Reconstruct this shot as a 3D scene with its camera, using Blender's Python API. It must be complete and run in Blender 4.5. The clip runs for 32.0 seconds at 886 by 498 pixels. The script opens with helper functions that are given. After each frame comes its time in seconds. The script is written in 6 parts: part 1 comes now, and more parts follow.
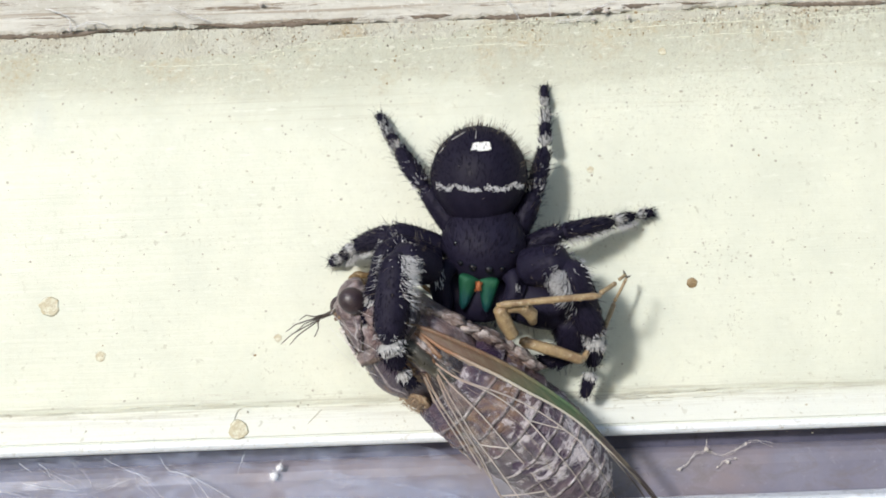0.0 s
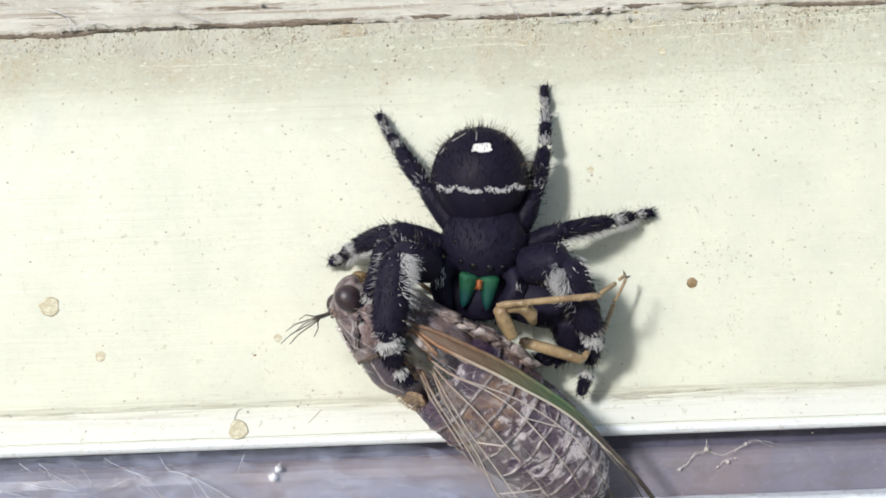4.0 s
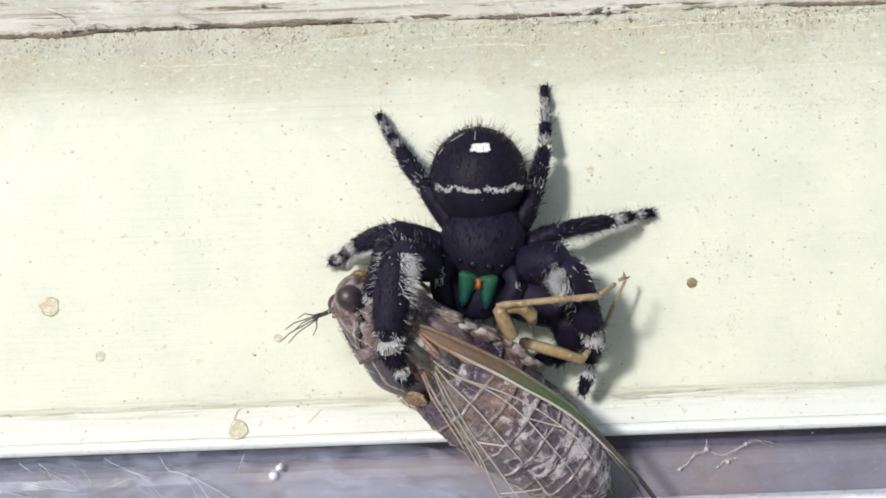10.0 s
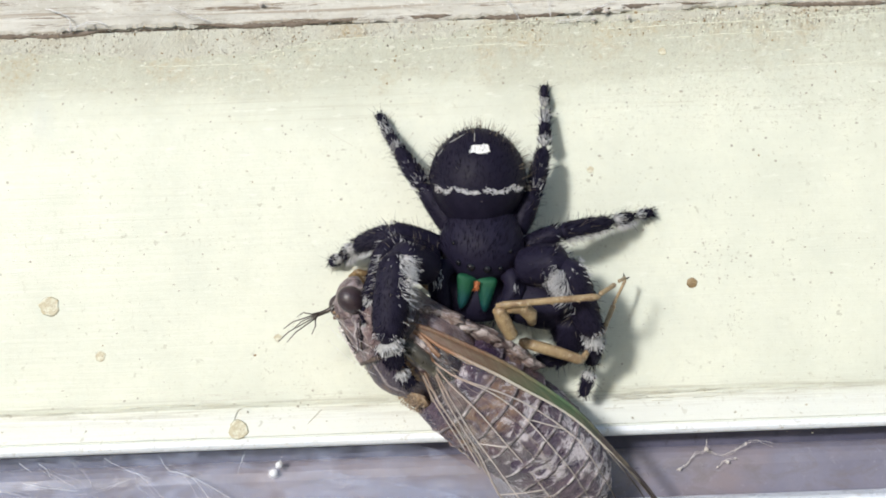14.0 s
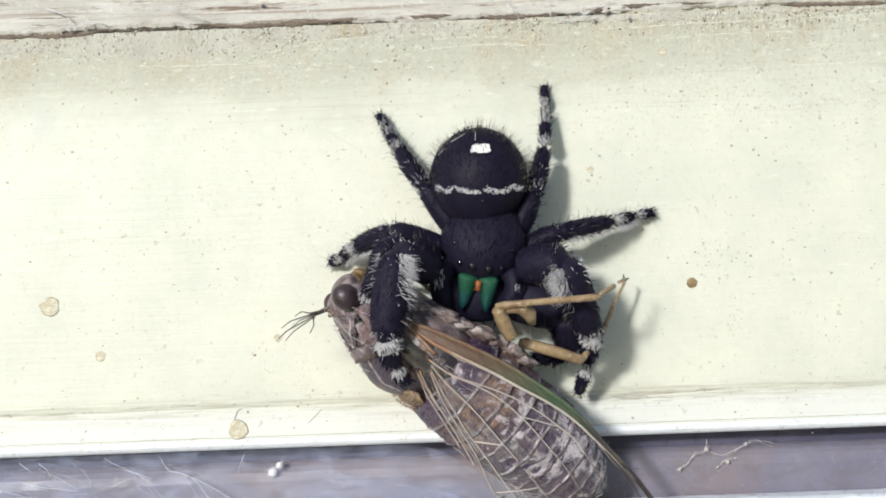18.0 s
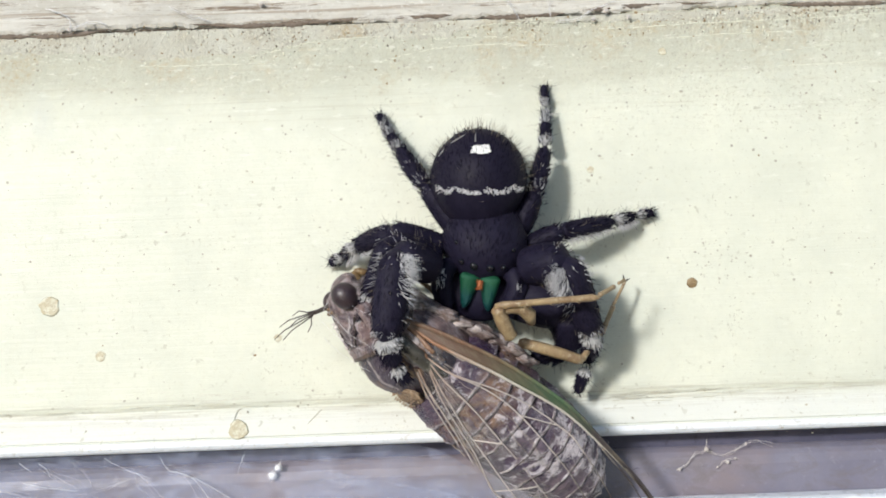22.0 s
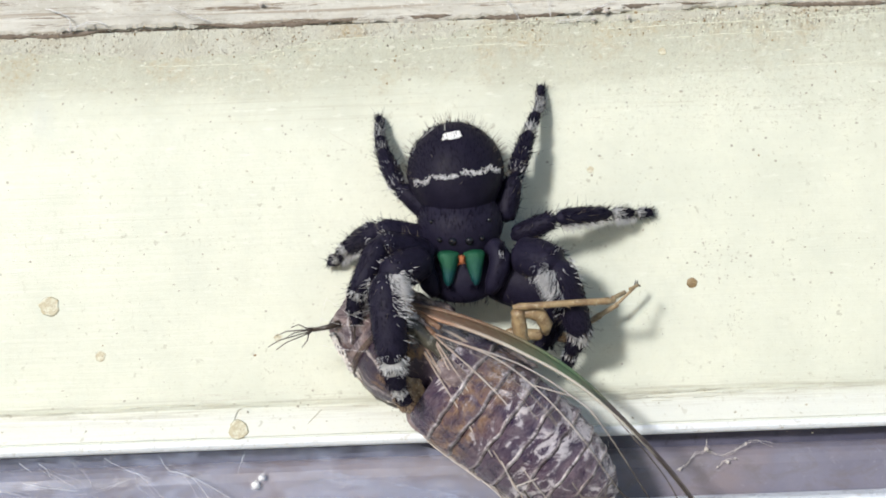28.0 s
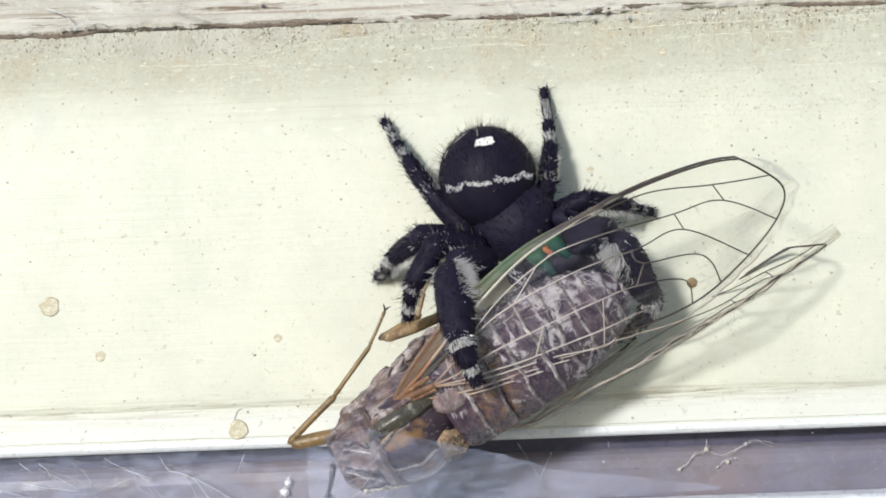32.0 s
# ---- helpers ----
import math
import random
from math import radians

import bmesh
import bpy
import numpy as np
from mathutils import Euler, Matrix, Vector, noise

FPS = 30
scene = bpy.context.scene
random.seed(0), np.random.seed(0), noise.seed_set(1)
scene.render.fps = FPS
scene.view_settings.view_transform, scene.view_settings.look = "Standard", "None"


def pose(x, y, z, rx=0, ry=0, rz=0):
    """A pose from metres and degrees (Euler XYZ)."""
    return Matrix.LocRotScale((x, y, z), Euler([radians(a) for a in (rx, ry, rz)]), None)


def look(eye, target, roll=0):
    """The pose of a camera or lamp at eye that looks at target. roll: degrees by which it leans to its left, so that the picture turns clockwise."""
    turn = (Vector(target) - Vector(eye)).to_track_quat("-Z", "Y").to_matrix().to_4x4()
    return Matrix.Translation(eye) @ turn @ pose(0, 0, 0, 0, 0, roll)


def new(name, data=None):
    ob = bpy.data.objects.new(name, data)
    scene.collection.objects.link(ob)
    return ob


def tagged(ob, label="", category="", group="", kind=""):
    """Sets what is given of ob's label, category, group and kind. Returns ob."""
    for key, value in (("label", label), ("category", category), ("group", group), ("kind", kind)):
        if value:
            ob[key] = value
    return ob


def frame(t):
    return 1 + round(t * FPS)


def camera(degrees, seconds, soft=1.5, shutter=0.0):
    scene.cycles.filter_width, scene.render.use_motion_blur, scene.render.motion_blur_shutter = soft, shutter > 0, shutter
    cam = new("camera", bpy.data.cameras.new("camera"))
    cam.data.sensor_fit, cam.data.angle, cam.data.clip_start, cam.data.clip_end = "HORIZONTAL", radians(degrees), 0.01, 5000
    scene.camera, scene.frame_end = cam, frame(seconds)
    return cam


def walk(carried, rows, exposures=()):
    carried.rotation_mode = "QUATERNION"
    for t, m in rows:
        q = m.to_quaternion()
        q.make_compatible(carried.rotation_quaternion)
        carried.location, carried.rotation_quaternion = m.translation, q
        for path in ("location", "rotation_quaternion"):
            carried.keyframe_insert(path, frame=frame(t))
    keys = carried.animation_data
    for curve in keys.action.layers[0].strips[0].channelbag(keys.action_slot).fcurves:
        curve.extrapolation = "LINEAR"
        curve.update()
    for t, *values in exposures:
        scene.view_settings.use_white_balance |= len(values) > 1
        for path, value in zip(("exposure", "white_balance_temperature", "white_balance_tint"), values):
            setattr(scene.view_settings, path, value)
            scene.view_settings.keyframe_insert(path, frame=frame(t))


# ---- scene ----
ROLL = 2.1          # the rails run level; the camera leans
DIST = 96.93        # mm from the lens to the rail's face
MMPX = 0.045        # mm at the rail's face for one unit of the plan grid
MM = 0.001

cam = camera(40.0, 32.0, soft=1.8, shutter=0.4)
VIEWPOSE = look((0, -DIST * MM, 0), (0, 0, 0), -ROLL)
BASE = VIEWPOSE.to_3x3().to_4x4()
walk(cam, [(0.0, VIEWPOSE), (32.0, VIEWPOSE)], exposures=[(0.0, 0.0, 6500, 10), (32.0, 0.0, 6500, 10)])


def at(px, py, h=0.0):
    """A place h mm in front of the rail's face, on the sight line through grid point (px, py)."""
    s = (DIST - h) / DIST * MMPX
    return BASE @ Vector(((px - 784) * s, (441 - py) * s, h)) * MM


# ---- light ----
world = bpy.data.worlds.new("sky")
scene.world = world
world.use_nodes = True
wn = world.node_tree.nodes
sky = wn.new("ShaderNodeTexSky")
sky.sky_type = "NISHITA"
sky.sun_disc = False
SUN_DIR = Vector((-0.50, -1.0, 0.36)).normalized()
sky.sun_elevation = math.asin(SUN_DIR.z)
sky.sun_rotation = math.atan2(SUN_DIR.x, SUN_DIR.y)
sky.air_density, sky.dust_density, sky.ozone_density = 1.0, 0.75, 1.8
world.node_tree.links.new(sky.outputs[0], wn["Background"].inputs[0])
wn["Background"].inputs[1].default_value = 0.124
sun = new("sun", bpy.data.lights.new("sun", "SUN"))
sun.data.energy, sun.data.angle, sun.data.color = 3.40, radians(6.0), (1.0, 0.98, 0.95)
sun.matrix_world = look(SUN_DIR * 2, (0, 0, 0))


# ---- materials ----
def material(name, color, rough=0.6, metal=0.0, spec=0.5):
    m = bpy.data.materials.new(name)
    m.use_nodes = True
    b = m.node_tree.nodes["Principled BSDF"]
    b.inputs["Base Color"].default_value = (*color, 1)
    b.inputs["Roughness"].default_value = rough
    b.inputs["Metallic"].default_value = metal
    b.inputs["Specular IOR Level"].default_value = spec
    return m


class Net:
    """A small helper for node graphs in object space, in millimetres."""

    def __init__(self, m):
        self.m, self.t = m, m.node_tree
        self.b = self.t.nodes["Principled BSDF"]
        tc = self.t.nodes.new("ShaderNodeTexCoord")
        self.mm = self.mapped(tc.outputs["Object"], 1000.0)

    def link(self, a, b):
        self.t.links.new(a, b)

    def mapped(self, src, s, sy=None, sz=None):
        n = self.t.nodes.new("ShaderNodeMapping")
        n.inputs["Scale"].default_value = (s, s if sy is None else sy, s if sz is None else sz)
        self.link(src, n.inputs["Vector"])
        return n.outputs[0]

    def noise(self, scale, detail=4, rough=0.6, src=None, dist=0.0):
        n = self.t.nodes.new("ShaderNodeTexNoise")
        n.inputs["Scale"].default_value, n.inputs["Detail"].default_value = scale, detail
        n.inputs["Roughness"].default_value, n.inputs["Distortion"].default_value = rough, dist
        self.link(src or self.mm, n.inputs["Vector"])
        return n.outputs[0]

    def voronoi(self, scale, src=None, feature="F1", out=0):
        n = self.t.nodes.new("ShaderNodeTexVoronoi")
        n.feature = feature
        n.inputs["Scale"].default_value = scale
        self.link(src or self.mm, n.inputs["Vector"])
        return n.outputs[out]

    def ramp(self, src, lo, hi, a=0.0, b=1.0):
        n = self.t.nodes.new("ShaderNodeMapRange")
        n.inputs[1].default_value, n.inputs[2].default_value = lo, hi
        n.inputs[3].default_value, n.inputs[4].default_value = a, b
        self.link(src, n.inputs[0])
        return n.outputs[0]

    def math(self, op, a, b):
        n = self.t.nodes.new("ShaderNodeMath")
        n.operation = op
        for i, v in enumerate((a, b)):
            if isinstance(v, (int, float)):
                n.inputs[i].default_value = v
            else:
                self.link(v, n.inputs[i])
        return n.outputs[0]

    def axis(self, i, src=None):
        n = self.t.nodes.new("ShaderNodeSeparateXYZ")
        self.link(src or self.mm, n.inputs[0])
        return n.outputs[i]

    def mix(self, fac, a, b):
        n = self.t.nodes.new("ShaderNodeMix")
        n.data_type = "RGBA"
        if isinstance(fac, (int, float)):
            n.inputs[0].default_value = fac
        else:
            self.link(fac, n.inputs[0])
        for k, v in ((6, a), (7, b)):
            if isinstance(v, tuple):
                n.inputs[k].default_value = (*v, 1)
            else:
                self.link(v, n.inputs[k])
        return n.outputs[2]

    def color(self, c):
        self.link(c, self.b.inputs["Base Color"])
        return self

    def rough(self, r):
        self.link(r, self.b.inputs["Roughness"])
        return self

    def bump(self, h, dist, strength=0.6):
        n = self.t.nodes.new("ShaderNodeBump")
        n.inputs["Strength"].default_value, n.inputs["Distance"].default_value = strength, dist * MM
        self.link(h, n.inputs["Height"])
        self.link(n.outputs[0], self.b.inputs["Normal"])
        return self


def cream_paint():
    m = material("cream_paint", (0.80, 0.78, 0.62), 0.45)
    n = Net(m)
    z = n.axis(2)
    base = n.mix(n.ramp(n.noise(0.12, 3), 0.35, 0.65), (0.705, 0.722, 0.615), (0.63, 0.652, 0.56))
    base = n.mix(n.ramp(n.noise(1.3, 6, 0.75), 0.45, 0.75, 0, 0.35), base, (0.56, 0.575, 0.485))
    streak = n.noise(1.0, 5, 0.7, n.mapped(n.mm, 0.05, 1.0, 2.2))
    base = n.mix(n.ramp(streak, 0.5, 0.8, 0, 0.35), base, (0.60, 0.61, 0.51))
    # grime under the upper joint, in runs and patches
    edge = n.math("ADD", z, n.ramp(n.noise(0.16, 5, 0.65, n.mapped(n.mm, 0.6, 1, 1)), 0.2, 0.8, -3.0, 3.0))
    cloud = n.ramp(n.noise(0.5, 6, 0.75, n.mapped(n.mm, 0.3, 1, 1)), 0.3, 0.7, 0.55, 1.0)
    grime = n.math("MULTIPLY", n.ramp(edge, 9.5, 15.5), cloud)
    grime = n.math("MULTIPLY", grime, n.ramp(n.axis(0), 12.0, 32.0, 1.0, 0.55))
    base = n.mix(n.math("MULTIPLY", grime, 0.9), base, (0.46, 0.475, 0.385))
    rim = n.math("MULTIPLY", n.ramp(edge, 15.2, 18.2), n.ramp(n.noise(1.6, 6, 0.8, n.mapped(n.mm, 1.3, 1, 0.38)), 0.47, 0.60))
    rim = n.math("MULTIPLY", rim, n.ramp(n.noise(0.11, 4, 0.7), 0.40, 0.58, 0.12, 1.0))
    base = n.mix(n.math("MULTIPLY", rim, 0.9), base, (0.25, 0.215, 0.165))
    brush = n.ramp(n.noise(1.0, 6, 0.75, n.mapped(n.mm, 0.045, 1, 3.4)), 0.53, 0.68, 0, 1)
    base = n.mix(n.math("MULTIPLY", n.math("MULTIPLY", brush, n.ramp(edge, 8.0, 14.0)), 0.55), base, (0.42, 0.40, 0.31))
    coat = n.math("ADD", z, n.ramp(n.noise(0.10, 5, 0.6, n.mapped(n.mm, 0.7, 1, 1)), 0.25, 0.75, -1.6, 1.6))
    old = n.math("MULTIPLY", n.ramp(coat, 12.6, 13.5), n.ramp(n.noise(1.3, 6, 0.8, n.mapped(n.mm, 0.7, 1, 1.3), 0.8), 0.36, 0.62, 0.30, 1.0))
    base = n.mix(n.math("MULTIPLY", n.math("MULTIPLY", old, n.ramp(n.axis(0), 12.0, 32.0, 1.0, 0.5)), 0.60), base, (0.475, 0.475, 0.385))
    crust = n.math("MULTIPLY", n.ramp(coat, 12.8, 15.0), n.ramp(n.noise(2.6, 6, 0.8, n.mapped(n.mm, 1.0, 1, 0.8), 1.0), 0.56, 0.66))
    base = n.mix(n.math("MULTIPLY", crust, 0.65), base, (0.34, 0.315, 0.235))
    right = n.math("MAXIMUM", n.ramp(coat, 12.6, 14.0), n.math("MULTIPLY", n.ramp(n.axis(0), 6.0, 20.0), n.ramp(z, 7.5, 10.5)))
    grit = n.math("MULTIPLY", right, n.ramp(n.noise(3.6, 5, 0.75, n.mapped(n.mm, 0.8, 1, 1.1), 0.7), 0.565, 0.64))
    base = n.mix(n.math("MULTIPLY", grit, 0.62), base, (0.385, 0.365, 0.28))
    chips = n.math("MULTIPLY", right, n.ramp(n.noise(2.3, 5, 0.7, n.mapped(n.mm, 0.55, 1, 1.2), 0.5), 0.585, 0.65))
    base = n.mix(n.math("MULTIPLY", chips, 0.7), base, (0.72, 0.725, 0.64))
    drag = n.math("MULTIPLY", right, n.ramp(n.noise(1.5, 6, 0.75, n.mapped(n.mm, 0.06, 1, 4.5)), 0.56, 0.66))
    base = n.mix(n.math("MULTIPLY", drag, 0.55), base, (0.46, 0.435, 0.34))
    ochre = n.math("MULTIPLY", n.ramp(n.noise(0.16, 4), 0.54, 0.66), n.ramp(edge, 11.5, 15.0))
    base = n.mix(n.math("MULTIPLY", ochre, n.ramp(n.noise(2.2, 5, 0.7), 0.42, 0.62, 0, 0.75)), base, (0.44, 0.35, 0.21))
    base = n.mix(n.ramp(z, -11.9, -12.9, 0, 0.6), base, (0.735, 0.755, 0.745))
    rub = n.t.nodes.new("ShaderNodeVectorMath")
    rub.operation = "DISTANCE"
    n.link(n.mapped(n.mm, 1.6, 0.0, 0.8), rub.inputs[0])
    rub.inputs[1].default_value = (-50.6, 0.0, 9.1)
    base = n.mix(n.ramp(rub.outputs["Value"], 0.6, 2.2, 0.30, 0.0), base, (0.50, 0.53, 0.52))
    # scuffs along the fold above the lip
    band = n.math("MULTIPLY", n.ramp(z, -13.6, -12.0), n.ramp(z, -11.0, -11.9))
    scuff = n.math("MULTIPLY", band, n.ramp(n.noise(1.0, 5, 0.7, n.mapped(n.mm, 0.10, 1, 3.5)), 0.45, 0.62, 0, 0.75))
    base = n.mix(scuff, base, (0.40, 0.38, 0.31))
    # fly specks and pits
    d = n.voronoi(0.62)
    pick = n.ramp(n.noise(0.21, 2), 0.47, 0.62)
    speck = n.math("MULTIPLY", n.ramp(d, 0.045, 0.09, 1, 0), pick)
    base = n.mix(n.math("MULTIPLY", speck, 0.75), base, (0.24, 0.20, 0.15))
    blot = n.noise(1.9, 3, 0.55, None, 0.6)
    patch = n.ramp(n.noise(0.14, 3), 0.40, 0.62, 0.25, 1.0)
    base = n.mix(n.math("MULTIPLY", n.ramp(blot, 0.63, 0.70, 0, 0.6), patch), base, (0.36, 0.345, 0.265))
    blot2 = n.noise(4.2, 3, 0.6, None, 0.4)
    base = n.mix(n.math("MULTIPLY", n.ramp(blot2, 0.63, 0.72, 0, 0.5), patch), base, (0.40, 0.37, 0.28))
    pale = n.noise(1.1, 4, 0.6, n.mapped(n.mm, 0.5, 1, 1.6))
    base = n.mix(n.ramp(pale, 0.60, 0.72, 0, 0.5), base, (0.76, 0.78, 0.70))
    fine = n.noise(5.5, 4, 0.7, n.mapped(n.mm, 0.7, 1, 1.2), 0.5)
    base = n.mix(n.math("MULTIPLY", n.ramp(fine, 0.60, 0.72, 0, 0.55), n.ramp(n.noise(0.3, 4, 0.7), 0.40, 0.60, 0.15, 1.0)), base, (0.45, 0.44, 0.35))
    n.color(base)
    n.rough(n.ramp(n.noise(0.7, 4), 0.3, 0.7, 0.34, 0.6))
    n.bump(n.math("ADD", n.math("MULTIPLY", streak, 0.8), n.math("MULTIPLY", n.noise(2.5, 5, 0.7), n.math("ADD", n.ramp(z, 6, 16, 0.4, 2.2), n.math("MULTIPLY", right, 0.7)))), 0.07, 0.65)
    return m


def worn_wood():
    m = material("worn_paint_wood", (0.6, 0.58, 0.55), 0.75)
    n = Net(m)
    grain = n.noise(1.0, 6, 0.7, n.mapped(n.mm, 0.06, 1.2, 2.6))
    base = n.mix(n.ramp(n.noise(0.5, 5, 0.7, n.mapped(n.mm, 0.25, 1, 1)), 0.35, 0.7), (0.645, 0.635, 0.585), (0.46, 0.445, 0.395))
    base = n.mix(n.ramp(grain, 0.52, 0.62, 0, 0.85), base, (0.34, 0.285, 0.225))
    base = n.mix(n.ramp(n.noise(1.0, 6, 0.8, n.mapped(n.mm, 0.11, 1.2, 1.7)), 0.57, 0.62, 0, 0.9), base, (0.17, 0.12, 0.08))
    base = n.mix(n.ramp(n.noise(2.2, 6, 0.75, n.mapped(n.mm, 0.5, 1, 1.2)), 0.55, 0.62, 0, 0.55), base, (0.36, 0.32, 0.26))
    base = n.mix(n.ramp(n.noise(3.4, 4, 0.7), 0.60, 0.68, 0, 0.7), base, (0.74, 0.74, 0.70))
    n.color(base)
    n.bump(grain, 0.15, 0.8)
    return m


def sill_metal():
    m = material("grey_sill", (0.3, 0.3, 0.33), 0.5, 0.0)
    n = Net(m)
    base = n.mix(n.ramp(n.noise(0.18, 5, 0.7), 0.3, 0.7), (0.152, 0.148, 0.202), (0.208, 0.203, 0.262))
    base = n.mix(n.ramp(n.noise(0.12, 4, 0.6, n.mapped(n.mm, 0.5, 1, 1.0)), 0.45, 0.62, 0, 0.6), base, (0.24, 0.185, 0.180))
    base = n.mix(n.ramp(n.noise(0.55, 6, 0.75, n.mapped(n.mm, 0.6, 1, 1.2), 0.8), 0.48, 0.64, 0, 0.5), base, (0.15, 0.13, 0.135))
    base = n.mix(n.ramp(n.noise(1.1, 6, 0.8, None, 0.6), 0.58, 0.68, 0, 0.35), base, (0.36, 0.35, 0.40))
    base = n.mix(n.ramp(n.voronoi(0.55), 0.03, 0.09, 0.45, 0), base, (0.60, 0.585, 0.59))
    n.color(base)
    n.rough(n.ramp(n.noise(0.6, 4), 0.3, 0.7, 0.35, 0.6))
    n.bump(n.noise(1.5, 5, 0.7), 0.05, 0.5)
    return m


def mottled(name, cols, scale, rough, bump=0.05, spec=0.5, lo=0.38, hi=0.62):
    """Three colours broken up at two scales."""
    m = material(name, cols[0], rough, 0, spec)
    n = Net(m)
    base = n.mix(n.ramp(n.noise(scale, 4, 0.6), lo, hi), cols[0], cols[1])
    base = n.mix(n.ramp(n.noise(scale * 3.3, 5, 0.7), 0.55, 0.68), base, cols[2])
    n.color(base)
    n.rough(n.ramp(n.noise(scale * 2, 3), 0.3, 0.7, rough - 0.1, rough + 0.12))
    n.bump(n.noise(scale * 5, 5, 0.7), bump, 0.6)
    return m


def cuticle(name, dark, mid, pale, rough=0.35, bump=0.14, amount=0.85):
    """Insect skin: dark with streaky pale bloom, no round dots."""
    m = material(name, dark, rough)
    n = Net(m)
    base = n.mix(n.ramp(n.noise(0.45, 5, 0.65, None, 1.2), 0.38, 0.62), dark, mid)
    bloom = n.noise(0.30, 6, 0.78, n.mapped(n.mm, 0.7, 1.5, 1.5), 2.2)
    base = n.mix(n.ramp(bloom, 0.46, 0.62, 0, amount), base, pale)
    fine = n.noise(2.6, 5, 0.8, n.mapped(n.mm, 0.5, 1.3, 1.3), 1.0)
    base = n.mix(n.ramp(fine, 0.56, 0.70, 0, 0.7 * amount), base, pale)
    base = n.mix(n.ramp(n.noise(1.4, 5, 0.75, None, 1.5), 0.56, 0.66, 0, 0.85), base, dark)
    n.color(base)
    n.rough(n.ramp(fine, 0.3, 0.7, rough - 0.1, rough + 0.2))
    n.bump(n.math("ADD", fine, n.math("MULTIPLY", bloom, 1.5)), bump, 0.7)
    return m


def clear_film(name, lo, hi, ends, sheen, gloss):
    """Wing film; lo, hi: strength of the sheen painted into its creases near the root, ends: where along the wing that
    fades out.
    """
    m = material(name, (0.9, 0.9, 0.88), 0.12)
    t = m.node_tree
    n = Net(m)
    tr = t.nodes.new("ShaderNodeBsdfTransparent")
    tr.inputs[0].default_value = (0.975, 0.968, 0.955, 1)
    gl = t.nodes.new("ShaderNodeBsdfGlossy")
    gl.inputs["Roughness"].default_value = 0.22
    crinkle = n.noise(1.0, 5, 0.65, n.mapped(n.mm, 0.18, 1.5, 1.0), 0.5)
    n.bump(n.math("ADD", crinkle, n.math("MULTIPLY", n.noise(0.5, 3), 0.8)), 0.20, 0.6)
    bump_out = n.b.inputs["Normal"].links[0].from_socket
    t.links.new(bump_out, gl.inputs["Normal"])
    fr = t.nodes.new("ShaderNodeFresnel")
    fr.inputs[0].default_value = 1.56
    t.links.new(bump_out, fr.inputs["Normal"])
    mix = t.nodes.new("ShaderNodeMixShader")
    t.links.new(n.math("MULTIPLY", fr.outputs[0], gloss), mix.inputs[0])
    t.links.new(tr.outputs[0], mix.inputs[1])
    t.links.new(gl.outputs[0], mix.inputs[2])
    haze = t.nodes.new("ShaderNodeBsdfTranslucent")
    haze.inputs[0].default_value = (0.72, 0.72, 0.76, 1)
    dif = t.nodes.new("ShaderNodeBsdfDiffuse")
    dif.inputs[0].default_value = (*sheen, 1)
    both = t.nodes.new("ShaderNodeMixShader")
    t.links.new(haze.outputs[0], both.inputs[1])
    t.links.new(dif.outputs[0], both.inputs[2])
    # light caught by the film is painted as a diffuse veil near the root
    veil = t.nodes.new("ShaderNodeMixShader")
    sheen_amount = n.math("MULTIPLY", n.ramp(crinkle, 0.50, 0.70, lo, hi), n.ramp(n.axis(0), ends, ends * 0.6, 0.02, 1.0))
    t.links.new(sheen_amount, veil.inputs[0])
    t.links.new(mix.outputs[0], veil.inputs[1])
    t.links.new(both.outputs[0], veil.inputs[2])
    t.links.new(veil.outputs[0], t.nodes["Material Output"].inputs[0])
    return m


PAINT, WOOD, SILL = cream_paint(), worn_wood(), sill_metal()
# bluish white carries the highlight along the rail's lip; the lower ledge shares it
LIP = mottled("white_edge_and_highlight", ((0.80, 0.84, 0.89), (0.76, 0.79, 0.83), (0.6, 0.6, 0.58)), 0.5, 0.3, 0.02)
DARKGAP = mottled("joint_dirt", ((0.085, 0.068, 0.054), (0.15, 0.122, 0.095), (0.045, 0.037, 0.030)), 0.8, 0.9, 0.2)
JOINT_DIRT = mottled("joint_dirt_brown", ((0.150, 0.118, 0.092), (0.24, 0.195, 0.155), (0.080, 0.064, 0.052)), 1.1, 0.9, 0.25)
# CHANNEL's navy holds the shade of the recess under the lip; dried_ring borrows it
CHANNEL = mottled("channel_shade", ((0.050, 0.050, 0.088), (0.078, 0.076, 0.122), (0.036, 0.034, 0.058)), 0.4, 0.6, 0.05)
BLACK = mottled("black_cuticle", ((0.0115, 0.0098, 0.0230), (0.0150, 0.0130, 0.0290), (0.0085, 0.0072, 0.0172)), 1.6, 0.55, 0.05, 0.14)
GLOSSBLACK = mottled("black_glossy", ((0.0092, 0.0078, 0.0185), (0.0125, 0.0106, 0.0235), (0.0068, 0.0058, 0.0142)), 1.2, 0.55, 0.03, 0.13)
BLACKHAIR = material("black_hair", (0.0085, 0.0072, 0.016), 0.7, 0, 0.05)
BROWNHAIR = material("brown_hair", (0.17, 0.145, 0.105), 0.5)
WHITEHAIR = mottled("white_hair", ((0.64, 0.64, 0.66), (0.50, 0.50, 0.52), (0.78, 0.78, 0.78)), 2.0, 0.6, 0.02)
SPOTWHITE = material("white_scales", (0.84, 0.84, 0.83), 0.6)
GREYHAIR = mottled("grey_hair", ((0.30, 0.30, 0.30), (0.42, 0.42, 0.42), (0.10, 0.10, 0.11)), 4.0, 0.6, 0.03)
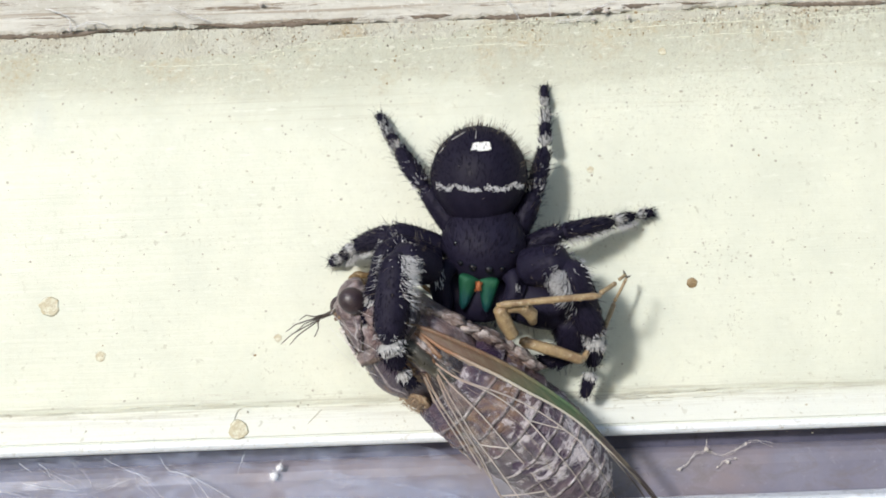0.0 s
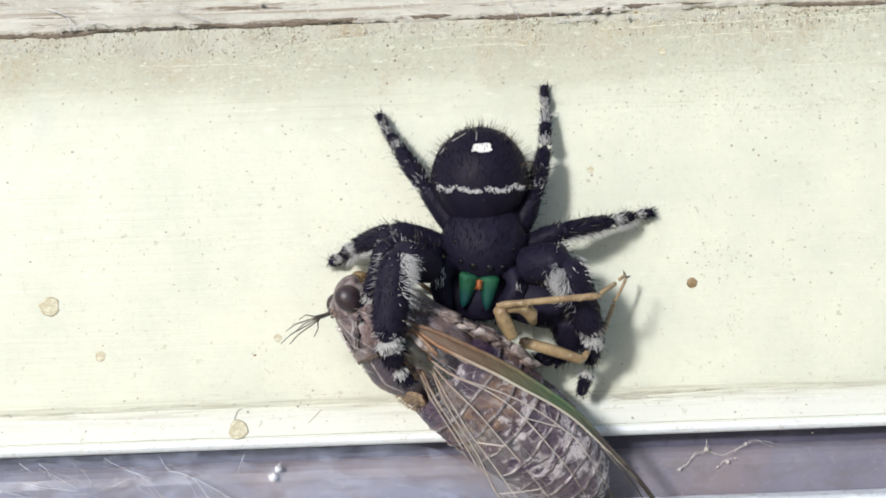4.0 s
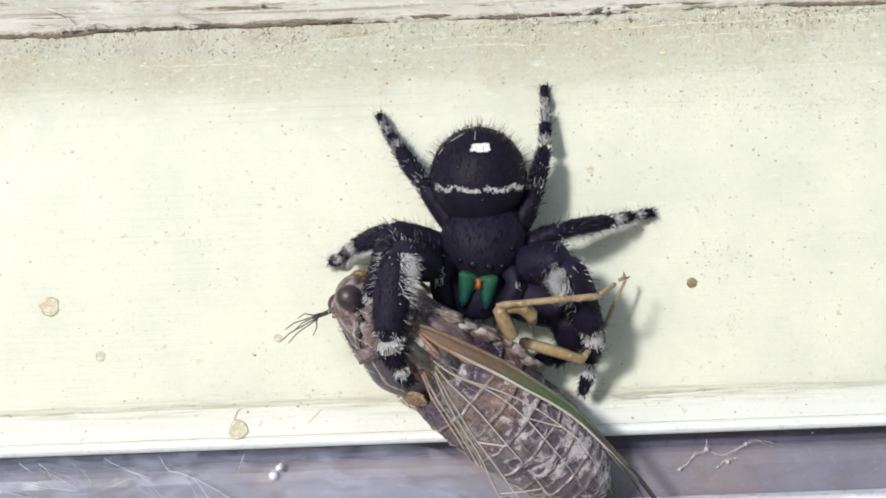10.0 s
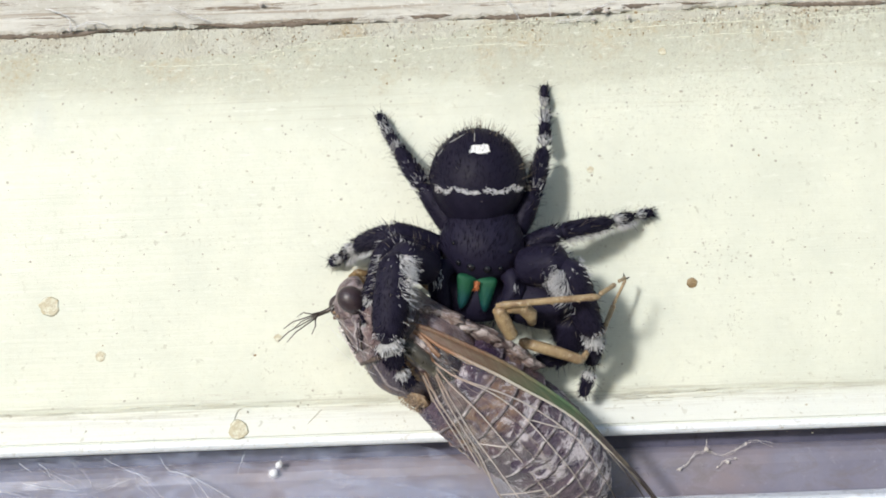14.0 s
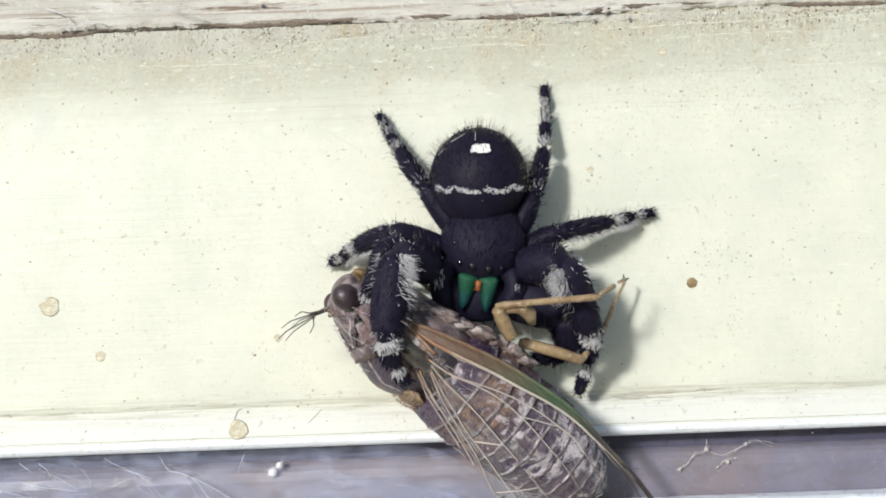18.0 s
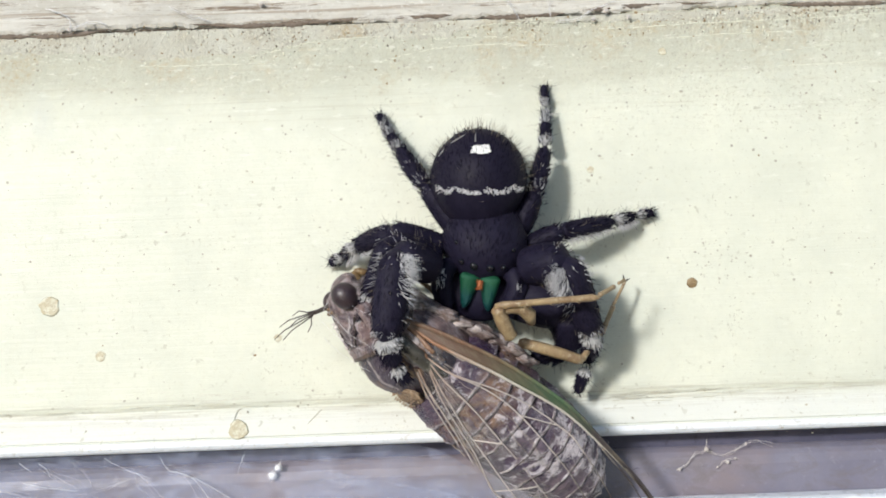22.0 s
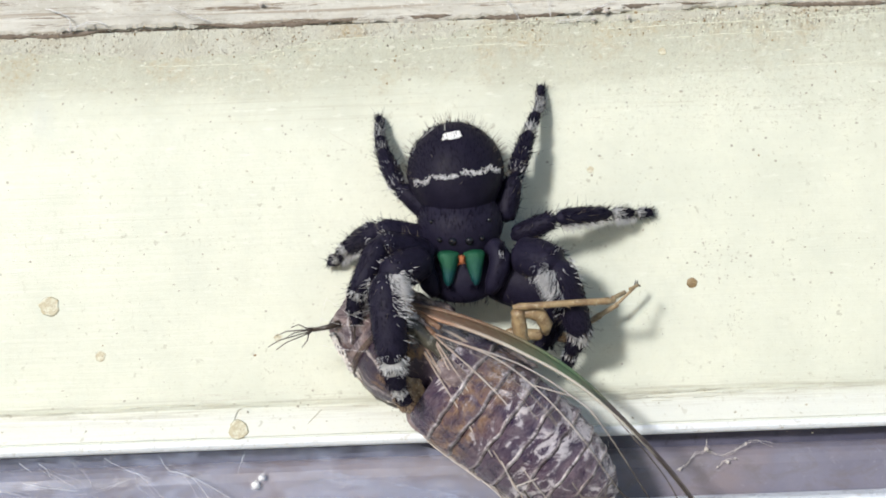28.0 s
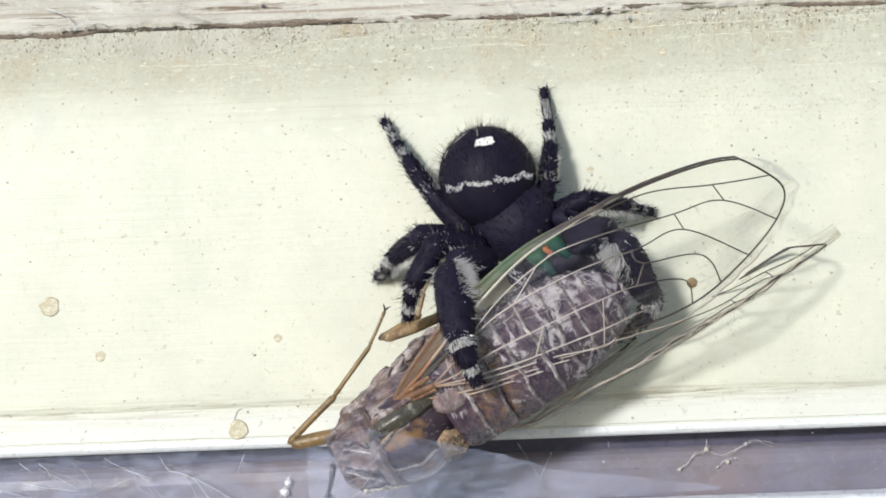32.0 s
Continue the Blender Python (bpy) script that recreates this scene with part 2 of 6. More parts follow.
GREEN = material("green_sheen", (0.010, 0.20, 0.115), 0.5, 0.35)
gn = Net(GREEN)
# grassy green at the root, blue-green towards the tip
gfade = gn.ramp(gn.math("ADD", gn.axis(1), gn.ramp(gn.noise(1.4, 3), 0.3, 0.7, -0.5, 0.5)), -4.4, -2.9)
gn.color(gn.mix(gfade, (0.002, 0.056, 0.060), (0.007, 0.085, 0.040)))
gn.bump(gn.noise(5, 4, 0.7, gn.mapped(gn.mm, 1.2, 0.8, 1)), 0.12, 0.8)
RUST = mottled("orange_hair", ((0.42, 0.12, 0.04), (0.5, 0.2, 0.08), (0.25, 0.07, 0.03)), 3.0, 0.6)
EYE = material("eye_black", (0.008, 0.008, 0.012), 0.06)
OLDSILK = mottled("dusty_silk", ((0.66, 0.63, 0.61), (0.52, 0.48, 0.45), (0.78, 0.76, 0.75)), 1.5, 0.7, 0.03)
SILK = material("cobweb_silk", (0.75, 0.75, 0.76), 0.5)
CIC_HEAD = cuticle("cicada_head_brown", (0.060, 0.042, 0.060), (0.225, 0.150, 0.140), (0.60, 0.55, 0.58), 0.32, 0.26, 0.45)
CIC_BACK = mottled("cicada_back_olive", ((0.034, 0.031, 0.030), (0.090, 0.084, 0.062), (0.26, 0.25, 0.21)), 0.35, 0.32, 0.06)


def shield_pattern():
    """Dark back plate with tan side bars and thin pale outlines, in the cicada's own space."""
    m = material("cicada_shield", (0.03, 0.02, 0.03), 0.35)
    n = Net(m)
    warp = n.ramp(n.noise(0.7, 4, 0.6), 0.2, 0.8, -0.7, 0.7)
    x = n.math("ADD", n.axis(0), warp)
    y = n.math("ADD", n.math("ABSOLUTE", n.axis(1), 0.0), warp)
    dark = n.mix(n.ramp(n.noise(0.5, 4), 0.35, 0.65), (0.026, 0.018, 0.038), (0.062, 0.042, 0.058))

    def box(v, a, b, soft):
        return n.math("MULTIPLY", n.ramp(v, a - soft, a + soft), n.ramp(v, b + soft, b - soft))

    bar = n.math("MULTIPLY", box(x, -4.9, -1.5, 0.25), box(y, 3.05, 3.95, 0.2))
    c = n.mix(n.math("MULTIPLY", n.math("MULTIPLY", bar, 0.9), n.ramp(n.noise(0.9, 5, 0.7), 0.30, 0.46)), dark, (0.26, 0.15, 0.065))
    mid = n.math("MULTIPLY", box(x, -3.4, -2.2, 0.2), box(y, 0.3, 0.7, 0.15))
    c = n.mix(n.math("MULTIPLY", mid, 0.8), c, (0.20, 0.12, 0.07))
    line = n.math("MULTIPLY", box(y, 4.1, 4.3, 0.12), box(x, -6.2, 0.4, 0.3))
    line2 = n.math("MULTIPLY", box(y, 1.05, 1.25, 0.1), box(x, -5.8, -1.6, 0.3))
    c = n.mix(n.math("MULTIPLY", n.math("MAXIMUM", line, line2), 0.75), c, (0.50, 0.44, 0.42))
    c = n.mix(n.ramp(n.noise(0.6, 6, 0.78, n.mapped(n.mm, 0.8, 1.4, 1.4), 2.0), 0.60, 0.68, 0, 0.7), c, (0.34, 0.29, 0.28))
    n.color(c)
    n.rough(n.ramp(n.noise(1.0, 4), 0.3, 0.7, 0.25, 0.5))
    n.bump(n.noise(2.4, 5, 0.7), 0.12, 0.6)
    return m


CIC_SHIELD = shield_pattern()
CIC_TAN = mottled("cicada_tan", ((0.36, 0.265, 0.145), (0.22, 0.145, 0.08), (0.50, 0.42, 0.29)), 1.1, 0.42, 0.05)
CIC_LEG = mottled("cicada_leg_brown", ((0.24, 0.155, 0.065), (0.15, 0.095, 0.042), (0.36, 0.27, 0.15)), 1.1, 0.4, 0.03)
CIC_CROSS = mottled("cicada_cross_tan", ((0.10, 0.066, 0.05), (0.05, 0.033, 0.032), (0.26, 0.21, 0.17)), 0.9, 0.5, 0.06)
CIC_HIP = cuticle("cicada_hip", (0.07, 0.048, 0.05), (0.22, 0.15, 0.125), (0.56, 0.51, 0.50), 0.5)
CIC_RIDGE = mottled("cicada_ridge", ((0.29, 0.20, 0.12), (0.16, 0.105, 0.07), (0.55, 0.48, 0.38)), 1.6, 0.6, 0.1)


def segment_skin(name, dark, warm):
    """Dark purple-brown plates, a warm saddle, chalky patches on the flanks and towards the tail."""
    m = material(name, dark, 0.34)
    n = Net(m)
    x, y = n.axis(0), n.axis(1)
    side = n.math("ABSOLUTE", y, 0.0)
    base = n.mix(n.ramp(n.noise(0.5, 5, 0.65, None, 1.0), 0.36, 0.64), dark, warm)
    saddle = n.math("MULTIPLY", n.ramp(x, 1.6, 2.4), n.ramp(x, 5.6, 4.6))
    saddle = n.math("MULTIPLY", saddle, n.ramp(n.noise(0.55, 5, 0.7, None, 1.4), 0.40, 0.58, 0, 0.9))
    base = n.mix(saddle, base, (0.27, 0.165, 0.10))
    # fine striae run round each plate
    stria = n.noise(1.0, 5, 0.75, n.mapped(n.mm, 3.4, 0.5, 0.5), 0.6)
    base = n.mix(n.ramp(stria, 0.56, 0.66, 0, 0.30), base, (0.34, 0.29, 0.33))
    chalk = n.noise(0.62, 6, 0.72, n.mapped(n.mm, 1.3, 0.8, 0.8), 1.6)
    more = n.math("ADD", n.math("MULTIPLY", n.ramp(side, 1.6, 4.0), 0.06), n.math("MULTIPLY", n.ramp(x, 4.0, 12.0), 0.075))
    chalk = n.math("ADD", chalk, more)
    zone = n.ramp(n.math("ADD", n.noise(0.36, 3, 0.6, None, 0.8), more), 0.50, 0.58, 0.10, 1.0)
    base = n.mix(n.math("MULTIPLY", zone, n.ramp(chalk, 0.565, 0.63, 0, 0.75)), base, (0.70, 0.66, 0.71))
    base = n.mix(n.ramp(n.noise(2.1, 5, 0.8, None, 1.0), 0.57, 0.64, 0, 0.9), base, dark)
    n.color(base)
    n.rough(n.ramp(chalk, 0.45, 0.65, 0.18, 0.75))
    n.bump(n.math("ADD", stria, n.math("MULTIPLY", chalk, 1.8)), 0.26, 0.8)
    return m


CIC_RING = segment_skin("cicada_segment", (0.036, 0.022, 0.056), (0.115, 0.075, 0.105))
CIC_RING_TAN = segment_skin("cicada_segment_warm", (0.050, 0.031, 0.064), (0.165, 0.106, 0.122))
CIC_RIM = cuticle("cicada_segment_rim", (0.07, 0.052, 0.068), (0.30, 0.25, 0.26), (0.74, 0.70, 0.72), 0.45)
CIC_EYE = mottled("cicada_eye", ((0.018, 0.011, 0.018), (0.045, 0.029, 0.032), (0.08, 0.065, 0.075)), 0.5, 0.42, 0.02)
PALE = mottled("pale_bloom", ((0.55, 0.53, 0.52), (0.40, 0.37, 0.35), (0.62, 0.60, 0.58)), 1.3, 0.8, 0.06)
FILM = clear_film("wing_film", 0.02, 0.26, 20.0, (0.62, 0.63, 0.70), 0.30)
# left wings: cream sheen on the folded film, put into the base as colour
FILM_SHEEN = clear_film("wing_film_sheen", 0.15, 0.75, 12.5, (0.80, 0.76, 0.66), 0.10)
VEIN_BROWN = material("vein_brown", (0.040, 0.029, 0.023), 0.4)
VEIN_PALE = material("vein_pale", (0.36, 0.305, 0.265), 0.4)


def wing_edge(name, gain):
    """Leading edge: tan at the root, green along the arm, brown further out."""
    m = material(name, (0.1, 0.12, 0.06), 0.35)
    n = Net(m)
    x = n.math("ADD", n.axis(0), n.ramp(n.noise(0.8, 4), 0.3, 0.7, -0.7, 0.7))
    c = n.mix(n.ramp(x, 4.5, 8.5), (0.105 * gain, 0.058 * gain, 0.036 * gain), (0.088 * gain, 0.076 * gain, 0.044 * gain))
    c = n.mix(n.ramp(x, 8.0, 11.5), c, (0.052 * gain, 0.088 * gain, 0.048 * gain))
    c = n.mix(n.ramp(x, 12.5, 16.5), c, (0.050, 0.040, 0.044))
    c = n.mix(n.ramp(n.noise(1.6, 5, 0.7, n.mapped(n.mm, 0.25, 2.0, 2.0)), 0.48, 0.64, 0, 0.35), c, (0.17 * gain, 0.15 * gain, 0.10 * gain))
    n.color(c)
    n.rough(n.ramp(n.noise(1.5, 3), 0.3, 0.7, 0.40, 0.65))
    n.bump(n.noise(2.0, 4, 0.7, n.mapped(n.mm, 0.3, 2.0, 2.0)), 0.06, 0.6)
    return m


EDGE_BAND, EDGE_VEIN = wing_edge("wing_edge_band", 1.0), wing_edge("wing_edge_vein", 1.55)
VEIN_ORANGE = mottled("vein_orange", ((0.22, 0.115, 0.062), (0.14, 0.075, 0.045), (0.36, 0.25, 0.16)), 0.9, 0.45, 0.04)


def vein_skin(name, near, mid, x0, x1):
    """Orange brown at the root, pale along the arm, dark towards the tip."""
    m = material(name, mid, 0.4)
    n = Net(m)
    x = n.math("ADD", n.axis(0), n.ramp(n.noise(0.8, 4), 0.3, 0.7, -0.8, 0.8))
    c = n.mix(n.ramp(x, 3.0, 7.5), near, mid)
    n.color(n.mix(n.ramp(x, x0, x1), c, (0.046, 0.035, 0.028)))
    return m


ARM_VEIN = vein_skin("wing_arm_vein", (0.28, 0.15, 0.085), (0.50, 0.47, 0.41), 18.0, 21.5)
LONG_VEIN = vein_skin("wing_long_vein", (0.29, 0.175, 0.11), (0.50, 0.45, 0.42), 15.0, 20.5)
STAIN = mottled("dried_brown_drop", ((0.29, 0.205, 0.10), (0.20, 0.135, 0.065), (0.42, 0.33, 0.19)), 1.5, 0.5, 0.02)
STAIN_PALE = mottled("dried_pale_drop", ((0.53, 0.48, 0.34), (0.66, 0.65, 0.53), (0.33, 0.26, 0.155)), 2.4, 0.6, 0.02, lo=0.45, hi=0.6)
SPECK = mottled("dark_speck", ((0.38, 0.36, 0.30), (0.48, 0.46, 0.39), (0.25, 0.225, 0.18)), 1.0, 0.7)
SMEAR = mottled("scuff_brown", ((0.54, 0.53, 0.45), (0.60, 0.59, 0.51), (0.43, 0.40, 0.33)), 0.8, 0.7)
PAINT_EDGE = mottled("pale_paint_edge", ((0.70, 0.71, 0.60), (0.62, 0.63, 0.52), (0.76, 0.77, 0.68)), 0.9, 0.5, 0.04)


def plaster_crust():
    """Bare greyish ground where the paint has come away: upright dashes of dirt, ochre patches, pale chips."""
    m = material("bare_crust", (0.45, 0.44, 0.38), 0.85)
    n = Net(m)
    base = n.mix(n.ramp(n.noise(0.22, 4, 0.6), 0.35, 0.65), (0.60, 0.60, 0.52), (0.50, 0.49, 0.415))
    ochre = n.math("MULTIPLY", n.ramp(n.noise(0.11, 3, 0.5), 0.50, 0.62), n.ramp(n.noise(1.6, 5, 0.7), 0.40, 0.60))
    base = n.mix(n.math("MULTIPLY", ochre, 0.75), base, (0.42, 0.32, 0.18))
    dash = n.noise(1.0, 5, 0.7, n.mapped(n.mm, 2.0, 1, 1.5), 0.8)
    base = n.mix(n.math("MULTIPLY", n.ramp(dash, 0.55, 0.64), n.ramp(n.noise(0.25, 3), 0.40, 0.60, 0.10, 0.9)), base, (0.24, 0.20, 0.15))
    base = n.mix(n.ramp(n.noise(2.8, 4, 0.7, n.mapped(n.mm, 1.4, 1, 0.8)), 0.60, 0.68, 0, 0.85), base, (0.68, 0.68, 0.60))
    base = n.mix(n.ramp(n.noise(4.5, 4, 0.7), 0.60, 0.70, 0, 0.6), base, (0.32, 0.28, 0.22))
    n.color(base)
    n.bump(n.math("ADD", dash, n.noise(3.0, 5, 0.75)), 0.16, 0.8)
    return m


def silk_sheet_skin(name, dense):
    """Matted silk: mostly open, with drawn-out streaks."""
    m = material(name, (0.61, 0.70, 0.95), 0.6)
    t = m.node_tree
    n = Net(m)
    streak = n.noise(1.0, 6, 0.7, n.mapped(n.mm, 0.35, 1.0, 0.9), 1.2)
    cloud = n.ramp(n.noise(0.16, 4, 0.6), 0.30, 0.70, 0.35, 1.0)
    clear = t.nodes.new("ShaderNodeBsdfTransparent")
    mixed = t.nodes.new("ShaderNodeMixShader")
    t.links.new(n.math("MULTIPLY", n.ramp(streak, 0.35, 0.72, 0.14 * dense, dense), cloud), mixed.inputs[0])
    t.links.new(clear.outputs[0], mixed.inputs[1])
    t.links.new(n.b.outputs[0], mixed.inputs[2])
    t.links.new(mixed.outputs[0], t.nodes["Material Output"].inputs[0])
    return m


CRUST, SHEET, VEIL_SILK = plaster_crust(), silk_sheet_skin("silk_sheet", 0.36), silk_sheet_skin("silk_veil", 0.38)
FLUFF = material("white_fluff", (0.85, 0.85, 0.86), 0.8)


# ---- mesh helpers (millimetres) ----
def part(name, bm, mats, parent=None, label=""):
    me = bpy.data.meshes.new(name)
    bmesh.ops.scale(bm, vec=(MM, MM, MM), verts=bm.verts)
    bm.to_mesh(me)
    bm.free()
    for m in mats if isinstance(mats, (list, tuple)) else [mats]:
        me.materials.append(m)
    ob = new(name, me)
    if parent is not None:
        ob.parent = parent
    if label:
        ob["label"] = label
    return ob


def ring_loft(bm, rings, mat=0, closed=True, caps=True, mats=None):
    """Join rings of equal point counts into a skin. mats: a material for each step."""
    vs = [[bm.verts.new(p) for p in r] for r in rings]
    n = len(vs[0])
    for i in range(len(vs) - 1):
        for j in range(n if closed else n - 1):
            f = bm.faces.new((vs[i][j], vs[i][(j + 1) % n], vs[i + 1][(j + 1) % n], vs[i + 1][j]))
            f.material_index, f.smooth = (mats[i] if mats else mat), True
    if caps:
        for r, k in ((vs[0][::-1], 0), (vs[-1], -1)):
            f = bm.faces.new(r)
            f.material_index, f.smooth = (mats[k] if mats else mat), True
    return vs


def tube(bm, pts, radii, sides=6, mat=0, flat=1.0):
    """A round tube along points; flat squeezes it in z."""
    pts = [Vector(p) for p in pts]
    rings = []
    for i, p in enumerate(pts):
        d = (pts[min(i + 1, len(pts) - 1)] - pts[max(i - 1, 0)]).normalized()
        u = d.cross(Vector((0, 0, 1)) if abs(d.z) < 0.9 else Vector((0, 1, 0))).normalized()
        w = u.cross(d)
        r = radii[i] if isinstance(radii, (list, tuple)) else radii
        rings.append([p + (u * math.cos(a) + w * math.sin(a) * flat) * r for a in [2 * math.pi * k / sides for k in range(sides)]])
    ring_loft(bm, rings, mat)


def ball(bm, c, r, seg=20, rings=12, mat=0, rot=None, shape=None):
    """An ellipsoid; shape(x, y, z) may move each point of the unit ball."""
    c = Vector(c)
    vs = []
    for i in range(rings + 1):
        a = math.pi * i / rings
        row = []
        for j in range(seg):
            b = 2 * math.pi * j / seg
            p = Vector((math.sin(a) * math.cos(b), math.cos(a), math.sin(a) * math.sin(b)))
            if shape:
                p = Vector(shape(*p))
            p = Vector((p.x * r[0], p.y * r[1], p.z * r[2]))
            row.append(c + (rot @ p if rot else p))
            if i in (0, rings):
                break
        vs.append([bm.verts.new(q) for q in row])
    for i in range(rings):
        a, b = vs[i], vs[i + 1]
        for j in range(seg):
            k = (j + 1) % seg
            q = [a[j % len(a)], a[k % len(a)], b[k % len(b)], b[j % len(b)]]
            q = list(dict.fromkeys(q))
            f = bm.faces.new(q[::-1])
            f.material_index, f.smooth = mat, True


def hair(bm, root, way, length, r=0.03, mat=1, droop=0.0):
    """One fine bent bristle of three sides."""
    way = Vector(way).normalized()
    u = way.orthogonal().normalized()
    w = way.cross(u)
    root = Vector(root)
    mid = root + way * length * 0.55
    tip = root + way * length + Vector((0, 0, -droop)) * length
    a = [bm.verts.new(root + (u * math.cos(k) + w * math.sin(k)) * r) for k in (0, 2.1, 4.2)]
    b = [bm.verts.new(mid + (u * math.cos(k) + w * math.sin(k)) * r * 0.7) for k in (0, 2.1, 4.2)]
    t = bm.verts.new(tip)
    for i in range(3):
        j = (i + 1) % 3
        for q in ((a[i], a[j], b[j], b[i]), (b[i], b[j], t)):
            f = bm.faces.new(q)
            f.material_index = mat


RND = random.Random(7)


def jit(v, s):
    return Vector(v) + Vector((RND.uniform(-s, s), RND.uniform(-s, s), RND.uniform(-s, s)))


# ---- the setting ----
def extruded(name, profile, x0, x1, steps, mats, wob=None, pick=None, label=""):
    """A long moulding: a (y, z) profile run along x, with an uneven edge from wob(x, i)."""
    bm = bmesh.new()
    rings = []
    for s in range(steps + 1):
        x = x0 + (x1 - x0) * s / steps
        rings.append([Vector((x, y, z)) + (Vector(wob(x, i)) if wob else Vector()) for i, (y, z) in enumerate(profile)])
    vs = [[bm.verts.new(p) for p in r] for r in rings]
    n = len(profile)
    for s in range(steps):
        for j in range(n):
            f = bm.faces.new((vs[s][j], vs[s + 1][j], vs[s + 1][(j + 1) % n], vs[s][(j + 1) % n]))
            f.material_index = pick(j) if pick else 0
            f.smooth = False
    bm.faces.new(vs[0])
    bm.faces.new(vs[-1][::-1])
    bmesh.ops.recalc_face_normals(bm, faces=bm.faces)
    ob = part(name, bm, mats)
    tagged(ob, label, "", "", "structure")
    return ob


def wavy(x, seed, f=0.18, amp=1.0):
    return amp * (noise.fractal(Vector((x * f, seed, 0)), 0.8, 2.1, 5))


def build_setting():
    # rail: z from the lip (about -15.4) up to the joint (about 17.6); the face lies at y = 0
    prof = [(0.03, 17.85), (0.0, 17.2), (0.0, 12.5), (0.0, 5.0), (0.0, -4.0), (0.0, -11.6), (0.10, -12.1), (0.05, -13.0),
            (0.0, -14.36), (0.14, -14.47), (-0.06, -14.60), (-0.10, -14.75), (-0.10, -15.0), (0.06, -15.25), (0.34, -15.42), (4.5, -15.6), (4.5, 19.5), (1.2, 19.5), (0.45, 18.05)]
    edge = {0: 0.8, 17: 0.3, 18: 0.9, 1: 0.5}

    def wob(x, i):
        k = edge.get(i, 0)
        return (0, 0.03 * wavy(x, 3.3, 0.4) * (i in (0, 18)), 0.5 * k * wavy(x, 2.2, 0.07) + 0.55 * k * wavy(x, 5.1, 0.11) + 0.13 * k * wavy(x, 8.7, 2.4) + 0.7 * k * wavy(x, 14.2, 0.06) + 0.20 * k + 0.16 * k * wavy(x, 21.0, 0.9))

    extruded("window_rail", prof, -140, 140, 1400, [PAINT, LIP], wob, lambda j: 1 if 10 <= j <= 13 else 0, "cream painted window rail, grimy along its upper joint")
    # weathered board above, standing a little proud
    top = [(-0.12, 60.0), (-0.12, 19.1), (-0.10, 18.6), (0.04, 18.32), (0.3, 18.2), (4.5, 18.15), (4.5, 60.0)]

    def wob2(x, i):
        if i not in (2, 3, 4):
            return (0, 0, 0)
        return (0, 0.05 * wavy(x, 1.2, 0.5), 0.45 * wavy(x, 2.2, 0.07) + 0.22 * wavy(x, 9.4, 0.5) + 0.14 * wavy(x, 7.7, 2.2))

    extruded("upper_board", top, -140, 140, 1400, [WOOD], wob2, None, "weathered greyish white wooden board with peeling paint")
    extruded("joint_backing", [(0.32, 19.5), (0.32, 16.6), (0.7, 16.6), (0.7, 19.5)], -140, 140, 40, [DARKGAP], None, None, "dark brown dirt packed in the joint")
    # channel under the lip, its shade put into the colour, and the grey sill below it
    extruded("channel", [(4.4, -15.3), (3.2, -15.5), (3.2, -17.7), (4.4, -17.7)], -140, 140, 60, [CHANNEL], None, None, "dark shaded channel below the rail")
    sill = [(3.3, -16.9), (2.9, -17.05), (2.55, -17.3), (2.3, -17.7), (2.15, -18.4), (2.0, -24.0), (1.6, -24.6), (1.6, -60.0), (4.6, -60.0), (4.6, -16.9)]
    extruded("grey_sill", sill, -140, 140, 80, [SILL], None, None, "dusty lavender grey metal sill strip")
    low = [(-0.2, -20.85), (-0.35, -21.1), (-0.35, -60.0), (1.4, -60.0), (1.4, -20.65), (0.2, -20.7)]
    extruded("lower_ledge", low, -140, 140, 280, [LIP], lambda x, i: (0, 0, (0.12 * wavy(x, 4.4, 0.35)) if i in (0, 5) else 0), None, "chipped white painted ledge below the sill strip")
    # the wall behind closes the place
    bm = bmesh.new()
    bmesh.ops.create_cube(bm, size=1, matrix=Matrix.Translation((0, 60, 700)) @ Matrix.Diagonal((7000, 108, 3600, 1)))
    tagged(part("wall_north", bm, WOOD), "plain painted house wall behind the window frame", "", "", "structure")


def build_ground():
    bm = bmesh.new()
    bmesh.ops.create_grid(bm, x_segments=8, y_segments=8, size=150000, matrix=Matrix.Translation((0, 0, -1100)))
    tagged(part("ground", bm, mottled("garden_ground", ((0.22, 0.22, 0.17), (0.30, 0.28, 0.24), (0.16, 0.17, 0.11)), 0.01, 0.9, 0.5)), "pale trodden garden ground below the window", "", "", "structure")


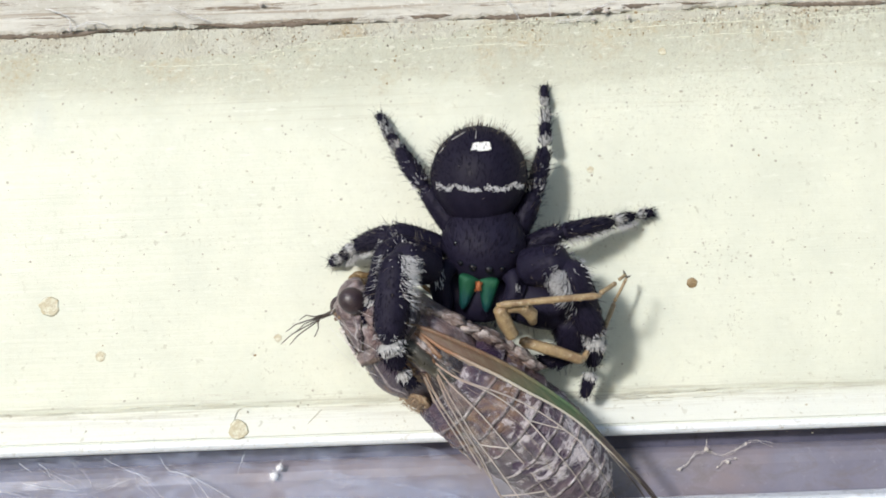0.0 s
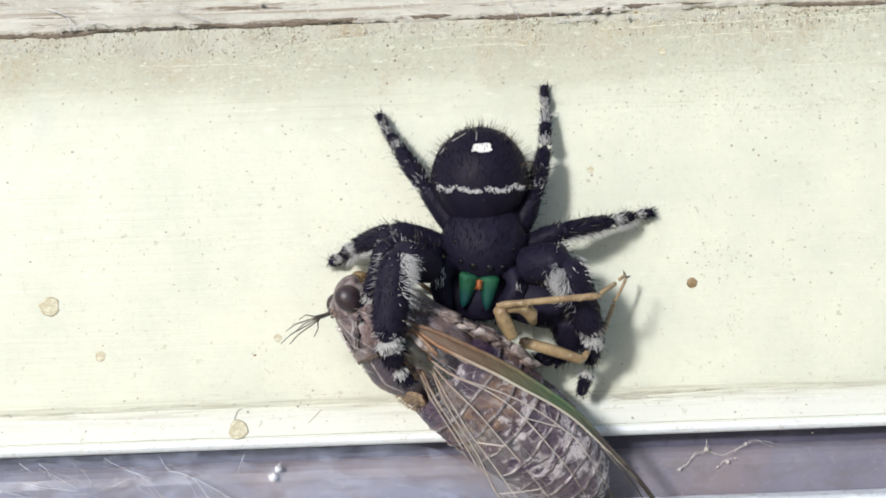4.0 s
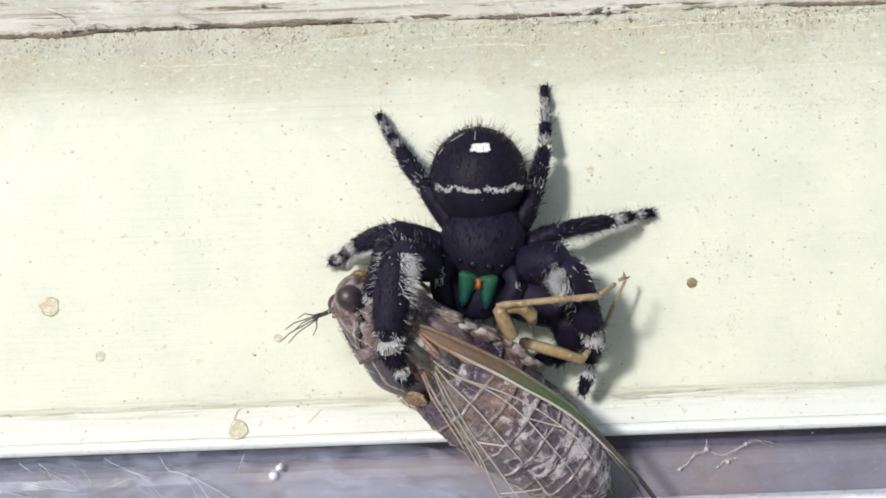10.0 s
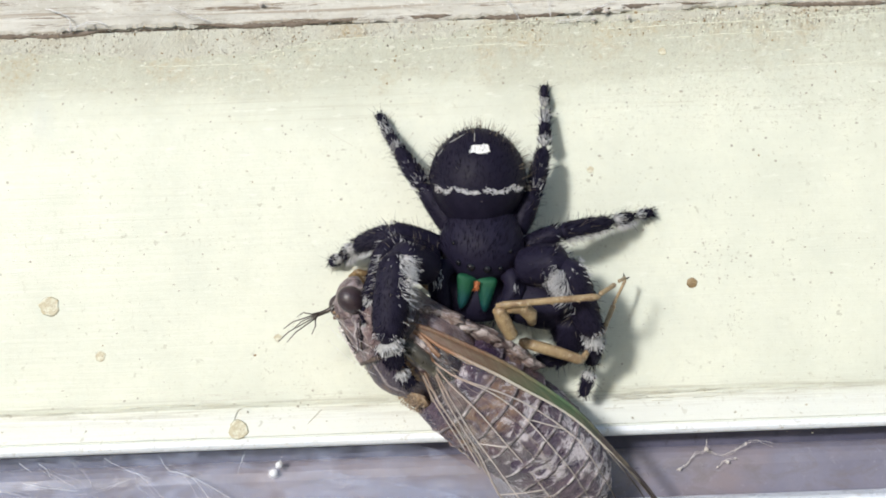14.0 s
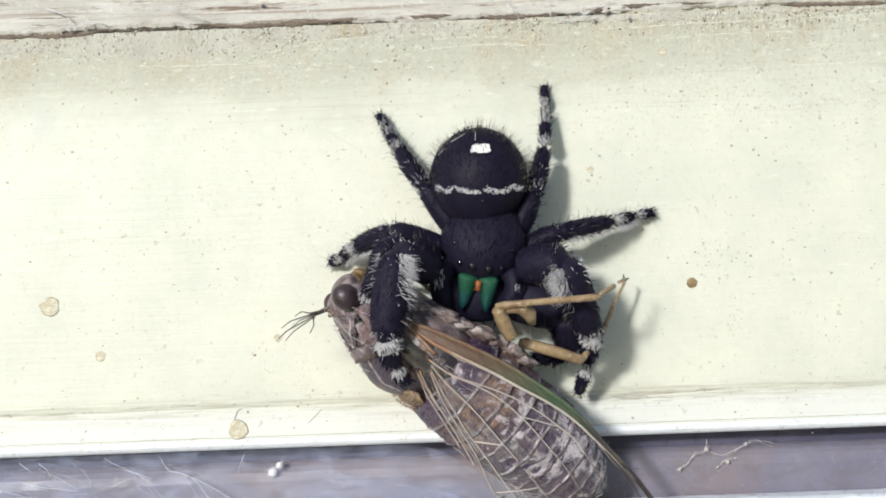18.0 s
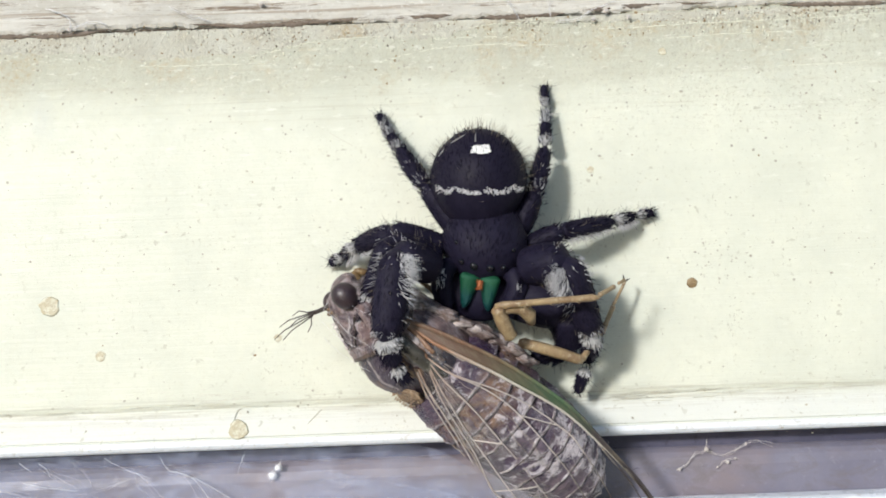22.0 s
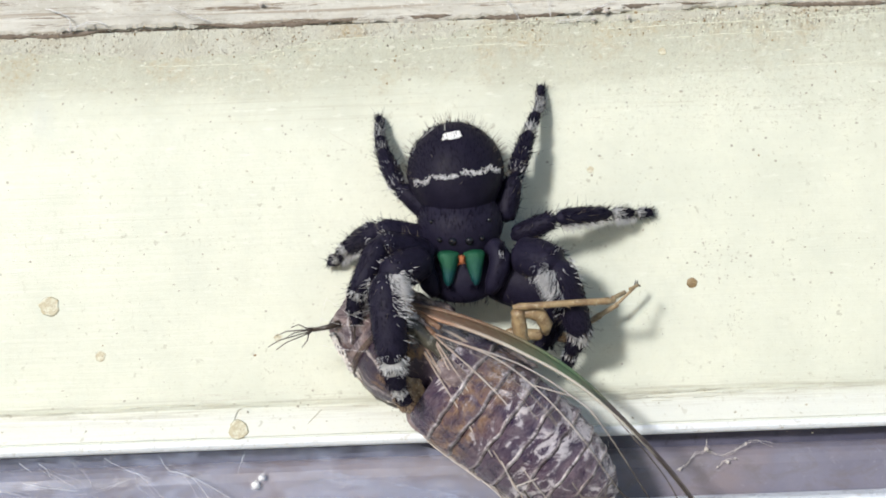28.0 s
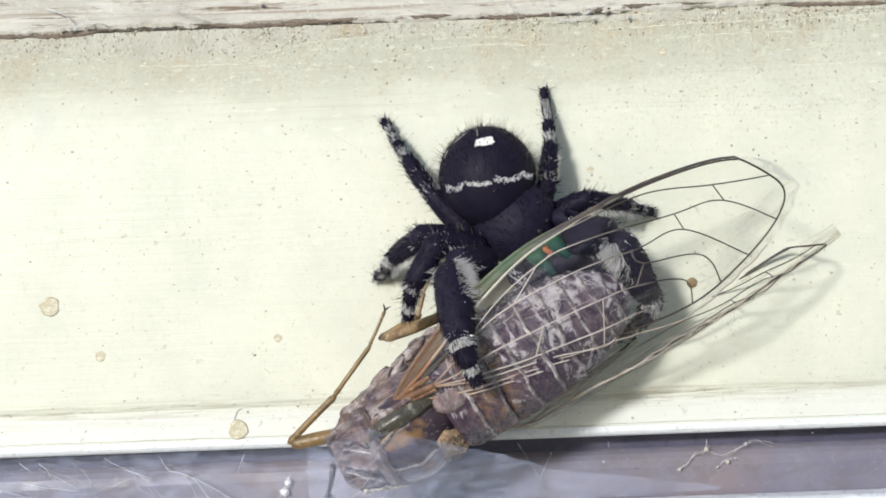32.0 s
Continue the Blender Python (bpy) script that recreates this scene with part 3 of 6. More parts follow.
# ---- spider ----
def limb(name, parent, length, r0, r1, bands, hairs, belly=1.0, seed=1, label="", fringe=0, pale=False, brush=0, cuff=0):
    """A leg joint along x, centred; bands: list of (from, to, slot) over its length; hairs: count; fringe: the side of a white brush."""
    rr = random.Random(seed)
    bm = bmesh.new()
    n, sides = 14, 12

    def girth(s):
        return (r0 + (r1 - r0) * s) * (1 + 0.22 * belly * math.sin(math.pi * s))

    rings, slots = [], []
    for i in range(n + 1):
        s = i / n
        r = girth(s) * max(0.25, min(1.0, 5.5 * s + 0.35, 5.5 * (1 - s) + 0.35))
        rings.append([Vector(((s - 0.5) * length * 1.10, r * math.cos(a), r * math.sin(a))) for a in [2 * math.pi * k / sides for k in range(sides)]])
    for i in range(n):
        s = (i + 0.5) / n
        slots.append(5 if pale and next((k for a, b, k in bands if a <= s < b), 0) == 1 else 0)
    ring_loft(bm, rings, mats=slots)

    def bristle(s, a, slot, ln, r=0.026, lean=0.75):
        g = girth(s) * 0.93
        hair(bm, ((s - 0.5) * length, g * math.cos(a), g * math.sin(a)), (lean + rr.uniform(-0.3, 0.4), math.cos(a), math.sin(a)), ln, r, slot)

    for _ in range(hairs):
        s = rr.random()
        long = rr.random() < 0.15
        bristle(s, rr.uniform(0, 2 * math.pi), 3 if long and rr.random() < 0.2 else 2, rr.uniform(0.3, 0.55) * (2.1 if long else 1.0), 0.014 if long else 0.026, 0.5 if long else 1.9)
    for a, b, k in bands:
        b = min(b, 1.0)
        for _ in range(int((b - a) * length * girth((a + b) / 2) * (130 if k == 1 else 34))):
            bristle(a + (b - a) * rr.random(), rr.uniform(0, 2 * math.pi), 1, rr.uniform(0.22, 0.48), 0.022)
    if fringe:
        for _ in range(560):
            s = min(0.99, abs(rr.gauss(0.0, 0.22)))
            a = (0 if fringe > 0 else math.pi) + rr.uniform(-0.75, 1.25) * (1 if fringe > 0 else -1) + (math.pi if rr.random() < 0.06 else 0)
            bristle(s, a, 1, rr.uniform(0.35, 1.05), 0.022, rr.uniform(0.0, 0.7))
    side = 0 if brush + cuff > 0 else math.pi
    if cuff:
        for _ in range(190):
            s = 1.0 - min(0.5, abs(rr.gauss(0.0, 0.14)))
            bristle(s, side + rr.uniform(-0.3, 1.5) * (1 if side == 0 else -1), 1, rr.uniform(0.35, 0.9), 0.022, rr.uniform(0.0, 0.7))
    if brush:
        for _ in range(230):
            bristle(rr.uniform(0.02, 0.96), side + rr.uniform(-0.7, 0.7), 1, rr.uniform(0.35, 0.85), 0.016, rr.uniform(0.2, 1.0))
    return part(name, bm, [BLACK, WHITEHAIR, BLACKHAIR, BROWNHAIR, WHITEHAIR, GREYHAIR], parent, label)


def leg_chain(root, lengths, radii, bands, seed, hairs=(420, 520, 280, 140), fringe=0, brush=0):
    names = ("leg", "tibia", "metatarsus", "tarsus")
    obs = []
    for i in range(4):
        obs.append(limb(names[i], root if i == 0 else obs[0], lengths[i], radii[i], radii[i + 1], bands[i], hairs[i], (1.0, 1.0, 0.3, 0.6)[i], seed * 10 + i,
                        "black hairy jointed leg with white bands" if i == 0 else "", fringe if i == 1 else 0, i >= 2, brush if i in (1, 2) else 0, fringe if i == 0 else 0))
    return obs


def build_spider():
    root = new("jumping_spider")
    tagged(root, "black hairy jumping spider with white marks and green jaws gripping prey", "spider")
    rr = random.Random(11)
    # front part of the body: y- is forward, z towards the viewer
    bm = bmesh.new()

    def dome(x, y, z):
        w = 1 - 0.16 * max(0, y) ** 2 - 0.06 * max(0, -y)
        return (x * w, y * (1.0 if y > 0 else 0.78), z * (1 - 0.25 * max(0, y)))

    ball(bm, (0, 0, 0), (3.25, 3.7, 2.75), 28, 18, 0, None, dome)
    for _ in range(1000):
        p = Vector((rr.gauss(0, 1), rr.gauss(0, 1), abs(rr.gauss(0, 1)))).normalized()
        q = Vector(dome(*p))
        q = Vector((q.x * 3.25, q.y * 3.7, q.z * 2.75))
        hair(bm, q * 0.985, p * 0.45 + Vector((0, 1.2, 0)) + jit((0, 0, 0), 0.35), rr.uniform(0.3, 0.6), 0.024, 1)
    ceph = part("cephalothorax", bm, [BLACK, BLACKHAIR], root)
    for x, y, z, r in ((-0.60, -1.62, 2.08, 0.34), (0.60, -1.62, 2.08, 0.34), (-1.55, -1.45, 1.95, 0.22), (1.55, -1.45, 1.95, 0.22), (-2.1, -0.1, 2.0, 0.18), (2.1, -0.1, 2.0, 0.18)):
        bm = bmesh.new()
        ball(bm, (x, y, z), (r, r, r), 16, 10)
        part("eye", bm, EYE, ceph, "glossy black eye")
    jaws = {}
    for s in (-1, 1):
        bm = bmesh.new()
        rings, slots = [], []
        for q in range(19):
            u = q / 18
            w = 0.92 * (1 - 0.80 * u ** 1.05) * min(1.0, 0.70 + 4 * u, 0.35 + 4 * (1 - u))
            d = 0.60 * (1 - 0.40 * u) * min(1.0, 0.5 + 4 * u, 0.3 + 4 * (1 - u))
            cx, cy, cz = s * (0.97 + 0.10 * u), -2.2 - 2.75 * u, 1.50 - 0.45 * u - 0.15 * (1 - u) ** 3
            rings.append([Vector((cx + w * math.cos(a), cy, cz + d * math.sin(a))) for a in [2 * math.pi * k / 24 for k in range(24)]])
            slots.append(2 if u > 0.90 else 0)
        ring_loft(bm, rings, mats=slots)
        bmesh.ops.recalc_face_normals(bm, faces=bm.faces)
        for _ in range(40):
            hair(bm, (s * rr.uniform(0.6, 1.4), rr.uniform(-5.0, -4.6), 0.9), (rr.uniform(-0.4, 0.4), -1, 0.2), 0.35, 0.02, 1)
        jaws[s] = part("chelicera", bm, [GREEN, BLACKHAIR, GLOSSBLACK], ceph, "iridescent green jaw")
    bm = bmesh.new()
    ball(bm, (0.0, -2.95, 1.75), (0.17, 0.34, 0.2), 10, 8)
    for _ in range(60):
        hair(bm, (rr.uniform(-0.2, 0.2), rr.uniform(-3.25, -2.6), 1.8), (rr.uniform(-0.5, 0.5), -0.8, 0.7), 0.3, 0.025, 0)
    part("face_tuft", bm, RUST, ceph, "orange red tuft between the jaws")
    # dark mouthparts below the jaws
    bm = bmesh.new()
    ball(bm, (0, -3.7, -0.55), (3.0, 2.1, 1.5), 24, 14)
    for _ in range(120):
        hair(bm, (rr.uniform(-1.9, 1.9), rr.uniform(-5.8, -4.2), rr.uniform(-0.4, 0.3)), (rr.uniform(-0.6, 0.6), -1, 0.3), 0.5, 0.024, 1)
    part("mouthpart", bm, [BLACK, BLACKHAIR], ceph)
    for s in (-1, 1):
        bm = bmesh.new()
        tube(bm, [(s * 1.7, -1.6, 0.3), (s * 2.55, -2.0, 1.15), (s * 2.85, -2.7, 1.35), (s * 2.75, -3.6, 1.2), (s * 2.35, -4.6, 0.8), (s * 2.0, -5.3, 0.4)], [0.55, 0.75, 0.82, 0.80, 0.72, 0.40], 14)
        for _ in range(260):
            t = rr.random()
            white = (0.05 < t < 0.55 if s < 0 else 0.18 < t < 0.36) and rr.random() < 0.85
            p = Vector((s * (2.95 - 0.45 * t * t), -1.9 - 2.6 * t, 2.0 - 0.75 * t * t)) + jit((0, 0, 0), 0.32 if s < 0 else 0.2)
            hair(bm, p, (s * rr.uniform(-0.5, 0.5), -1.0, 0.5), rr.uniform(0.25, 0.5), 0.035, 1 if white else 2)
        part("pedipalp", bm, [BLACK, WHITEHAIR, BLACKHAIR], ceph, "black feeler fringed with white hair")
    # abdomen
    bm = bmesh.new()
    rx, ry, rz = 3.68, 3.98, 3.3

    def egg(x, y, z):
        w = 1 - 0.10 * max(0, -y) - 0.10 * max(0, -y) ** 2
        return (x * w, y, z)

    ball(bm, (0, 0, 0), (rx, ry, rz), 36, 24, 0, None, egg)
    for _ in range(3000):
        p = Vector((rr.gauss(0, 1), rr.gauss(0, 1), rr.gauss(0, 1))).normalized()
        if p.z < -0.35:
            continue
        q = Vector(egg(*p))
        q = Vector((q.x * rx, q.y * ry, q.z * rz))
        rim = p.z < 0.55 and p.y > -0.2
        long = rr.random() < (0.24 if rim else 0.004)
        hair(bm, q * 0.99, (p if long else p * 0.35) + Vector((0, 0.15 if long else 0.9, 0.25 if long else 0)) + jit((0, 0, 0), 0.25),
             rr.uniform(0.7, 1.2) if long else rr.uniform(0.2, 0.4), 0.016 if long else 0.022, 2 if long and rr.random() < 0.85 else 1)
    abdomen = part("abdomen", bm, [GLOSSBLACK, BLACKHAIR, BROWNHAIR], root, "round glossy black abdomen")

    def skin(x, y):
        width = rx * (1 - 0.10 * max(0, -y / ry) - 0.10 * max(0, -y / ry) ** 2)
        z = rz * math.sqrt(max(0.0, 1 - (x / width) ** 2 - (y / ry) ** 2))
        return Vector((x, y, z)), Vector((x / width ** 2, y / ry ** 2, z / rz ** 2)).normalized()

    # scales lie flat in all directions
    def scale_of(bm, x, y, size, lift=0.15):
        p, nn = skin(x, y)
        w = rr.uniform(0, 2 * math.pi)
        flat = (Vector((math.cos(w), math.sin(w), 0)) - nn * nn.dot(Vector((math.cos(w), math.sin(w), 0)))).normalized()
        hair(bm, p + nn * 0.01, flat + nn * lift, size, 0.034, 0)

    bm = bmesh.new()
    for _ in range(560):
        x = rr.uniform(-3.2, 3.25)
        u = x / rx
        y = -0.98 + 0.50 * u * u + 0.09 * math.sin(3.1 * x) + 0.14 * noise.noise(Vector((x * 1.9, 7.0, 0))) + rr.gauss(0, 0.10)
        if noise.noise(Vector((x * 2.6, y * 3.0 + 4.0, 0))) > 0.22 and rr.random() < 0.8:
            continue
        scale_of(bm, x, y, rr.uniform(0.08, 0.20), 0.5)
    part("white_band", bm, WHITEHAIR, abdomen, "broken band of white hair")
    bm = bmesh.new()
    for _ in range(1100):
        x, y = rr.uniform(-0.80, 0.80), rr.uniform(-0.42, 0.42)
        edge = 0.29 + 0.14 * noise.noise(Vector((x * 2.4, 5.5, math.copysign(2, y))))
        if abs(y) > edge or abs(x) > 0.60 + 0.16 * noise.noise(Vector((y * 3.2, 9.5, math.copysign(2, x)))):
            continue
        scale_of(bm, x + 0.06, y + 2.2, rr.uniform(0.08, 0.16), 0.3)
    part("white_spot", bm, SPOTWHITE, abdomen, "bright white spot of scales")
    for x0, y0, x1, y1, many in ((-2.1, 2.75, -1.25, 3.25, 46), (-3.05, 1.75, -2.75, 2.1, 16), (-0.35, 2.6, -0.3, 3.3, 10)):
        bm = bmesh.new()
        for _ in range(many):
            t = rr.random()
            p, nn = skin(x0 + (x1 - x0) * t, y0 + (y1 - y0) * t)
            hair(bm, p + jit((0, 0, 0), 0.03), nn * 0.2 + Vector((x1 - x0, y1 - y0, 0)).normalized(), 0.28, 0.02, 0)
        part("side_streak", bm, GREYHAIR, abdomen, "thin pale streak")
    bm = bmesh.new()
    tube(bm, [(0, -3.4, -0.6), (0, -5.2, -0.5)], [1.0, 0.9], 12)
    part("waist", bm, BLACK, abdomen)
    # legs; slots: 0 black, 1 white band, 5 grizzled
    rear = (((0.85, 1.1, 5),), ((0, 0.2, 1), (0.42, 0.58, 5)), ((0, 0.18, 1), (0.55, 1.1, 1)), ((0, 0.35, 1),))
    mid = (((0.9, 1.1, 5),), ((0, 0.12, 5),), ((0, 0.4, 1),), ((0, 0.45, 1),))
    grip = (((0.8, 1.1, 5),), ((0.0, 0.14, 5), (0.93, 1.1, 1)), ((0.0, 0.34, 1),), ((0.0, 0.4, 1),))
    hook = (((0.85, 1.1, 5),), ((0.0, 0.12, 5), (0.93, 1.1, 1)), ((0.0, 0.18, 1),), ((0.0, 0.22, 1),))
    legs = {
        "A": leg_chain(root, (4.6, 3.9, 2.6, 1.3), (0.80, 0.62, 0.46, 0.30, 0.27), rear, 1),
        "B": leg_chain(root, (4.4, 3.9, 1.7, 1.4), (0.95, 0.82, 0.56, 0.38, 0.32), mid, 2, brush=1),
        "C": leg_chain(root, (4.4, 4.3, 1.8, 1.3), (1.0, 0.80, 0.62, 0.42, 0.34), grip, 3),
        "D": leg_chain(root, (4.0, 6.0, 2.1, 1.5), (1.15, 1.12, 0.98, 0.5, 0.36), grip, 4, (480, 820, 300, 150), 1),
        "E": leg_chain(root, (3.4, 3.8, 3.2, 1.8), (0.80, 0.62, 0.46, 0.30, 0.27), rear, 5),
        "F": leg_chain(root, (3.4, 4.7, 2.1, 1.5), (0.66, 0.62, 0.48, 0.32, 0.30), mid, 6, brush=-1),
        "G": leg_chain(root, (3.8, 5.9, 3.0, 2.3), (1.3, 1.2, 0.82, 0.46, 0.36), hook, 7, (560, 820, 300, 150), -1),
        "H": leg_chain(root, (5.0, 3.4, 2.0, 1.5), (1.7, 1.55, 0.85, 0.5, 0.36), ((), (), (), ()), 8),
    }
    return root, jaws, abdomen, legs


# ---- cicada: x+ towards the tail, y+ its right side, z+ its back ----
WING = 33.0


def costa(x, L):
    k, b = max(0.0, min(1.0, x / L)), 5.9 * L / 33.0
    if k < 0.46:
        return b * math.sin(math.pi / 2 * k / 0.46) ** 0.8
    return b * math.sqrt(max(0.0, 1 - ((k - 0.46) / 0.54) ** 3))


def trail(x, L, W):
    k = max(0.0, min(1.0, x / L))
    if k < 0.62:
        u = k / 0.62
        return -0.5 - (W - 0.5) * u ** 1.5
    return -W * max(0.0, 1 - ((k - 0.62) / 0.38) ** 2) ** 0.75


# the plan of the veins: part of the wing's length, then mm across it
ROOT_NODE = (0.095, 0.5)
LONG_VEINS = (
    ((0.50, 5.60), (0.69, 5.00), (0.825, 3.25), (0.93, 2.0), "rim", 0.13),
    (ROOT_NODE, (0.27, 3.3), (0.41, 4.45), (0.50, 4.5), (0.72, 2.95), (0.83, 2.0), "rim", 0.30),
    (ROOT_NODE, (0.22, 2.4), (0.33, 3.05), (0.46, 3.0), (0.61, 2.2), (0.723, 1.7), "rim", 0.45),
    ((0.60, 2.25), (0.612, 1.17), (0.733, -0.55), "rim", 0.58),
    (ROOT_NODE, (0.27, 0.9), (0.473, 0.40), (0.576, -0.05), (0.677, -1.6), "rim", 0.70),
    (ROOT_NODE, (0.22, -0.3), (0.32, -1.05), (0.475, -1.75), (0.57, -2.15), "rim", 0.84),
    (ROOT_NODE, (0.20, -0.55), (0.36, -1.9), (0.46, -3.0), "rim", 0.98),
    ((0.02, -0.1), (0.11, -0.55), (0.22, -1.25), (0.38, -2.6)),
    ((0.02, -0.3), (0.10, -0.75), (0.20, -1.45), (0.32, -2.4)),
)
CROSS_VEINS = (((0.825, 3.25), (0.83, 2.0)), ((0.72, 2.95), (0.723, 1.7)), ((0.612, 1.17), (0.576, -0.05)), ((0.41, 4.45), (0.33, 3.05)), ((0.475, -1.75), (0.50, 0.3)), ((0.32, -1.05), (0.36, 0.68)), ((0.46, -3.0), (0.475, -1.75)))


def build_wing(parent, side, L, W, name="forewing", fore=True):
    """Film and veins; side +1 is the right wing, and the left one is its mirror image."""
    grow = L / WING
    rr = random.Random(61 + side + 7 * fore)

    def surface_z(x, f, a, b):
        u = min(1.0, x / 6.0)
        bow = (2.0 if fore else 1.2) * u * u * (3 - 2 * u) * (0.25 + 0.75 * min(1.0, f * 2.2)) * (1 - 0.5 * (x / L) ** 2)
        return (0.5 * math.sin(math.pi * f) + 0.10 * math.sin(x * 0.8 + f * 9)) * min(1, (a - b) / 9) - 0.4 * (x / L) ** 2 + bow

    def pt(x, f, lift=0.0):
        x = min(x, L * 0.9995)
        a, b = costa(x, L), trail(x, L, W)
        return Vector((x, (a + f * (b - a)) * side, surface_z(x, f, a, b) + lift))

    def on(x, y, lift=0.0):
        a, b = costa(x, L), trail(x, L, W)
        return Vector((x, y * side, surface_z(x, max(0.0, min(1.0, (y - a) / (b - a - 1e-6))), a, b) + lift))

    bm = bmesh.new()
    nx, nf = 80, 22
    # the film is creased between the veins and crimped along its hem
    def crease(x, f):
        return 0.10 * noise.noise(Vector((x * 0.35, f * 13, 2.0 + side))) + (0.22 * math.sin(x * 4.2) * max(0.0, f - 0.9) * 10 if x > 0.25 * L else 0.0) * 0.6 + (0.0 if side > 0 else 0.22 * math.sin(f * 34 + 0.25 * x) * min(1.0, x / 3))
    g = [[bm.verts.new(pt(L * (1 - (1 - i / nx) ** 1.35), j / nf, crease(L * (1 - (1 - i / nx) ** 1.35), j / nf))) for j in range(nf + 1)] for i in range(nx + 1)]
    for i in range(nx):
        for j in range(nf):
            f = bm.faces.new((g[i][j], g[i + 1][j], g[i + 1][j + 1], g[i][j + 1]))
            f.smooth = True
    wing = part(name, bm, FILM if side > 0 else FILM_SHEEN, parent, "clear veined wing" if side > 0 else "clear veined wing with a creased milky base")
    wing.visible_shadow = False
    thin = 1.0 if fore else 0.7

    def inset(x):
        k = x / L
        return 0.74 * max(0.16, min(1.0, (0.58 - k) / 0.30, 0.15 + k / 0.10)) + 0.05

    def edge_run(off, x0, x1, r, nm, mat):
        bm = bmesh.new()
        pts = [on(x0 + (x1 - x0) * i / 36, costa(x0 + (x1 - x0) * i / 36, L) - off(x0 + (x1 - x0) * i / 36), 0.03) for i in range(37)]
        tube(bm, pts, [r * (1 - 0.55 * i / 36) for i in range(37)], 7, 0, 0.8)
        return part(nm, bm, mat, wing)

    if fore:
        edge_run(lambda x: 0.0, 0.0, 0.90 * L, 0.19, "edge_vein", EDGE_VEIN)
        edge_run(inset, 0.5, 0.905 * L, 0.15, "arm_vein", ARM_VEIN)
        edge_run(lambda x: inset(x) * 0.55, 0.4, 0.50 * L, 0.09, "band_ridge", EDGE_BAND)
        bm = bmesh.new()
        rows = []
        for i in range(41):
            x = 0.2 + (0.60 * L - 0.2) * i / 40
            top = [on(x, costa(x, L) - inset(x) * q, 0.10 + 0.05 * math.sin(math.pi * q)) for q in (0.03, 0.35, 0.65, 0.97)]
            rows.append(top + [p - Vector((0, 0, 0.2)) for p in reversed(top)])
        ring_loft(bm, rows)
        part("edge_band", bm, EDGE_BAND, wing, "green and tan leading edge")
        # stout brown arm from the root to the node where the veins part
        bm = bmesh.new()
        for y0, y1, r in ((0.1, 0.55, 0.26), (-0.25, 0.25, 0.20), (0.3, 1.2, 0.22)):
            tube(bm, [on(0.2 + 3.2 * i / 10, y0 + (y1 - y0) * i / 10, 0.08) for i in range(11)], [r * (0.8 + 0.3 * math.sin(0.3 * i)) for i in range(11)], 8, 0, 0.7)
        part("root_vein", bm, VEIN_ORANGE, wing, "orange brown wing root")
    else:
        edge_run(lambda x: 0.0, 0.0, 0.88 * L, 0.15, "edge_vein", VEIN_PALE)

    # the rim vein runs a little inside the margin, from the edge vein round to the trailing side
    cx = 0.70 * L
    outline = [(L * k, costa(L * k, L)) for k in [0.90 + 0.10 * math.sin(math.pi / 2 * i / 24) for i in range(25)]]
    outline += [(L * k, trail(L * k, L, W)) for k in [1.0 - 0.52 * (i / 40) ** 1.3 for i in range(1, 41)]]
    rim = []
    for i, (x, y) in enumerate(outline):
        q = min(1.0, i / 12)
        rim.append((cx + (x - cx) * (1.0 - 0.10 * q) if x > cx else x, y * (1.0 - 0.15 * q)))
    for _ in range(40):
        rim = [rim[0]] + [((a[0] + 2 * b[0] + c[0]) / 4, (a[1] + 2 * b[1] + c[1]) / 4) for a, b, c in zip(rim, rim[1:], rim[2:])] + [rim[-1]]
    run_len = [0.0]
    for (xa, ya), (xb, yb) in zip(rim, rim[1:]):
        run_len.append(run_len[-1] + math.hypot(xb - xa, yb - ya))

    def rim_at(u):
        d = u * run_len[-1]
        for i in range(len(rim) - 1):
            if run_len[i + 1] >= d:
                t = (d - run_len[i]) / max(1e-6, run_len[i + 1] - run_len[i])
                return (rim[i][0] + (rim[i + 1][0] - rim[i][0]) * t, rim[i][1] + (rim[i + 1][1] - rim[i][1]) * t)
        return rim[-1]

    def vein(name, nodes, r):
        """A smooth thread through the plan's nodes: orange at the root, pale along the arm, dark towards the tip."""
        ps = []
        for q in nodes:
            if q == "rim":
                break
            ps.append((q[0] * L, q[1] * grow))
        if "rim" in nodes:
            ps.append(rim_at(nodes[-1]))
        line = []
        for i in range(len(ps) - 1):
            a, b, c, d = (Vector(ps[j]) for j in (max(0, i - 1), i, i + 1, min(len(ps) - 1, i + 2)))
            for k in range(9):
                t = k / 9
                line.append(0.5 * (2 * b + (c - a) * t + (2 * a - 5 * b + 4 * c - d) * t ** 2 + (3 * b - a - 3 * c + d) * t ** 3))
        line.append(Vector(ps[-1]))
        pts = [on(q.x, q.y, 0.02) for q in line]
        bm = bmesh.new()
        tube(bm, pts, [r * (1.35 - 0.7 * min(0.5, max(0.0, q.x / L))) for q in line], 6)
        part(name, bm, LONG_VEIN if fore else VEIN_PALE, wing)

    for nodes in LONG_VEINS if fore else LONG_VEINS[1:7]:
        vein("vein", nodes, 0.050 * thin)
    for nodes in CROSS_VEINS if fore else CROSS_VEINS[:4]:
        vein("cross_vein", nodes, 0.046 * thin)
    bm = bmesh.new()
    tube(bm, [on(x, y, 0.02) for x, y in rim], 0.072 * thin, 6)
    part("rim_vein", bm, VEIN_BROWN if fore else VEIN_PALE, wing)
    # the pale crimped hem
    bm = bmesh.new()
    tube(bm, [pt(L * (0.05 + 0.83 * i / 90), 0.99, 0.09 * math.sin(i * 0.9)) for i in range(91)], 0.05, 5)
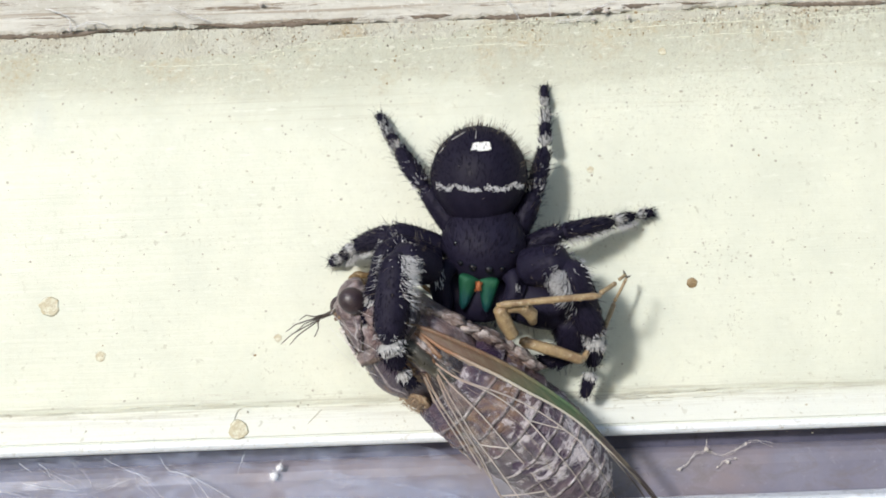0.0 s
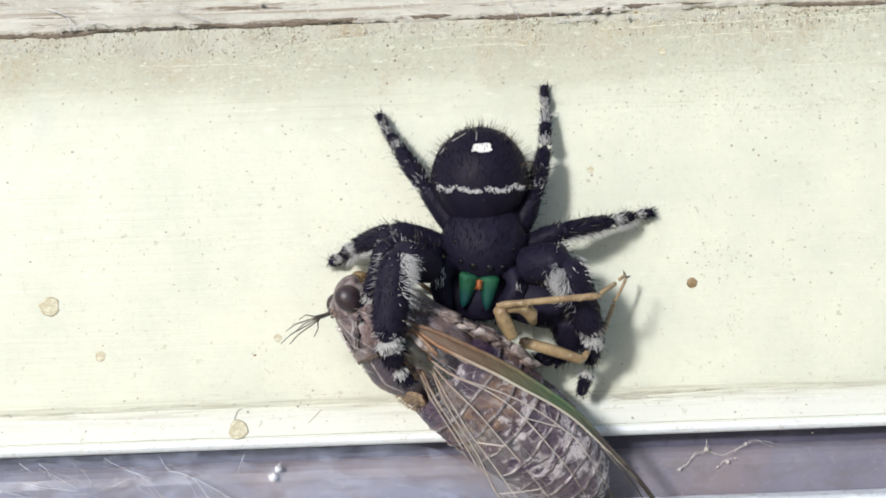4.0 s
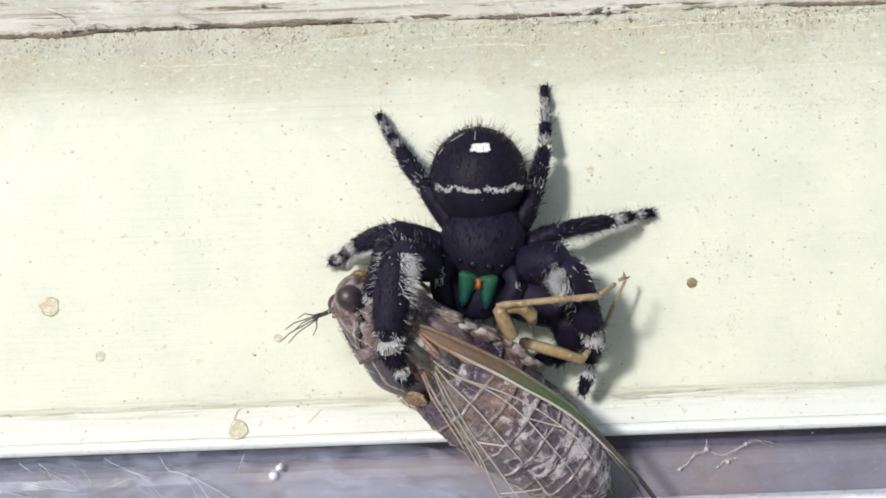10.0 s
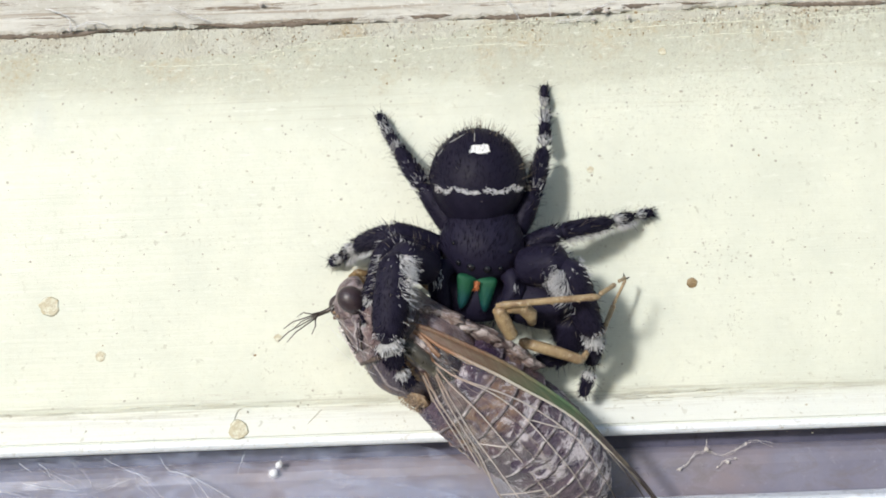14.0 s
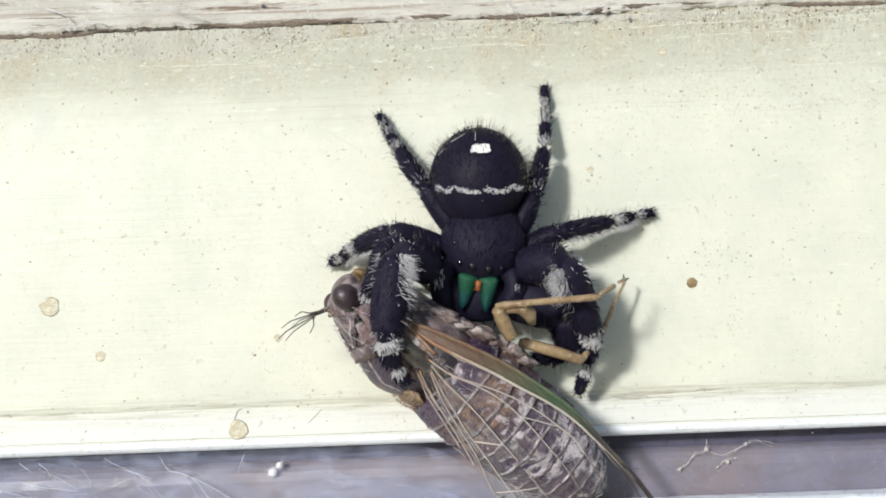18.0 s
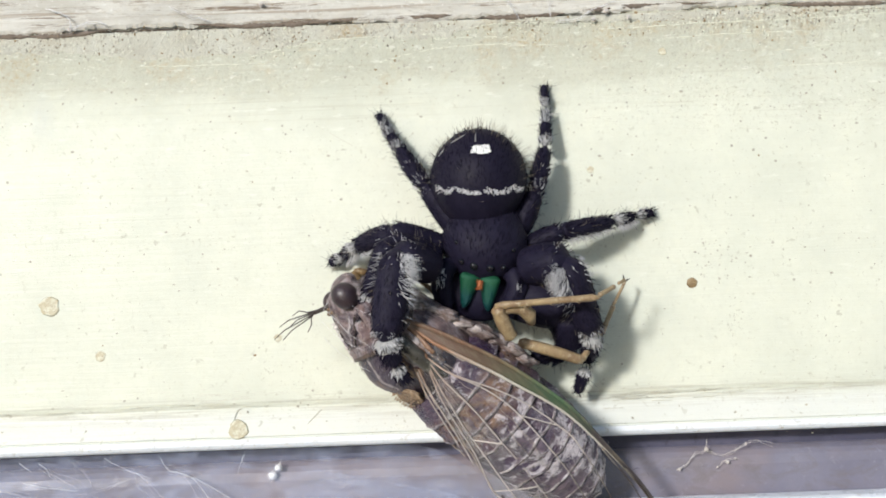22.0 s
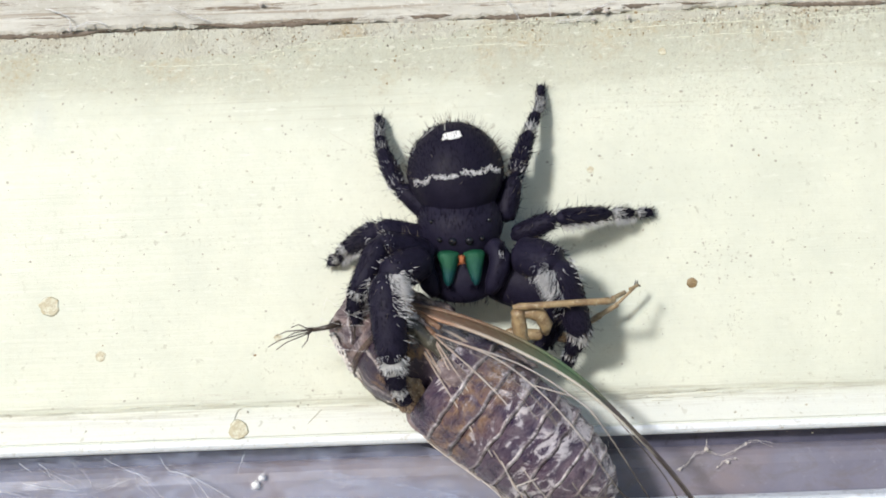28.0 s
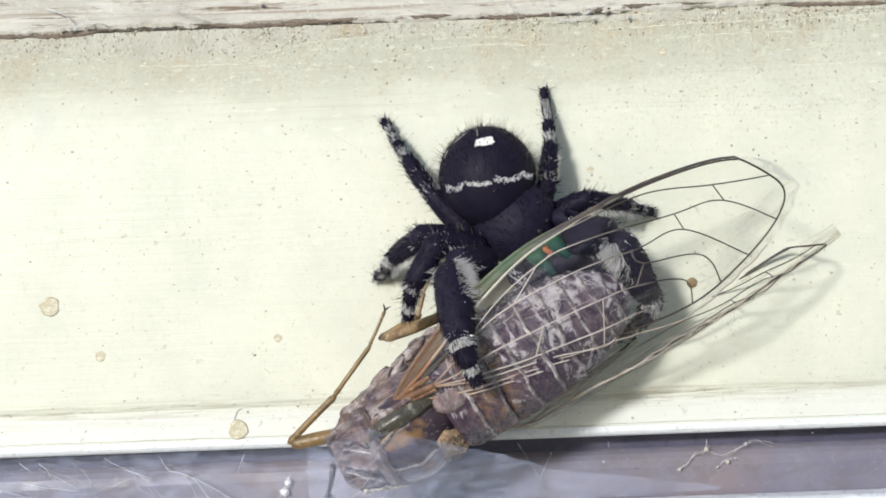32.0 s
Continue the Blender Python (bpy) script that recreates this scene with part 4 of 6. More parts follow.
    part("hem", bm, VEIN_PALE, wing)
    # fine folds that run out from the root across the film
    bm = bmesh.new()
    for k in range(9 if fore else 5):
        f0, f1 = rr.uniform(0.15, 0.9), 0
        f1 = f0 + rr.uniform(-0.08, 0.08)
        x0 = rr.uniform(0.12, 0.42) * L
        x1 = x0 + rr.uniform(0.06, 0.16) * L
        tube(bm, [pt(x0 + (x1 - x0) * i / 8, f0 + (f1 - f0) * i / 8 + 0.008 * math.sin(i * 1.3 + k), 0.02) for i in range(9)], [0.022 * math.sin(math.pi * (0.1 + 0.8 * i / 8)) for i in range(9)], 4)
    part("film_fold", bm, VEIN_PALE, wing)
    return wing


def bug_leg(parent, name, pts, radii):
    """A thin insect leg: thigh, shin and foot along four points."""
    pts = [Vector(p) for p in pts]
    bm = bmesh.new()
    tube(bm, [pts[0], pts[0].lerp(pts[1], 0.5) + Vector((0, 0, 0.1)), pts[1]], [radii[0] * 0.8, radii[0], radii[1] * 0.9], 8)
    leg = part(name, bm, CIC_TAN, parent, "slender tan leg")
    bm = bmesh.new()
    tube(bm, [pts[1], pts[1].lerp(pts[2], 0.15), pts[1].lerp(pts[2], 0.8), pts[2]], [radii[1] * 0.7, radii[1], radii[1] * 0.8, radii[1] * 0.9], 8)
    for i in range(6):
        q = pts[1].lerp(pts[2], 0.3 + 0.11 * i)
        hair(bm, q, (pts[2] - pts[1]).normalized() + Vector((0, 0, 1 if i % 2 else -1)), 0.5, 0.05, 0)
    part("shin", bm, CIC_TAN, leg)
    bm = bmesh.new()
    mid = pts[2].lerp(pts[3], 0.5) + Vector((0, 0, 0.15))
    tube(bm, [pts[2], mid, pts[3]], [radii[2], radii[2] * 0.8, radii[2] * 0.6], 6)
    d = (pts[3] - pts[2]).normalized()
    for s in (-1, 1):
        hair(bm, pts[3], d + Vector((0.5 * s, 0, -0.6)), 0.6, 0.09, 1)
    part("foot", bm, [CIC_TAN, VEIN_BROWN], leg)
    return leg


def bug_chain(parent, name, lengths, radii, skin=None):
    """A movable tan leg: thigh, shin, foot and claw joint, each along x and centred."""
    obs = []
    for i, nm in enumerate((name, "shin", "foot", "claw")):
        bm = bmesh.new()
        h, r = lengths[i] / 2 * 1.06, (*radii, 0.15)[i]
        swell = (0.30, 0.06, 0.10, 0.0)[i]
        line, girth = [], []
        for k in range(13):
            u = k / 12
            line.append((-h + 2 * h * u, r * 0.25 * math.sin(2.2 * u + i), 0.06 + r * 0.15 * math.sin(5 * u)))
            girth.append(r * (0.80 + swell * math.sin(math.pi * u) + 0.22 * math.exp(-((u - 0.06) / 0.07) ** 2) + 0.16 * math.exp(-((u - 0.94) / 0.06) ** 2)) * (0.6 if k in (0, 12) else 1.0))
        tube(bm, line, girth, 10)
        if i == 0 and name == "hind_leg":
            tube(bm, [(-h * 0.9, -1.75, -0.4), (-h * 0.35, -1.85, -0.3), (h * 0.25, -1.5, -0.35), (h * 0.55, -0.8, -0.3), (h * 0.62, -0.1, -0.2)], [0.32, 0.52, 0.55, 0.46, 0.35], 10)
        if i == 1:
            for k in range(6):
                hair(bm, (-h * 0.5 + k * h * 0.25, 0, r * 0.6), (1, 0.8 if k % 2 else -0.8, 0.4), 0.55, 0.06, 0)
        if i == 3:
            for sd in (-1, 1):
                hair(bm, (h, 0, 0), (0.9, 0.6 * sd, -0.3), 0.6, 0.09, 1)
        obs.append(part(nm, bm, [skin or CIC_TAN, VEIN_BROWN], parent if i == 0 else obs[0], ("slender brown leg" if skin else "slender tan leg") if i == 0 else ""))
    return obs


def build_cicada():
    root = new("cicada")
    tagged(root, "dead brown mottled cicada with clear veined wings held by the spider", "cicada")
    rr = random.Random(23)
    # abdomen: overlapping rings that taper to the tail
    xs = [0.2, 2.2, 4.2, 6.2, 8.2, 10.0, 11.7, 13.2, 14.6, 15.6]
    ws = [4.35, 4.65, 4.7, 4.68, 4.6, 4.42, 4.05, 3.45, 2.55, 1.3]
    for i in range(len(xs) - 1):
        bm = bmesh.new()
        rings, slots = [], []
        for s, g, k in ((0.0, 0.93, 0), (0.15, 0.985, 0), (0.30, 0.995, 0), (0.42, 1.006, 0), (0.52, 0.992, 0), (0.66, 1.004, 0), (0.80, 1.002, 0), (0.935, 1.012, 1), (0.985, 1.03, 1), (1.02, 1.026, 1), (1.10, 0.975, 0)):
            x = xs[i] + (xs[i + 1] - xs[i]) * s
            w = (ws[i] + (ws[i + 1] - ws[i]) * min(1, s)) * g
            ring = []
            for j in range(64):
                a = 2 * math.pi * j / 64
                n = 1 + 0.035 * noise.noise(Vector((x * 0.8, 2.2 * math.cos(a), 2.2 * math.sin(a)))) + 0.028 * noise.noise(Vector((x * 2.6, 7 * math.cos(a), 7 * math.sin(a))))
                zz = math.sin(a)
                slip = 0.28 * noise.noise(Vector((i * 3.1, 3.5 * math.cos(a), 3.5 * math.sin(a)))) * min(1.0, 2 * s)
                ring.append(Vector((x + slip, w * math.cos(a) * n, w * (0.79 if zz > 0 else 0.95) * zz * n)))
            rings.append(ring)
            slots.append(k)
        ring_loft(bm, rings, mats=slots)
        part("abdomen_segment", bm, [CIC_RING_TAN if i in (1, 2) else CIC_RING, CIC_RIM, PALE], root)
    # timbal covers beside the first rings
    for s in (-1, 1):
        bm = bmesh.new()
        ball(bm, (1.2, s * 3.5, 1.4), (1.5, 0.75, 1.1), 16, 10)
        part("side_plate", bm, CIC_HEAD, root, "mottled brown side plate")
    # middle of the back
    bm = bmesh.new()

    def shield(x, y, z):
        g = 1 + 0.035 * noise.noise(Vector((x * 2.4, y * 2.4, z * 2.4)))
        return (x * g, y * g, (z * (1 - 0.12 * y * y) + 0.05 * math.cos(5 * x) * max(0, z)) * g)

    ball(bm, (-2.9, 0, 0.2), (4.35, 4.5, 3.2), 36, 24, 0, None, shield)
    for _ in range(500):
        p = Vector((rr.gauss(0, 1), rr.gauss(0, 1), abs(rr.gauss(0, 1)))).normalized()
        hair(bm, Vector((-2.9, 0, 0.2)) + Vector((p.x * 4.3, p.y * 4.45, p.z * 3.1)), p + Vector((0.8, 0, 0)), rr.uniform(0.2, 0.4), 0.025, 1)
    part("mesonotum", bm, [CIC_SHIELD, BROWNHAIR], root, "dark brown back plate with tan blotches")
    # slim hinge plates that run back along the thorax to the wing roots
    for sd in (1, -1):
        for a0, a1, x0, x1, r, mat in ((30, 24, -6.3, -3.4, 0.12, CIC_HIP), (10, 2, -5.6, 0.4, 0.13, CIC_CROSS), (17, 9, -5.9, 0.4, 0.50, CIC_BACK), (27, 18, -5.4, 0.8, 0.12, CIC_TAN), (4, -4, -6.0, -0.8, 0.22, CIC_HIP)):
            bm = bmesh.new()
            pts = []
            for i in range(15):
                u = i / 14
                x, a = x0 + (x1 - x0) * u, radians(a0 + (a1 - a0) * u + 3 * math.sin(5 * u + a0))
                q = math.sqrt(max(0.05, 1 - ((x + 2.9) / 4.35) ** 2))
                pts.append(Vector((x, sd * 4.56 * q * math.cos(a), 0.2 + 3.25 * q * math.sin(a))))
            tube(bm, pts, [r * (0.45 + 0.75 * math.sin(math.pi * (0.08 + 0.84 * i / 14)) + 0.12 * math.sin(i * 2.3 + a0)) for i in range(15)], 8)
            part("hinge_plate", bm, mat, root, "slim wing hinge plate")
    # cross at the rear of the back
    bm = bmesh.new()
    ball(bm, (-0.7, 0, 2.75), (1.25, 2.0, 0.45), 28, 14, 0, None, lambda x, y, z: tuple(v * (1 + 0.32 * noise.noise(Vector((x * 2.6, y * 3.2, z * 2)))) for v in (x, y, z)))
    for _ in range(140):
        x, y = rr.uniform(-1.0, 1.0), rr.uniform(-1.0, 1.0)
        if x * x + y * y < 1:
            hair(bm, (-0.7 + 1.1 * x, 1.8 * y, 2.95 + 0.38 * math.sqrt(1 - x * x - y * y)), (rr.uniform(-0.8, 0.8), rr.uniform(-0.8, 0.8), 1), rr.uniform(0.2, 0.4), 0.04, 0)
    part("cross_ridge", bm, CIC_RIDGE, root, "rough tan raised ridge")
    # collar
    bm = bmesh.new()
    rings, slots = [], []
    for q in range(25):
        u = q / 24
        x = -8.7 + 3.6 * u
        w, h = 3.55 + 1.0 * u ** 0.7, 1.3 + 1.75 * u ** 0.8
        if u > 0.72:
            w, h = w + 0.07, h + 0.07
        if u > 0.96:
            w, h = w - 0.4, h - 0.4
        ring = []
        for j in range(56):
            a = 2 * math.pi * j / 56
            c, d = math.cos(a), math.sin(a)
            fold = -0.6 * math.exp(-((c - 0.42 + 0.35 * u) / 0.08) ** 2) - 0.6 * math.exp(-((c + 0.42 - 0.35 * u) / 0.08) ** 2)
            fold += -0.35 * math.exp(-((c - 0.75) / 0.07) ** 2) - 0.35 * math.exp(-((c + 0.75) / 0.07) ** 2)
            fold = (fold if u < 0.72 else 0.0) + 0.20 * noise.noise(Vector((x * 1.3, 4.4 * c, 4.4 * d))) + 0.10 * noise.noise(Vector((x * 3.5, 8 * c, 8 * d))) + (-0.25 if 0.68 < u < 0.74 else 0)
            ring.append(Vector((x + 0.7 * c * c, (w + fold) * c, (h + fold if d > 0 else 2.4 + 0.8 * u + fold) * d)))
        rings.append(ring)
        slots.append(1 if 0.86 < u < 0.93 else 0)
    ring_loft(bm, rings, mats=slots)
    part("pronotum", bm, [CIC_HEAD, CIC_CROSS], root, "wrinkled brown collar plate")
    # pale ridges and dark furrows that slant across the collar
    for x0, a0, x1, a1, r, mat, lab in ((-8.3, 52, -6.3, 84, 0.11, CIC_RIM, "thin pale ridge"), (-8.2, 44, -6.2, 74, 0.08, VEIN_BROWN, "dark furrow"), (-8.2, 128, -6.3, 96, 0.11, CIC_RIM, "thin pale ridge"), (-8.1, 136, -6.2, 106, 0.08, VEIN_BROWN, "dark furrow"),
                                       (-7.9, 14, -6.1, 40, 0.09, CIC_RIM, "thin pale ridge"), (-7.8, 6, -6.0, 30, 0.08, VEIN_BROWN, "dark furrow"), (-7.9, 166, -6.1, 140, 0.09, CIC_RIM, "thin pale ridge")):
        bm = bmesh.new()
        pts, girth = [], []
        for i in range(17):
            t = i / 16
            x, a = x0 + (x1 - x0) * t, radians(a0 + (a1 - a0) * t + 5 * noise.noise(Vector((t * 3, a0, 2.0))))
            u, c = (x + 8.7) / 3.6, math.cos(a)
            pts.append(Vector((x + 0.7 * c * c, (3.55 + u ** 0.7) * c, (1.3 + 1.75 * u ** 0.8) * math.sin(a))))
            girth.append(r * (0.35 + 0.8 * math.sin(math.pi * (0.08 + 0.84 * t)) + 0.5 * noise.noise(Vector((t * 6, a0, 5.0)))))
        tube(bm, pts, girth, 7)
        part("collar_ridge", bm, mat, root, lab)
    # head
    bm = bmesh.new()
    def brow(x, y, z):
        g = 1 + 0.07 * noise.noise(Vector((x * 2.2, y * 4.0, z * 2.2))) + 0.03 * math.sin(9 * y)
        return (x * (1 - 0.35 * y * y) * g, y * g, z * (1 - 0.3 * y * y) * g)

    ball(bm, (-8.6, 0, -0.15), (1.35, 3.15, 1.6), 40, 26, 0, None, brow)
    ball(bm, (-9.4, 0, -0.8), (0.8, 1.4, 1.2), 20, 14, 0)
    head = part("head", bm, CIC_HEAD, root, "mottled brown blunt head")
    for s in (-1, 1):
        bm = bmesh.new()
        ball(bm, (-9.2 if s > 0 else -8.8, 2.6 if s > 0 else -2.3, 0.3 if s > 0 else 0.0), (1.08, 0.88, 0.95), 26, 18)
        part("compound_eye", bm, CIC_EYE, head, "domed dark red brown eye")
    for y, x, z in ((0, -9.3, 1.25), (0.5, -9.0, 1.4), (-0.5, -9.0, 1.4)):
        bm = bmesh.new()
        ball(bm, (x, y, z), (0.16, 0.16, 0.16), 10, 8)
        part("ocellus", bm, CIC_RIDGE, head, "tiny amber simple eye")
    bm = bmesh.new()
    tube(bm, [(-0.6, 0, 0), (0.5, 0.05, 0.05), (1.5, 0.0, 0.1)], [0.28, 0.2, 0.14], 7)
    for k in range(6):
        y, z = (k - 2.5) * 0.26, 0.3 * math.sin(k * 2.1)
        ln = (3.0, 4.2, 3.6, 5.0, 4.4, 2.6)[k]
        tube(bm, [(0.8 + 0.15 * k, 0, 0.1), (1.9, 0.4 * y, z), (ln * 0.8, y, z * 1.5), (ln, y * 1.25 + 0.25, z)], [0.07, 0.055, 0.045, 0.03], 5)
    antenna = part("antenna", bm, VEIN_BROWN, root, "tangle of thin dark feelers and bristles")
    # threads of the spider's silk across the head
    for k, (p, q) in enumerate((((-9.6, 2.2, 1.9), (-5.2, 4.0, 2.4)), ((-9.2, 0.6, 2.4), (-6.0, 3.6, 2.9)), ((-9.8, 1.4, 1.2), (-9.0, -2.8, 1.8)), ((-8.2, -1.5, 2.8), (-4.6, 2.6, 3.6)), ((-9.9, 2.0, 0.4), (-7.0, 4.2, 0.6)))):
        bm = bmesh.new()
        p, q = Vector(p), Vector(q)
        tube(bm, [p.lerp(q, i / 8) + Vector((0, 0, 0.25 * math.sin(math.pi * i / 8))) + jit((0, 0, 0), 0.05) for i in range(9)], 0.011, 4)
        part("silk_strand", bm, SILK, root, "thin white silk thread")
    # ragged old silk stuck along the crest of the back
    for a0, a1, x0, x1, r in ((112, 118, -8.2, -2.0, 0.20), (120, 124, -7.8, -0.6, 0.15), (104, 110, -8.0, -5.0, 0.15), (126, 118, -6.2, -3.0, 0.11)):
        bm = bmesh.new()
        pts, girth = [], []
        for i in range(41):
            x, a = x0 + (x1 - x0) * i / 40, radians(a0 + (a1 - a0) * i / 40)
            c, d, u = math.cos(a), math.sin(a), min(1.0, (x + 8.7) / 3.6)
            q = math.sqrt(max(0.05, 1 - ((x + 2.9) / 4.5) ** 2))
            w, h = (3.55 + u ** 0.7, 1.3 + 1.75 * u ** 0.8) if x < -5.2 else (4.45 * q, 3.25 * q)
            wob = noise.noise(Vector((x * 1.9, a0, 4.0)))
            pts.append(Vector((x, w * c + 0.3 * wob, h * d + 0.1 * noise.noise(Vector((x * 2.7, a0, 9.0))))))
            girth.append(r * (0.25 + abs(1.6 * noise.noise(Vector((x * 3.1, a0, 1.0))))))
        tube(bm, pts, girth, 6)
        part("silk_strand", bm, OLDSILK, root, "ragged dusty white silk")
    # belly
    bm = bmesh.new()
    ball(bm, (-3.0, 0, -1.5), (5.4, 3.8, 2.5), 32, 22, 0, None, lambda x, y, z: tuple(v * (1 + 0.10 * noise.noise(Vector((x * 3, y * 3, z * 3)))) for v in (x, y, z)))
    part("underside", bm, [CIC_HEAD], root, "pale tan underside")
    for x, y, z, r in ((-5.6, 2.9, -2.3, 0.9), (-4.3, 3.2, -2.4, 0.8), (-2.6, 3.0, -3.0, 1.0), (-1.0, 2.8, -3.4, 0.95), (0.5, 2.6, -3.8, 0.9), (1.9, 2.4, -4.1, 0.85), (3.3, 2.2, -4.3, 0.8), (4.7, 2.0, -4.3, 0.8), (-6.6, 2.8, -1.8, 0.7)):
        for sd in (1, -1):
            bm = bmesh.new()
            r = r * (1.0 + 0.4 * noise.noise(Vector((x * 1.7, sd, 0.5))))
            ball(bm, (x, sd * y, z), (r * 1.35, r * 0.8, r * 0.62), 18, 12, 0, Matrix.Rotation(0.35, 3, "Y"), lambda a, b, c: tuple(v * (1 + 0.45 * noise.noise(Vector((a * 2.2 + x, b * 2, c * 2)))) for v in (a, b, c)))
            part("hip_plate", bm, CIC_HIP, root, "pale rough hip plate")
    bug_leg(root, "foreleg", [(-7.4, -2.6, -2.6), (-8.9, -4.2, -3.0), (-6.2, -3.6, -4.2), (-4.6, -2.6, -4.4)], (0.62, 0.38, 0.2))
    bug_leg(root, "middle_leg", [(-4.6, -3.0, -3.0), (-3.6, -4.6, -3.4), (-0.6, -4.4, -3.8), (1.0, -3.6, -4.0)], (0.55, 0.34, 0.2))
    bug_leg(root, "hind_leg", [(-2.2, -3.0, -3.0), (-0.2, -4.4, -3.0), (4.6, -4.0, -3.6), (6.2, -3.0, -3.8)], (0.5, 0.32, 0.18))
    limbs = {
        "fore": bug_chain(root, "foreleg", (3.6, 4.8, 4.4, 2.8), (0.50, 0.30, 0.20), CIC_LEG),
        "mid": bug_chain(root, "middle_leg", (4.8, 3.7, 1.9, 2.1), (0.41, 0.28, 0.22)),
        "hind": bug_chain(root, "hind_leg", (2.7, 7.1, 2.1, 1.0), (0.50, 0.29, 0.20)),
    }
    wings = {
        "fr": build_wing(root, 1, WING, 4.4),
        "fl": build_wing(root, -1, WING, 4.4),
        "hr": build_wing(root, 1, 16.5, 2.7, "hindwing", False),
        "hl": build_wing(root, -1, 15.0, 2.2, "hindwing", False),
    }
    return root, wings, antenna, limbs, head


# ---- small things on the setting ----
def drop(px, py, r, mat, name, label, ring=False, seed=0, thick=1.0):
    rr = random.Random(seed)
    bm = bmesh.new()
    prof = ((1.0, 0.0), (0.92, 0.05), (0.78, 0.06 if ring else 0.09), (0.4, 0.03 if ring else 0.12), (0.0, 0.03 if ring else 0.13))
    n = 28
    ph = [rr.uniform(0, 6.28) for _ in range(3)]
    rings = []
    for s, h in prof[:-1]:
        rings.append([Vector((s * r * math.cos(a) * (1 + 0.05 * math.sin(2 * a + ph[0]) + 0.06 * math.sin(5 * a + ph[1]) + 0.30 * noise.noise(Vector((2.6 * math.cos(a), 2.6 * math.sin(a), seed)))),
                              -h * thick, s * r * math.sin(a) * (1.05 + 0.06 * math.sin(3 * a + ph[2])))) for a in [2 * math.pi * k / n for k in range(n)]])
    ring_loft(bm, rings)
    ob = part(name, bm, mat)
    ob.location = at(px, py, 0.004)
    tagged(ob, label, "stain", "dried spots on the rail")
    return ob


def strand(bm, pts, r, sag=0.0, wob=0.0, seed=0, n=14, mat=0):
    """A silk thread through plan grid places (px, py, h)."""
    rr = random.Random(seed)
    ps = [at(*p) / MM for p in pts]
    out = []
    for i in range(len(ps) - 1):
        for k in range(n):
            t = k / n
            a, b, c, d = ps[max(0, i - 1)], ps[i], ps[i + 1], ps[min(len(ps) - 1, i + 2)]
            q = 0.5 * (2 * b + (c - a) * t + (2 * a - 5 * b + 4 * c - d) * t ** 2 + (3 * b - a - 3 * c + d) * t ** 3)
            q.z -= sag * 4 * t * (1 - t)
            out.append(q + Vector((rr.uniform(-wob, wob), rr.uniform(-wob, wob), rr.uniform(-wob, wob))))
    out.append(ps[-1])
    tube(bm, out, r, 4, mat)


def build_small():
    drop(88, 543, 0.76, STAIN_PALE, "dried_spot", "round pale tan dried drop mark on cream paint", True, 1)
    drop(178, 631, 0.40, STAIN_PALE, "dried_spot", "small pale olive dried drop mark on cream paint", True, 2)
    drop(422, 761, 0.76, STAIN_PALE, "dried_spot", "tan ring shaped dried drop with a thin tail", True, 3)
    drop(1225, 501, 0.40, STAIN, "dried_spot", "small round dark brown dried drop on cream paint", False, 4)
    drop(1045, 301, 0.26, STAIN_PALE, "dried_spot", "faint tiny dried drop on cream paint", True, 6)
    drop(492, 598, 0.30, STAIN_PALE, "dried_spot", "faint tiny dried drop on cream paint", True, 8)
    bm = bmesh.new()
    tube(bm, [Vector((0.85 * math.cos(a), 0, 0.8 * math.sin(a))) for a in [2 * math.pi * k / 40 for k in range(41)]], [0.03 + 0.02 * math.sin(k * 0.7) for k in range(41)], 4)
    ob = part("dried_ring", bm, CHANNEL)
    ob.location = at(1130, 846, -2.17)
    tagged(ob, "faint dark ring of a dried drop on the grey sill", "stain", "dried spots on the rail")
    drop(1172, 91, 0.30, STAIN_PALE, "dried_spot", "small pale crusted drop on the rail", True, 5)


def build_specks():
    """Fly dirt and pits, denser at the upper right and in patches."""
    rr = random.Random(31)
    bm = bmesh.new()
    made = 0
    while made < 950:
        px, py = rr.uniform(-120, 1690), rr.uniform(70, 770)
        want = 0.16 + 0.5 * max(0, noise.noise(Vector((px * 0.006, py * 0.009, 3)))) + (0.5 if px > 1000 and py < 260 else 0) + (0.45 if py < 150 else 0)
        if rr.random() > want:
            continue
        r = rr.choice((0.035, 0.04, 0.05, 0.06, 0.075, 0.10)) * rr.uniform(0.8, 1.25)
        speck(bm, at(px, py, 0) / MM, r, rr)
        made += 1
    for _ in range(620):
        px = rr.uniform(-60, 1640)
        thick = max(0.0, noise.noise(Vector((px * 0.008, 11.0, 0))) + 0.25)
        if rr.random() > thick * 2.2:
            continue
        speck(bm, at(px, 64 - 0.037 * px + abs(rr.gauss(0, 15)), 0) / MM, rr.uniform(0.035, 0.12), rr)
    for _ in range(48):
        speck(bm, at(rr.gauss(1258, 32), rr.gauss(465, 26), 0) / MM, rr.uniform(0.035, 0.10), rr)
    for _ in range(26):
        speck(bm, at(rr.gauss(1300, 14), rr.gauss(560, 14), 0) / MM, rr.uniform(0.03, 0.06), rr)
    tagged(part("dirt_specks", bm, [SPECK, STAIN]), "scattered tiny dark dirt specks on the cream rail", "dirt", "", "stuff")


COAT_EDGE = ((-120, 102), (100, 96), (180, 100), (250, 112), (340, 104), (440, 98), (520, 84), (560, 72), (640, 68), (720, 72), (790, 66), (830, 52), (880, 42), (960, 38), (1040, 40), (1240, 37), (1330, 31), (1400, 25), (1570, 14), (1700, 8))


